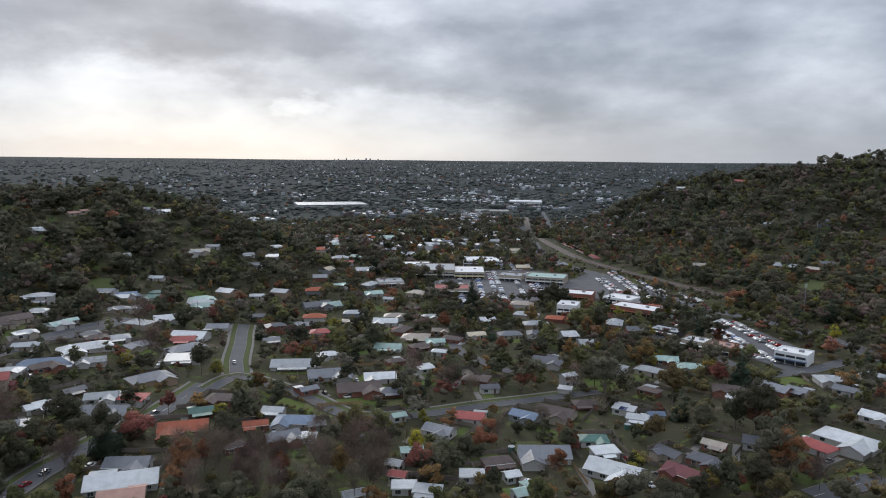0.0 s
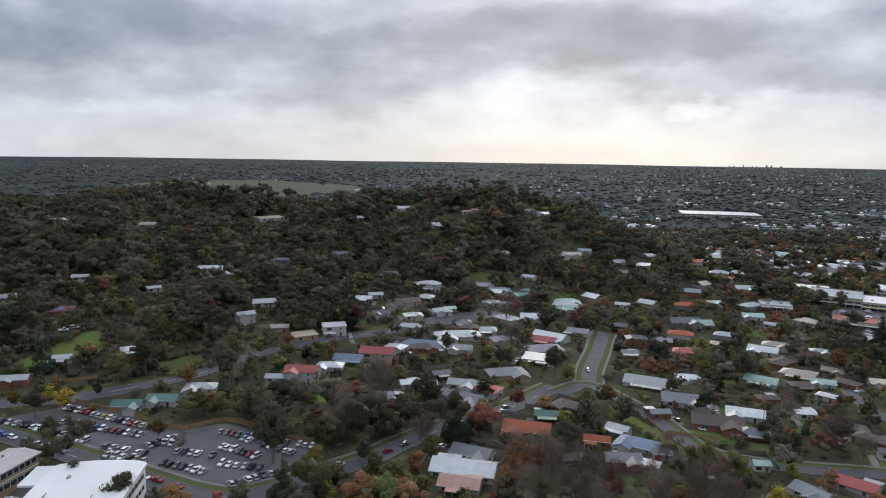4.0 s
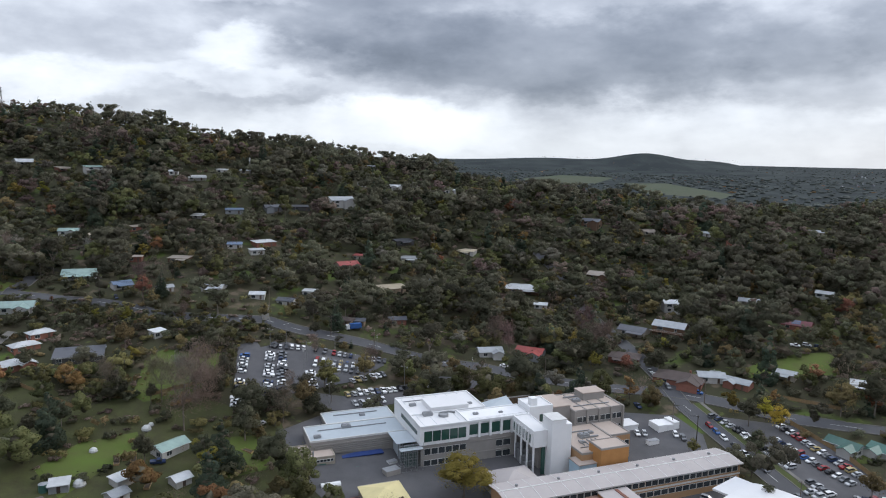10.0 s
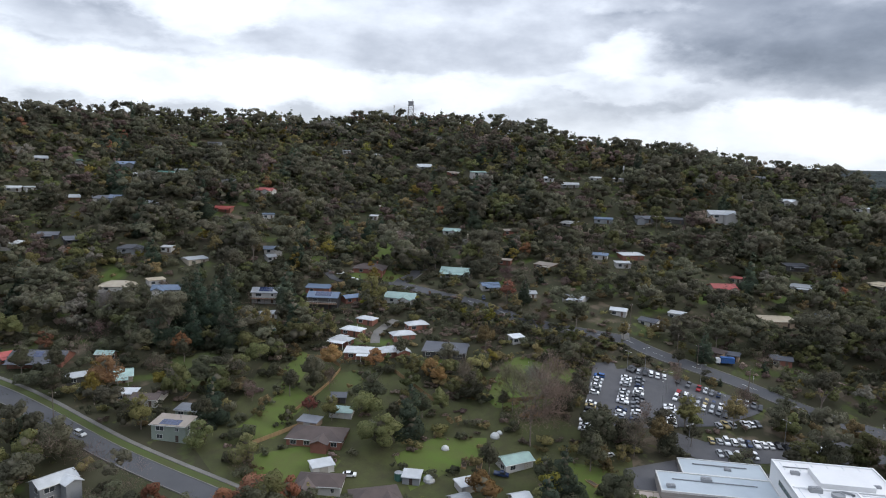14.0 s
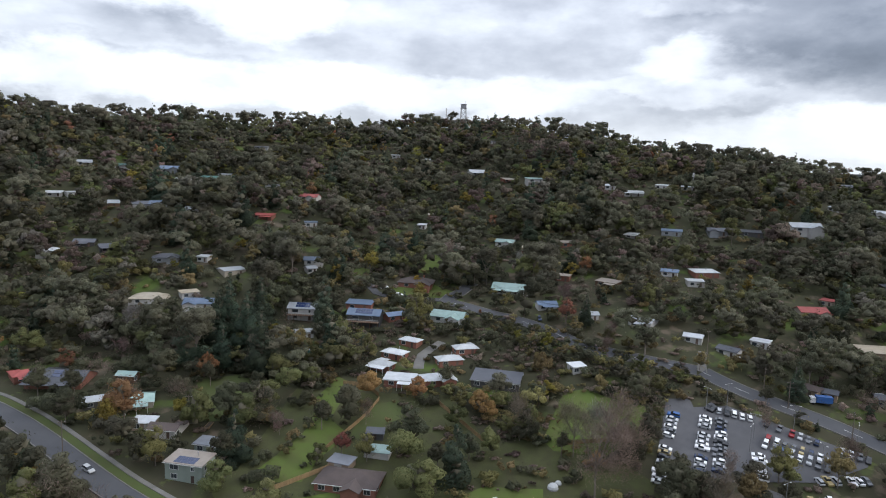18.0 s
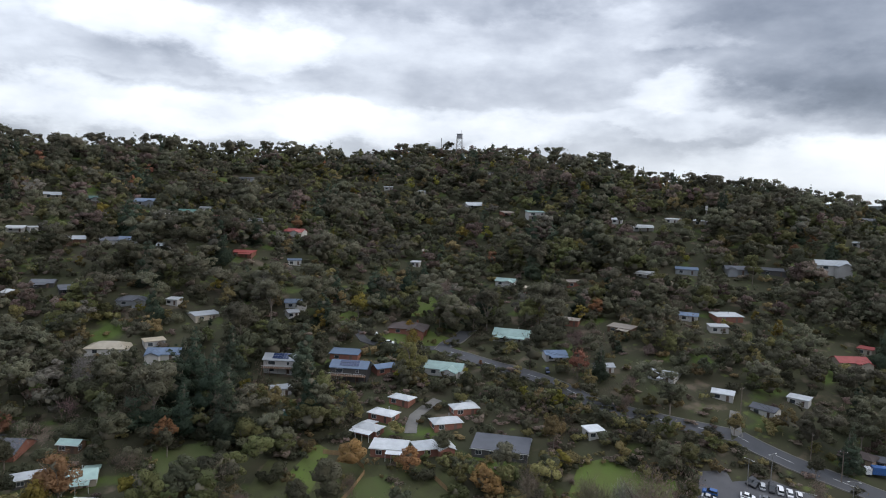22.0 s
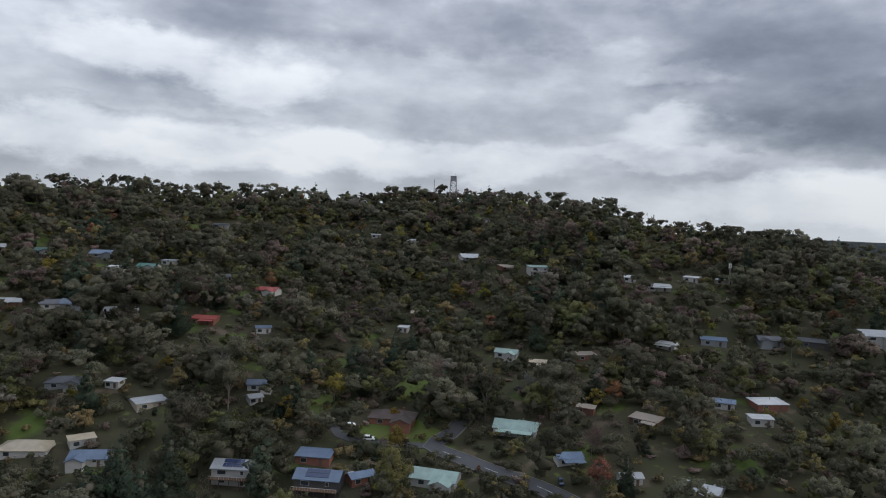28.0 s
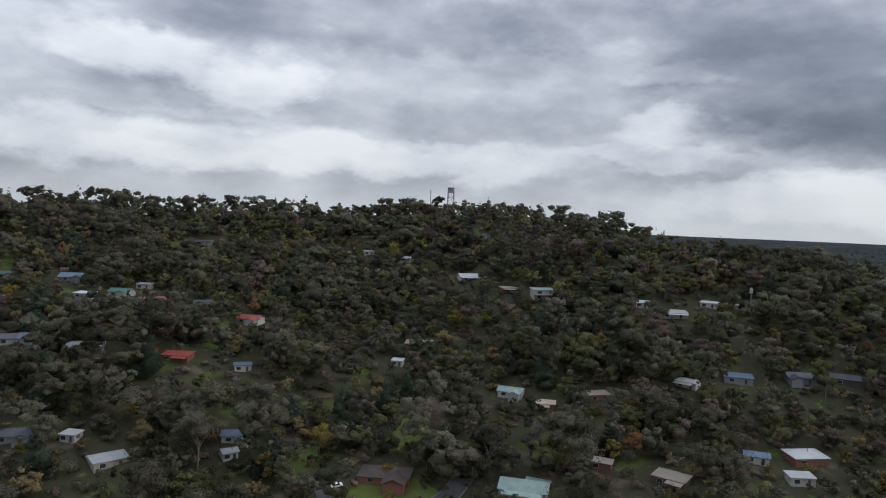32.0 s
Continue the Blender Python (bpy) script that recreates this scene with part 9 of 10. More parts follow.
        each(own, "duct", [(u0, w0, z + 0.15, u0 + ln, w0 + k_, z + 0.15 + k_) for u0, w0, z, ln, k_ in rows], M_PLANT)
    part("curved_duct", mesh("curved_duct", [(13 + 2.6 * math.cos(i * 0.26) * kk, 9 + 1.6 * math.sin(i * 0.26) * kk, zr + 0.1 + hh) for i in range(13) for kk, hh in ((1, 0), (1, 0.6), (0.8, 0.6), (0.8, 0))], [(4 * i + j, 4 * i + (j + 1) % 4, 4 * i + 4 + (j + 1) % 4, 4 * i + 4 + j) for i in range(12) for j in range(4)], M_PLANT), b)
    each(e, "roof_beam", [(i * 5.0 - 0.2, -0.7, 13.3, i * 5.0 + 0.4, 17, 13.85) for i in range(5)], M_STONE)
    slab_block(e, "upper_room", 9, 9, 18, 15, 13.6, 16.2, M_STONE)
    slab_block(e, "upper_room_roof", 8.8, 8.8, 18.2, 15.2, 16.2, 16.45, M_ROOFBEIGE)
    each(k, "roof_rail", [(0.5, 1.0, zr + 0.4 + i * 0.35, 22.5, 1.05, zr + 0.45 + i * 0.35) for i in range(2)], M_PLANT)
    each(q, "roof_frame", [(4 + i * 1.6, 9, 8.9, 4.12 + i * 1.6, 13, 9.4) for i in range(5)], M_PLANT)
    # service yard: crates, bottles, bins and low walls
    for i, (u, w, su, sw, h_, m_, nm, words) in enumerate(((-27, 3, 2.4, 1.2, 1.4, M_ROOFWHITE, "linen_cage", "pale wire linen cage in the service yard"), (-22.5, 9, 1.4, 1.0, 1.3, ROOFS["green"], "wheelie_bin", "green wheeled rubbish bin in the yard"), (-20.8, 9, 1.4, 1.0, 1.3, ROOFS["green"], "wheelie_bin", "green wheeled rubbish bin in the yard"), (-19, 9, 1.4, 1.0, 1.3, M_DARKBLUE, "wheelie_bin", "blue wheeled rubbish bin in the yard"), (-12, -3, 5.0, 3.2, 2.8, M_STONE, "yard_kiosk", "small grey electrical kiosk in the yard"), (-9, 4, 3.2, 2.0, 2.4, M_ROOFWHITE, "storage_box", "white storage container in the yard"), (-31, -8, 2.2, 1.6, 1.8, M_ROOFWHITE, "storage_box", "white storage container in the yard"), (84, -8, 4.5, 2.0, 2.3, M_WHITE, "storage_box", "white storage container in the car yard"))):
        y2 = wing_thing(nm, words, u, w, (i * 23) % 20, nm.replace("_", " "))
        part("body", boxes("body", [(0, 0, 0.08, su, sw, h_)], m_, bevel=0.05), y2)
        part("lid", boxes("lid", [(-0.05, -0.05, h_, su + 0.05, sw + 0.05, h_ + 0.1)], M_PLANT, bevel=0.02), y2)
        each(y2, "foot", [(0.1, 0.1, -0.3, 0.3, sw - 0.1, 0.08), (su - 0.3, 0.1, -0.3, su - 0.1, sw - 0.1, 0.08)], M_PLANT)
    yw = wing_thing("yard_wall", "low brick retaining wall round the service yard", -44, -12, category="wall")
    part("wall", boxes("wall", [(0, 0, -1.2, 0.3, 18, 1.0), (0.3, 0, -1.2, 24, 0.3, 0.9)], WALLS["brick"]), yw)
    part("coping", boxes("coping", [(-0.05, -0.05, 1.0, 0.35, 18.05, 1.1)], M_CONCRETE), yw)
    # skip and tank in the yard
    k2 = wing_thing("skip_bin", "large green steel skip in the service yard", -24, 5, category="skip")
    part("bin", boxes("bin", [(0, 0, 0.2, 5, 2.2, 2.2)], ROOFS["green"], bevel=0.08), k2)
    part("rim", boxes("rim", [(-0.08, -0.08, 2.2, 5.08, 0.06, 2.34), (-0.08, 2.14, 2.2, 5.08, 2.28, 2.34)], ROOFS["green"]), k2)
    tk = wing_thing("gas_tank", "white horizontal gas tank on legs", -33, -4, category="tank")
    tv = [(x_, 1.1 * math.cos(j * math.pi / 6), 1.6 + 1.1 * math.sin(j * math.pi / 6)) for x_ in (0, 6) for j in range(12)]
    part("vessel", mesh("vessel", tv, [(j, (j + 1) % 12, (j + 1) % 12 + 12, j + 12) for j in range(12)] + [tuple(range(11, -1, -1)), tuple(range(12, 24))], M_WHITE), tk)
    each(tk, "leg", [(1, -0.8, -0.5, 1.3, 0.8, 0.8), (4.7, -0.8, -0.5, 5, 0.8, 0.8)], M_CONCRETE)
    # pale yellow pavilion
    y_ = wing_thing("yellow_pavilion", "low building with pale yellow sheet roof", -17, -17.5)
    slab_block(y_, "wall", -6, -7, 6, 7, -2, 3.6, WALLS["cream"])
    rv, rf = hip_roof(12, 11.8, 3.8, 1.6, 0.6)
    part("roof", mesh("roof", [(b_, a, c) for a, b_, c in rv], [q_[::-1] for q_ in rf], M_YELLOWROOF), y_)
    # white portable units in the yard
    w_ = wing_thing("portable_office", "white stacked portable office units", 93.5, -1)
    for i, (u0, z1) in enumerate(((0, 4.4), (4.2, 4.2), (6.9, 4.8))):
        part("unit", boxes("unit", [(u0, 0, 0.1, u0 + 2.6 + (i == 0) * 1.5, 6, z1)], M_WHITE, bevel=0.06), w_)
    w2 = wing_thing("white_store", "low white flat-roofed store", 79, 4)
    slab_block(w2, "wall", 0, 0, 9, 6, -1, 3.6, M_WHITE)
    slab_block(w2, "roof", -0.2, -0.2, 9.2, 6.2, 3.6, 3.9, M_ROOFWHITE)
    # screened deck behind
    d_ = wing_thing("screened_deck", "long timber-screened deck behind the hospital", 36, 22)
    part("floor", boxes("floor", [(0, 0, -0.5, 24, 8, 6.5)], M_STONE), d_)
    each(d_, "screen", [(i * 1.2, 7.6, 6.5, i * 1.2 + 0.7, 7.9, 9.6) for i in range(20)], WALLS["timber"])
    part("rail", boxes("rail", [(0, 7.5, 9.6, 24, 8.0, 9.9), (0, 0, 6.5, 24, 0.2, 7.6)], M_STONE), d_)
    cs = wing_thing("roof_canopy", "pale blue sail canopy over a roof court", 29, 12)
    part("sail", mesh("sail", [(0, 0, 13.5), (12, 0, 12.2), (12, 9, 14.2), (0, 9, 12.2), (0, 0, 13.3), (12, 0, 12.0), (12, 9, 14.0), (0, 9, 12.0)], [(0, 1, 2, 3), (7, 6, 5, 4), (0, 4, 5, 1), (1, 5, 6, 2), (2, 6, 7, 3), (3, 7, 4, 0)], M_ROOFGREY), cs)
    part("wall", boxes("wall", [(0.5, 0.5, -1, 11.5, 8.5, 12.0)], M_STONE), cs)


hospital()
poly = [site(u, w) for u, w in ((-42, 6), (-42, 30), (-20, 42), (40, 34), (82, 22), (108, 8), (108, -8), (98, -24), (96, -50), (92, -62), (86, -92), (30, -80), (8, -46), (-6, -32), (-28, -26), (-36, -4))]
patch("hospital_yard", [(p.x, p.y) for p in poly], M_PARK, 0.12, "grey asphalt yard round the hospital", "yard")

# ---- the tower on the hill, the town and the far plain ----
M_STEEL = mat("weathered_steel", (0.26, 0.25, 0.25), rough=0.6, metal=0.4)
M_TANK = mat("tank_grey", (0.30, 0.30, 0.31), rough=0.7)


def lattice(name, h, base, top, m, levels=5):
    """Four legs with rings and cross braces, as one mesh each."""
    legs, braces = [], []
    v, f = [], []

    def bar(p, q, r):
        p, q = Vector(p), Vector(q)
        ax = (q - p).normalized()
        u = ax.orthogonal().normalized() * r
        w = ax.cross(u.normalized()) * r
        k = len(v)
        for c in (p, q):
            v.extend([tuple(c + u), tuple(c + w), tuple(c - u), tuple(c - w)])
        f.extend([(k + i, k + (i + 1) % 4, k + 4 + (i + 1) % 4, k + 4 + i) for i in range(4)])

    cs = ((-1, -1), (1, -1), (1, 1), (-1, 1))
    at = lambda i, z: (cs[i][0] * (base + (top - base) * z / h), cs[i][1] * (base + (top - base) * z / h), z)
    for i in range(4):
        bar(at(i, -0.5), at(i, h), 0.22)
    for k in range(levels):
        z0, z1 = h * k / levels, h * (k + 1) / levels
        for i in range(4):
            bar(at(i, z0), at((i + 1) % 4, z1), 0.09)
            bar(at((i + 1) % 4, z0), at(i, z1), 0.09)
            bar(at(i, z1), at((i + 1) % 4, z1), 0.09)
    return mesh(name, v, f, m)


def water_tower(x, y, top_z):
    z = hz(x, y)
    h = top_z - z
    ob = thing("lookout_tower", x, y, z, 25, "tall steel lattice tower with a boxy platform on the ridge", "tower")
    part("frame", lattice("frame", h - 5, 3.0, 2.2, M_STEEL), ob)
    part("platform", boxes("platform", [(-2.9, -2.9, h - 5, 2.9, 2.9, h - 4.6), (-2.7, -2.7, h - 1.2, 2.7, 2.7, h - 0.9)], M_TANK), ob)
    part("cabin", boxes("cabin", [(-2.3, -2.3, h - 4.6, 2.3, 2.3, h - 1.2)], M_TANK), ob)
    part("rail", boxes("rail", [(-2.9, s * 2.85 - 0.05, h - 3.6, 2.9, s * 2.85 + 0.05, h - 3.4) for s in (-1, 1)], M_STEEL), ob)
    part("antenna", tube("antenna", [(1.8, 1.8, h - 0.9, 0.12), (1.8, 1.8, h + 2.0, 0.05)], 6, M_STEEL), ob)
    KEEP_CLEAR.append((x, y, 5))


def mast(x, y, h, label="slim grey telecommunications mast with panel antennas"):
    ob = thing("antenna_mast", x, y, hz(x, y), 0, label, "mast")
    part("pole", tube("pole", [(0, 0, -0.5, 0.45), (0, 0, h, 0.22)], 8, M_STEEL), ob)
    for k in range(3):
        a = k * 2.1
        part("panel", boxes("panel", [(0.5, -0.2, h - 3.2, 0.75, 0.2, h - 0.6)], M_TRIM), ob, (0, 0, 0), turn=a)
    part("collar", tube("collar", [(0, 0, h - 2.2, 0.55), (0, 0, h - 1.8, 0.55)], 8, M_STEEL), ob)


def shop(name, x, y, turn, w, d, h, roof, wall, label, fascia=None, category="shop building"):
    ob = thing(name, x, y, hz(x, y), turn, label, category, "town buildings")
    part("wall", boxes("wall", [(-w / 2, -d / 2, -2.0, w / 2, d / 2, h)], wall), ob)
    part("roof", boxes("roof", [(-w / 2 + 0.3, -d / 2 + 0.3, h - 0.2, w / 2 - 0.3, d / 2 - 0.3, h + 0.1)], roof), ob)
    part("parapet", boxes("parapet", [(-w / 2, -d / 2, h, w / 2, -d / 2 + 0.3, h + 0.7), (-w / 2, d / 2 - 0.3, h, w / 2, d / 2, h + 0.7), (-w / 2, -d / 2 + 0.3, h, -w / 2 + 0.3, d / 2 - 0.3, h + 0.7), (w / 2 - 0.3, -d / 2 + 0.3, h, w / 2, d / 2 - 0.3, h + 0.7)], wall), ob)
    part("awning", boxes("awning", [(-w / 2, -d / 2 - 2.2, 2.8, w / 2, -d / 2 - 0.02, 3.1)], fascia or M_TRIM), ob)
    n = max(3, int(w / 5))
    glazing(ob, "f", -w / 2 + 0.5, w / 2 - 0.5, -d / 2 - 0.02, 0.3, 2.6, n)
    if h > 5.5:
        glazing(ob, "f", -w / 2 + 0.5, w / 2 - 0.5, -d / 2 - 0.02, 3.8, 5.2, n)
    roof_units(ob, [(w * 0.2, d * 0.1, h + 0.1, 1.3), (-w * 0.25, -d * 0.15, h + 0.1, 1.0)])
    c_, s_ = math.cos(radians(turn)), math.sin(radians(turn))
    NO_TREES.append(np.array([(x + a * c_ - b * s_, y + a * s_ + b * c_) for a, b in ((-w / 2 - 3, -d / 2 - 5), (w / 2 + 3, -d / 2 - 5), (w / 2 + 3, d / 2 + 3), (-w / 2 - 3, d / 2 + 3))]))


def platform(x0, y0, x1, y1):
    L_, turn = math.hypot(x1 - x0, y1 - y0), math.degrees(math.atan2(y1 - y0, x1 - x0))
    ob = thing("station_platform", x0, y0, hz(x0, y0), turn, "long station platform surfaced in pinkish red", "platform")
    part("slab", boxes("slab", [(0, 4.8, -2, L_, 13.0, 1.1)], mat("red_platform", (0.42, 0.15, 0.15), (0.34, 0.12, 0.12), scale=0.2, fine=3)), ob)
    part("edge", boxes("edge", [(0, 4.3, 0.9, L_, 4.7, 1.15)], M_TRIM), ob)
    part("shelter", boxes("shelter", [(L_ * 0.3, 6.0, 3.6, L_ * 0.7, 9.6, 3.9), (L_ * 0.3, 9.2, 1.1, L_ * 0.7, 9.4, 3.6)], ROOFS["maroon"]), ob)
    part("post", boxes("post", [(L_ * (0.32 + 0.12 * i), 6.2, 1.1, L_ * (0.32 + 0.12 * i) + 0.2, 6.4, 3.6) for i in range(4)], M_POLE), ob)

# ---- town and plain, placed ----
shop("supermarket", -9.7, 650.2, 0, 37.4, 40, 7, ROOFS["pale"], WALLS["cream"], "large supermarket with pale flat roof and gabled entry", M_TRIM)
shop("supermarket", 22.3, 646.1, -1, 27.6, 36, 6, M_ROOFWHITE, WALLS["cream"], "supermarket wing with a white roof and yellow fascia", M_YELLOWROOF)
shop("shop_row", 39.8, 728.2, -3, 40.6, 30, 6, M_ROOFWHITE, M_WHITE, "long shop row with a blue fascia", ROOFS["blue"])
shop("shop", 91.1, 615.7, -18, 33.8, 26, 6, ROOFS["mint"], WALLS["cream"], "shop building with a pale green roof", M_TRIM)
shop("shop_row", 104.1, 543.7, -20, 27.4, 18, 5, M_ROOFWHITE, WALLS["brick"], "row of shops with pale roofs and red brick", ROOFS["orange"])
shop("shop", 88.1, 487.7, -20, 14.0, 16, 7.5, M_ROOFWHITE, M_WHITE, "two-storey white shop building", M_TRIM)
shop("shop_row", 137.4, 488.2, -40, 33.6, 18, 5, M_ROOFWHITE, WALLS["brick"], "red brick shop row with pale roofs", ROOFS["orange"])
shop("shop", 133.5, 518.2, -39, 22.1, 18, 6, M_ROOFWHITE, M_WHITE, "white rendered shop with pale roof", M_TRIM)
shop("warehouse", 2.5, 878.5, 0, 53.8, 24, 7, ROOFS["pale"], WALLS["grey"], "grey warehouse with a saw-tooth row of vents", M_TRIM)
shop("warehouse", -19.1, 1243.2, 0, 75.9, 30, 7, M_ROOFWHITE, M_WHITE, "long low white warehouse on the plain", M_TRIM)
shop("warehouse", 37.0, 1226.0, -1, 33.9, 30, 7, ROOFS["blue"], WALLS["white"], "warehouse with a bright blue roof", ROOFS["blue"])
shop("warehouse", 96.3, 1465.1, -3, 71.6, 40, 7, ROOFS["pale"], WALLS["cream"], "pale warehouse beyond the town", M_TRIM)
shop("warehouse", 196.0, 1718.3, -6, 78.7, 60, 7, M_ROOFWHITE, M_WHITE, "long white shed on the plain", M_TRIM)
shop("factory", -274.2, 1655.0, 17, 163.6, 110, 6, ROOFS["pale"], WALLS["grey"], "very large pale-roofed factory on the plain", M_TRIM)
shop("warehouse", -167.4, 1087.9, 8, 62.8, 22, 5, ROOFS["rust"], WALLS["tan"], "low building with a rust-pink roof", M_TRIM)
shop("school", -59.2, 1057.0, 3, 51.8, 22, 5, ROOFS["mint"], WALLS["white"], "low school building with a pale green roof", M_TRIM)
shop("shop", 5.7, 567.3, 0, 28.1, 20, 4.5, ROOFS["red"], WALLS["cream"], "shop building with a red roof", M_TRIM)
shop("car_dealership", 186.7, 362.6, -42, 16.4, 13, 6, M_ROOFWHITE, M_WHITE, "white two-storey car dealership", ROOFS["blue"])
shop("workshop", 146.1, 394.9, -40, 13.4, 13, 4.5, M_ROOFWHITE, WALLS["cream"], "workshop with a pale sheet roof", M_TRIM)
shop("workshop", 156.6, 383.3, -42, 13.9, 14, 4.5, ROOFS["rust"], WALLS["brick"], "workshop with a rust-streaked roof", M_TRIM)
shop("shed", 138.7, 425.5, -43, 18.6, 13, 3.5, ROOFS["pale"], WALLS["dark"], "low dark shed with a pale roof", M_TRIM)
shop("shop_row", 8.7, 930.5, 0, 53.2, 16, 5, ROOFS["pale"], WALLS["white"], "long low pale shop row", M_TRIM)
shop("shop", -29.8, 683.9, 2, 28.1, 20, 5, M_ROOFWHITE, WALLS["cream"], "shop building with a pale roof", M_TRIM)
shop("shop_row", 60.3, 627.0, -15, 20.7, 18, 5, ROOFS["pale"], WALLS["cream"], "shop row with a pale roof", M_TRIM)
shop("shop", 151.0, 490.7, -42, 17.0, 16, 4, ROOFS["orange"], WALLS["brick"], "low shop with an orange fascia", ROOFS["orange"])
shop("shop", -5.3, 783.2, 0, 38.5, 20, 5, ROOFS["pale"], WALLS["cream"], "low shop building with a pale roof", M_TRIM)
shop("hall", -47.4, 588.2, 14, 21.4, 18, 4, ROOFS["pale"], WALLS["white"], "low hall with a pale roof", M_TRIM)
shop("hall", 221.7, 859.9, -14, 29.0, 14, 6, ROOFS["white"], WALLS["cream"], "pale hall on the hillside", M_TRIM)
platform(143.0, 885.0, 157.0, 750.0)
mast(121.9, 1139.2, 26)
mast(245.9, 468.8, 24)
mast(-521.9, -105.2, 14)
water_tower(-615.4, -344.3, 138.9)
mast(-666.5, -397.9, 23.9)
YARDS = [[(-9, 608), (45, 672), (91, 666), (107, 616), (95, 545), (50, 534), (28, 535), (6, 546)], [(134, 646), (158, 615), (174, 539), (155, 518), (136, 563)], [(171, 457), (193, 465), (202, 397), (203, 375), (179, 349), (169, 374), (166, 414)], [(159, 479), (171, 468), (162, 437), (147, 429)], [(151, 551), (180, 482), (199, 443), (194, 428), (169, 461), (143, 523)], [(162, 677), (181, 592), (199, 533), (193, 516), (170, 572), (152, 646)], [(60, 801), (89, 719), (85, 680), (52, 688)]]
CITY = [(-683, 4296), (-660, 4300), (-636, 4303), (-612, 4307), (-589, 4310), (-565, 4313), (-541, 4316), (-517, 4319), (-493, 4322), (-469, 4325), (-445, 4327), (-421, 4330)]
city_rng = random.Random(3)
for cx, cy in CITY:
    w_, h_ = city_rng.uniform(7, 13), city_rng.uniform(6, 26)
    z_ = hz(cx, cy)
    tw = thing("city_tower", cx, cy, z_, 8, "distant grey city tower on the horizon", "tower", "city skyline")
    part("shaft", boxes("shaft", [(-w_ / 2, -w_ / 2, -12, w_ / 2, w_ / 2, h_)], M_TANK), tw)
    part("crown", boxes("crown", [(-w_ / 3, -w_ / 3, h_, w_ / 3, w_ / 3, h_ + 4)], M_TANK), tw)

# scattered suburb roofs too far to tell apart, and the town's crowded cars
def far_roofs(n, seed):
    rng = np.random.default_rng(seed)
    groups = {"white": [], "pale": [], "grey": [], "brown": []}
    keys = list(groups)
    while n:
        a, d = radians(rng.normal(-2, 13)) if rng.random() < 0.7 else radians(rng.uniform(-36, 60)), 850 + 3600 * rng.random() ** 1.3
        x, y = -math.sin(a) * d, math.cos(a) * d
        if y < 1500 and 90 < x < 190:
            continue
        if noise.noise((x / 170, y / 170, 3.0)) < rng.uniform(-0.05, 0.35):
            continue
        k = min(1.0, max(0.2, (90 - hz(x, y)) / 118))
        groups[keys[int(rng.choice(4, p=[0.12, 0.30, 0.34, 0.24]))]].append((x, y, rng.uniform(8, 15) * k, rng.uniform(6, 9) * k, rng.uniform(0, math.pi), rng.uniform(1.6, 2.6) * k))
        n -= 1
    for k, rows in groups.items():
        v, f = [], []
        for x, y, w, d, a, h in rows:
            z = hz(x, y) + 2.0 + h * 1.2
            c, s = math.cos(a), math.sin(a)
            q = len(v)
            for px, py, pz in box_v(-w / 2, -d / 2, -8, w / 2, d / 2, h) + [(-w / 2, 0, h + 1.6), (w / 2, 0, h + 1.6)]:
                v.append((x + px * c - py * s, y + px * s + py * c, z + pz))
            f += [tuple(i + q for i in g) for g in BOX_FACES[2:]] + [(q + 4, q + 5, q + 9, q + 8), (q + 6, q + 7, q + 8, q + 9), (q + 7, q + 4, q + 8), (q + 5, q + 6, q + 9)]
        ob = new("far_suburb", mesh("far_suburb", v, f, ROOFS[k]))
        tagged(ob, "distant suburban houses with " + HOUSE_WORDS[k] + " roofs scattered over the plain", "houses", kind="stuff")


far_roofs(2000, 8)


def crowded_cars(poly, n, seed, label):
    rng = np.random.default_rng(seed)
    poly = np.array(poly, float)
    lo, hi = poly.min(0), poly.max(0)
    v, f = {}, {}
    made = 0
    for x in np.arange(lo[0], hi[0], 5.6):
        for y in np.arange(lo[1], hi[1], 2.9):
            if made >= n or rng.random() < 0.2 or int((x - lo[0]) / 5.6) % 3 == 2 or not inside(poly, np.array([x]), np.array([y]))[0]:
                continue
            p = ["white", "silver", "grey", "black", "red", "blue"][int(rng.choice(6, p=[0.36, 0.24, 0.16, 0.12, 0.07, 0.05]))]
            V_, F_ = v.setdefault(p, []), f.setdefault(p, [])
            z, k = hz(x, y) + 0.45, len(V_)
            V_ += [(x + a, y + b, z + c) for a, b, c in box_v(-2.2, -0.85, 0, 2.2, 0.85, 0.6)] + [(x + a, y + b, z + c) for a, b, c in [(-1.5, -0.75, 0.6), (1.0, -0.75, 0.6), (1.0, 0.75, 0.6), (-1.5, 0.75, 0.6), (-1.0, -0.6, 1.15), (0.4, -0.6, 1.15), (0.4, 0.6, 1.15), (-1.0, 0.6, 1.15)]]
            F_ += [tuple(i + k for i in q) for q in BOX_FACES] + [tuple(i + k + 8 for i in q) for q in BOX_FACES[1:]]
            made += 1
    for p in v:
        ob = new("crowded_cars", mesh("crowded_cars", v[p], f[p], CAR_PAINT[p]))
        tagged(ob, label, "cars", kind="stuff")


for i_, yard in enumerate(YARDS):
    crowded_cars(yard, 330, 20 + i_, "crowd of cars standing in the town car parks")

# ---- the woods ----
def clear_of(xy, rows, extra=0.0):
    ok = np.ones(len(xy), bool)
    for x, y, r in rows:
        ok &= (xy[:, 0] - x) ** 2 + (xy[:, 1] - y) ** 2 > (r + extra) ** 2
    return ok


def in_view(x, y):
    """The land that lies before the camera somewhere on its way."""
    yaw = np.degrees(np.arctan2(-(x + 20), y - 10))
    return ((yaw > -42) & (yaw < 165)) & (np.hypot(x, y - 10) > 95)


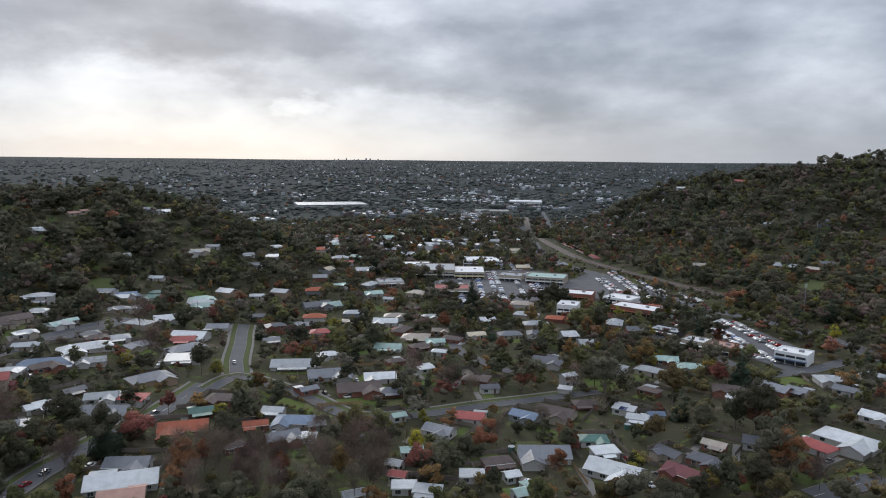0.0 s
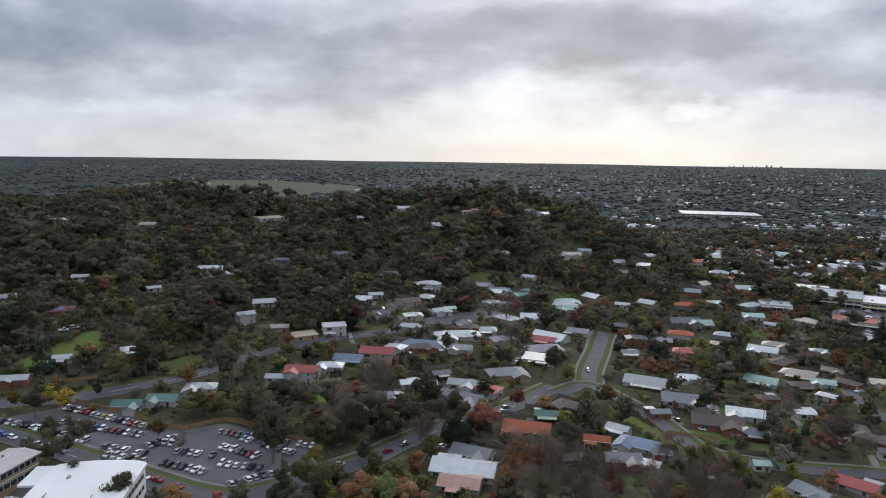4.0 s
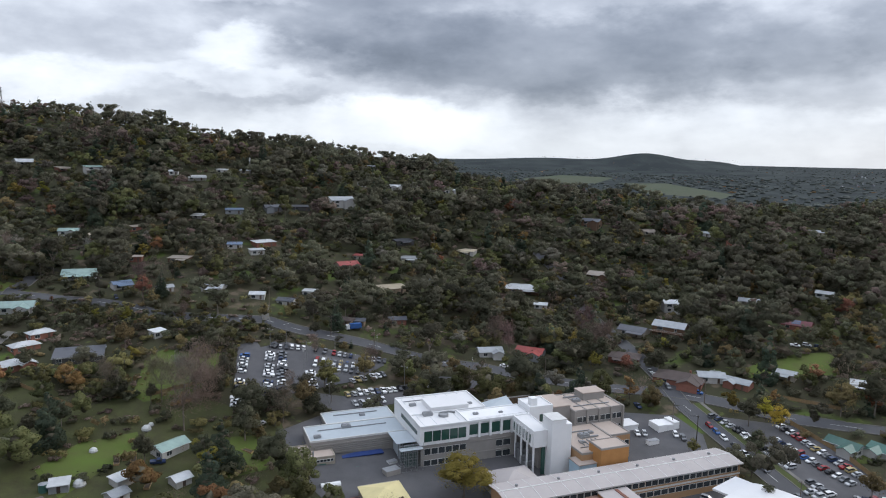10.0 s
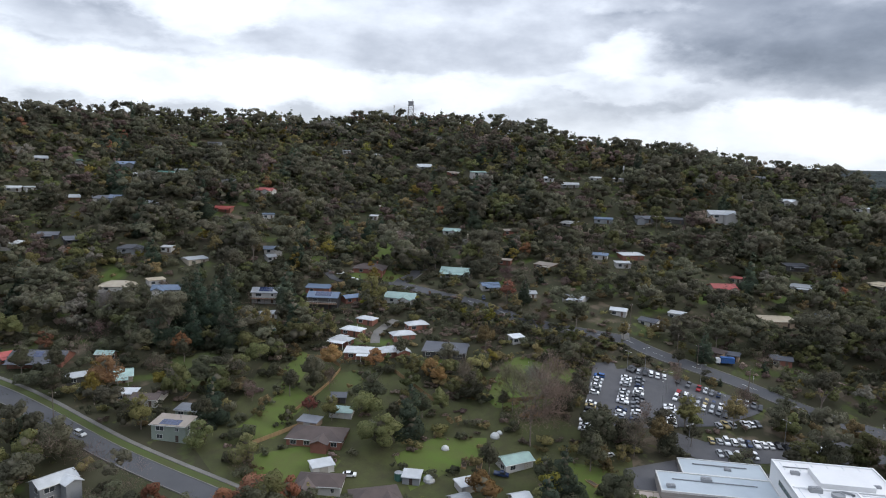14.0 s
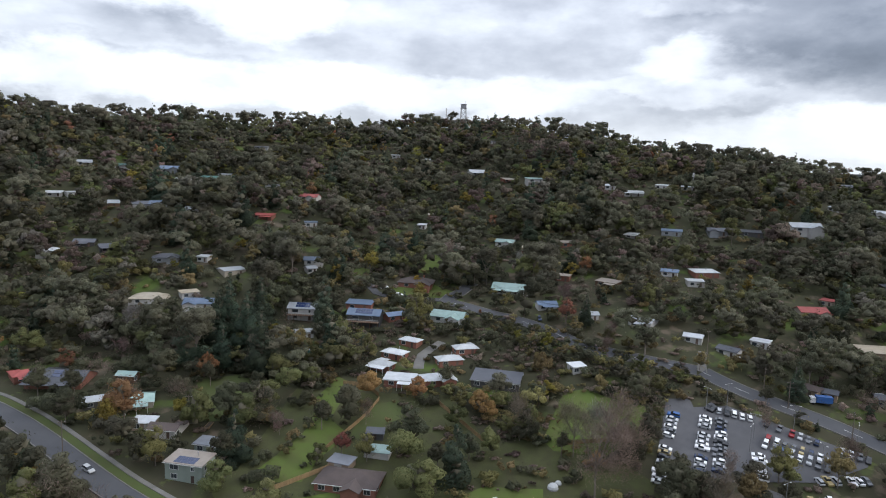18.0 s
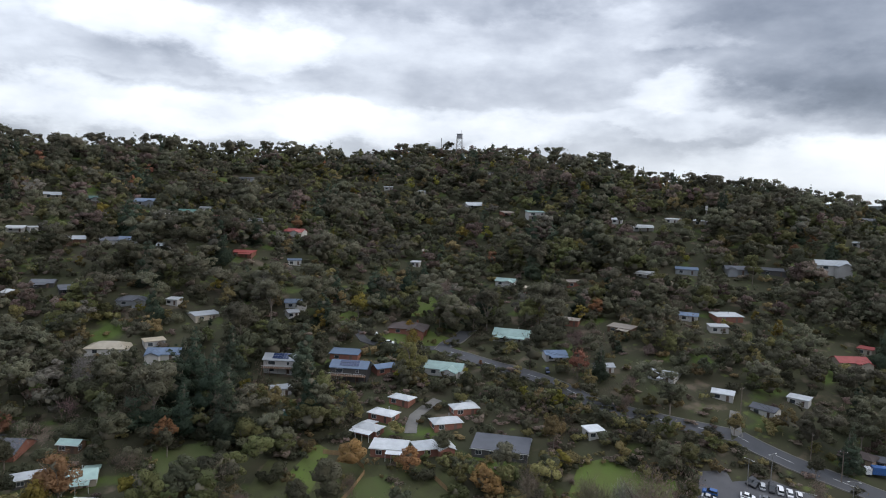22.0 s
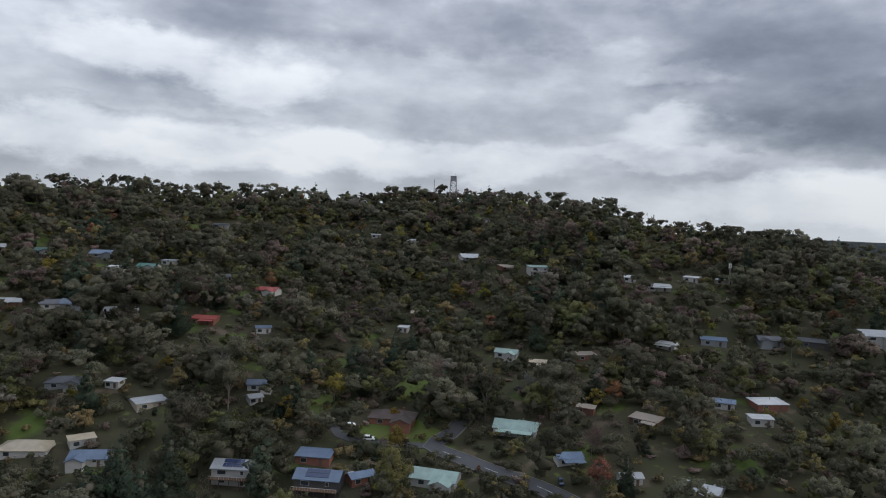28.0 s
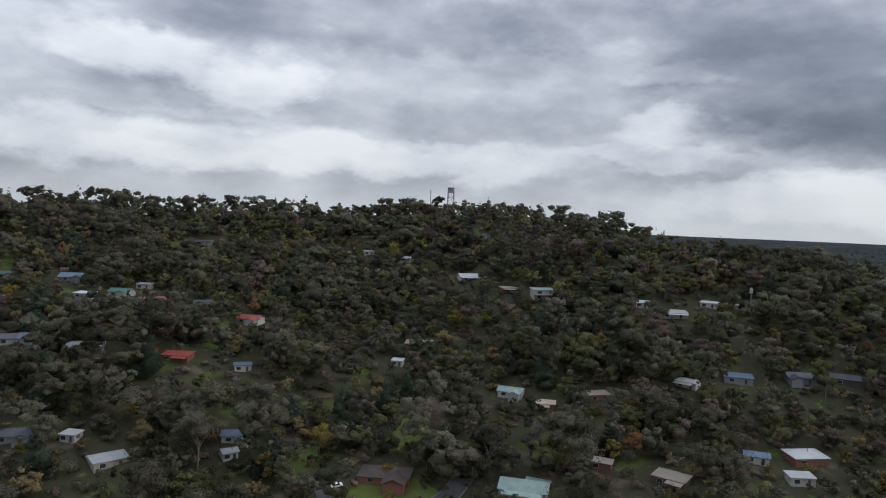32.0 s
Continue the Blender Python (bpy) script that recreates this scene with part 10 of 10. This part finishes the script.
def wooded(x, y):
    z = height(x, y)
    f = np.where(z < -6, 0.92, 0.98)
    d = np.hypot(x, y)
    return f * in_view(x, y) * ((np.hypot(x + 40, y - 10) < 715) | ((x > -330) & (y > 300) & (d < 1250)))


xy = scatter((-900, 900), (-760, 1300), 7.3, 4, wooded)


def open_land(xy):
    ok = clear_of(xy, KEEP_CLEAR, 1.2)
    for poly in NO_TREES:
        ok &= ~inside(poly, xy[:, 0], xy[:, 1])
    for c, hw in ROADS:
        for a in range(0, len(c), 2):
            ok &= (xy[:, 0] - c[a, 0]) ** 2 + (xy[:, 1] - c[a, 1]) ** 2 > (hw + 1.6) ** 2
    return ok


xy = xy[open_land(xy)]
xy = xy[~inside(GARDENS, xy[:, 0], xy[:, 1]) | (np.random.default_rng(12).uniform(size=len(xy)) < 0.42)]
xy = xy[~inside(STAND, xy[:, 0], xy[:, 1])]


def sightline_cap(xy):
    """The greatest height of each tree: capped in front of the listed places, to keep them in the camera's sight."""
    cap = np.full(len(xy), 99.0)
    for x, y, w in IN_SIGHT:
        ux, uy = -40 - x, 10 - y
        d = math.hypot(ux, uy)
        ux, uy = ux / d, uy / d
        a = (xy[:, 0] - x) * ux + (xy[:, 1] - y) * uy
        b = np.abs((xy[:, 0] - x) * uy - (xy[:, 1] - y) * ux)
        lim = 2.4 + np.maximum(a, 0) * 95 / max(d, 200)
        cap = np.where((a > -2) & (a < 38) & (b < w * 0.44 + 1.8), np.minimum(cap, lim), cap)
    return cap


# the railway is also kept in the camera's sight
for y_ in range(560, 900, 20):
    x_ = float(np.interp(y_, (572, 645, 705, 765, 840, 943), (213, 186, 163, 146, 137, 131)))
    IN_SIGHT.append((x_, y_, 30))
# trees before the hill lane are capped too, so the camera sees it
IN_SIGHT += [(x_, y_, 16) for x_, y_ in ((-331, -163.5), (-321, -157), (-318.5, -143), (-317, -128), (-314.5, -112), (-310, -95), (-309.5, -77), (-313, -56), (-314, -38), (-312.5, -18), (-312, 2), (-308, 22))]
cap = sightline_cap(xy)
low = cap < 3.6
dist = np.hypot(xy[:, 0] + 40, xy[:, 1] - 10)
town = height(xy[:, 0], xy[:, 1]) < -6
thin = np.random.default_rng(77).uniform(size=len(xy))
HILL_MIX = {"gum": 25, "pale": 2, "green": 20, "dark": 29, "olive": 12, "brown": 12, "pine": 5, "red": 0.7, "orange": 1.0, "lime": 2.4, "plum": 1.7}
TOWN_MIX = {"gum": 14, "pale": 2, "green": 24, "dark": 29, "olive": 15, "brown": 17, "pine": 5, "red": 6.5, "orange": 9, "lime": 4, "plum": 5}


def hidden_from_camera(xy):
    """Trees that a rise hides from three camera positions get a plainer crown."""
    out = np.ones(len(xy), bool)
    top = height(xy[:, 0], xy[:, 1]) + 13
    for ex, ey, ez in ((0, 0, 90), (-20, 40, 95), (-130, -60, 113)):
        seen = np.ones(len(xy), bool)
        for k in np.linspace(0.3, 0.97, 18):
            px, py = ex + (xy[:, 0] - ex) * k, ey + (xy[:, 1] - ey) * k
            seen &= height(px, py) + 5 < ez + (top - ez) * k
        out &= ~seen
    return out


rear = hidden_from_camera(xy)
for mix, zone, words, seed in ((HILL_MIX, ~town, "dense winter woodland on the hill", 1), (TOWN_MIX, town, "garden and street trees of the suburb", 2)):
    tall = 1.36 if seed == 2 else 1.42
    for lo, hi, clumps, sprays, size, fine in ((0, 260, 18, 110, 0.025, True), (260, 370, 27, 54, 0.031, False), (370, 560, 18, 26, 0.042, False), (560, 720, 14, 14, 0.055, False), (720, 1400, 9, 5, 0.07, False)):
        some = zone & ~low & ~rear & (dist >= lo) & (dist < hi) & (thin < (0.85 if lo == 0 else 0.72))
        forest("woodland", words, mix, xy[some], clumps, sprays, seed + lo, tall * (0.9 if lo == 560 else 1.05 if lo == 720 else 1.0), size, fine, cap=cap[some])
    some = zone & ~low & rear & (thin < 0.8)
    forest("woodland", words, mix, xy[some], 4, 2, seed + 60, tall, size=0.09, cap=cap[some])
forest("undergrowth", "low garden shrubs", {"shrub": 4, "hedge": 4, "scrub": 2}, xy[low], 7, 12, 3, size=0.1)
under = scatter((-700, 420), (-600, 760), 7.2, 14, lambda x, y: in_view(x, y) * (np.hypot(x + 40, y - 10) < 720) * 0.85)
under = under[open_land(under)]
under = under[~inside(GARDENS, under[:, 0], under[:, 1]) | (np.arange(len(under)) % 3 == 0)]
slope = height(under[:, 0], under[:, 1]) > -9
forest("undergrowth", "low shrubs and hedges between the gardens", {"shrub": 4, "hedge": 5, "scrub": 3}, under[~slope], 3, 4, 6, size=0.16)
forest("undergrowth", "dark understorey of the hill woods", {"shrub": 2, "hedge": 7, "scrub": 3}, under[slope & (height(under[:, 0], under[:, 1]) < 200)], 3, 3, 7, 1.75, size=0.16, cap=sightline_cap(under[slope]) + 0.6)
# shrubberies round the brick units and the houses below the lane
close = scatter((-312, -226), (-178, -20), 3.3, 63, lambda x, y: np.where(inside(GARDENS, x, y), 0.12, 0.62))
close = close[open_land(close)]
forest("undergrowth", "dark shrubs between the brick units", {"shrub": 3, "hedge": 7, "scrub": 3}, close, 5, 9, 64, 1.15, size=0.11, cap=sightline_cap(close) + 0.4)
# the gardens below the flight and behind it
behind = scatter((-260, 330), (-330, 300), 10.5, 41, lambda x, y: 1.0 - in_view(x, y))
behind = behind[open_land(behind)]
forest("woodland", "garden trees below the hill", {"gum": 3, "green": 3, "dark": 3, "brown": 2, "orange": 0.5}, behind, 5, 4, 51, size=0.08)
# hedges and shrubs round the lawns
edge_rng = np.random.default_rng(31)
rim = []
for poly in LAWNS:
    for p, q in zip(poly, np.roll(poly, -1, 0)):
        n = max(1, int(np.linalg.norm(q - p) / 2.0))
        keep = edge_rng.random(n) < 0.72
        rim.append((p + (q - p) * ((np.arange(n) + 0.5) / n)[:, None] + edge_rng.normal(0, 1.3, (n, 2)))[keep])
rim = np.concatenate(rim)
rim = rim[clear_of(rim, KEEP_CLEAR)]
forest("undergrowth", "hedges and shrubs round the lawns", {"shrub": 4, "hedge": 5, "scrub": 3}, rim, 7, 12, 8, size=0.10)
def plain_cover(x, y, lo, hi):
    """Tree cover of the plain, thinner in the fields and along the streets."""
    d = np.hypot(x, y)
    yaw = np.degrees(np.arctan2(-x, y))
    p = 0.6 * patchy(x, y * 0.5, 110, 91) + 0.4 * patchy(x, y, 330, 92)
    return (yaw > -38) & (yaw < 112) & (d >= lo) & (d < hi) & (np.random.default_rng(8).uniform(size=len(x)) < np.clip((p - 0.3) * 4, 0.35, 0.95))


far = np.concatenate([scatter((-2000, 2000), (-1000, 2000), 15, 9, lambda x, y: plain_cover(x, y, 800, 2000)), scatter((-4600, 3000), (-1700, 4700), 31, 19, lambda x, y: plain_cover(x, y, 2000, 4650))])
far = far[open_land(far)]
far = far[(np.hypot(far[:, 0] + 40, far[:, 1] - 10) > 1200) | ~wooded(far[:, 0], far[:, 1]).astype(bool)]
shrink = np.clip((90 - height(far[:, 0], far[:, 1])) / 118, 0.15, 1)
# far leaves are greyer and bluer: distance haze put into their colour
SPECIES["far"] = ("far", mat("far_leaf_haze", (0.050, 0.060, 0.056), (0.086, 0.094, 0.084), scale=0.01, fine=0.2, rough=0.85, island=0.3, spec=0.1), (8, 16), "grey-green eucalyptus woods")
SPECIES["far_autumn"] = ("far", M_ORANGE, (6, 11), "autumn trees")
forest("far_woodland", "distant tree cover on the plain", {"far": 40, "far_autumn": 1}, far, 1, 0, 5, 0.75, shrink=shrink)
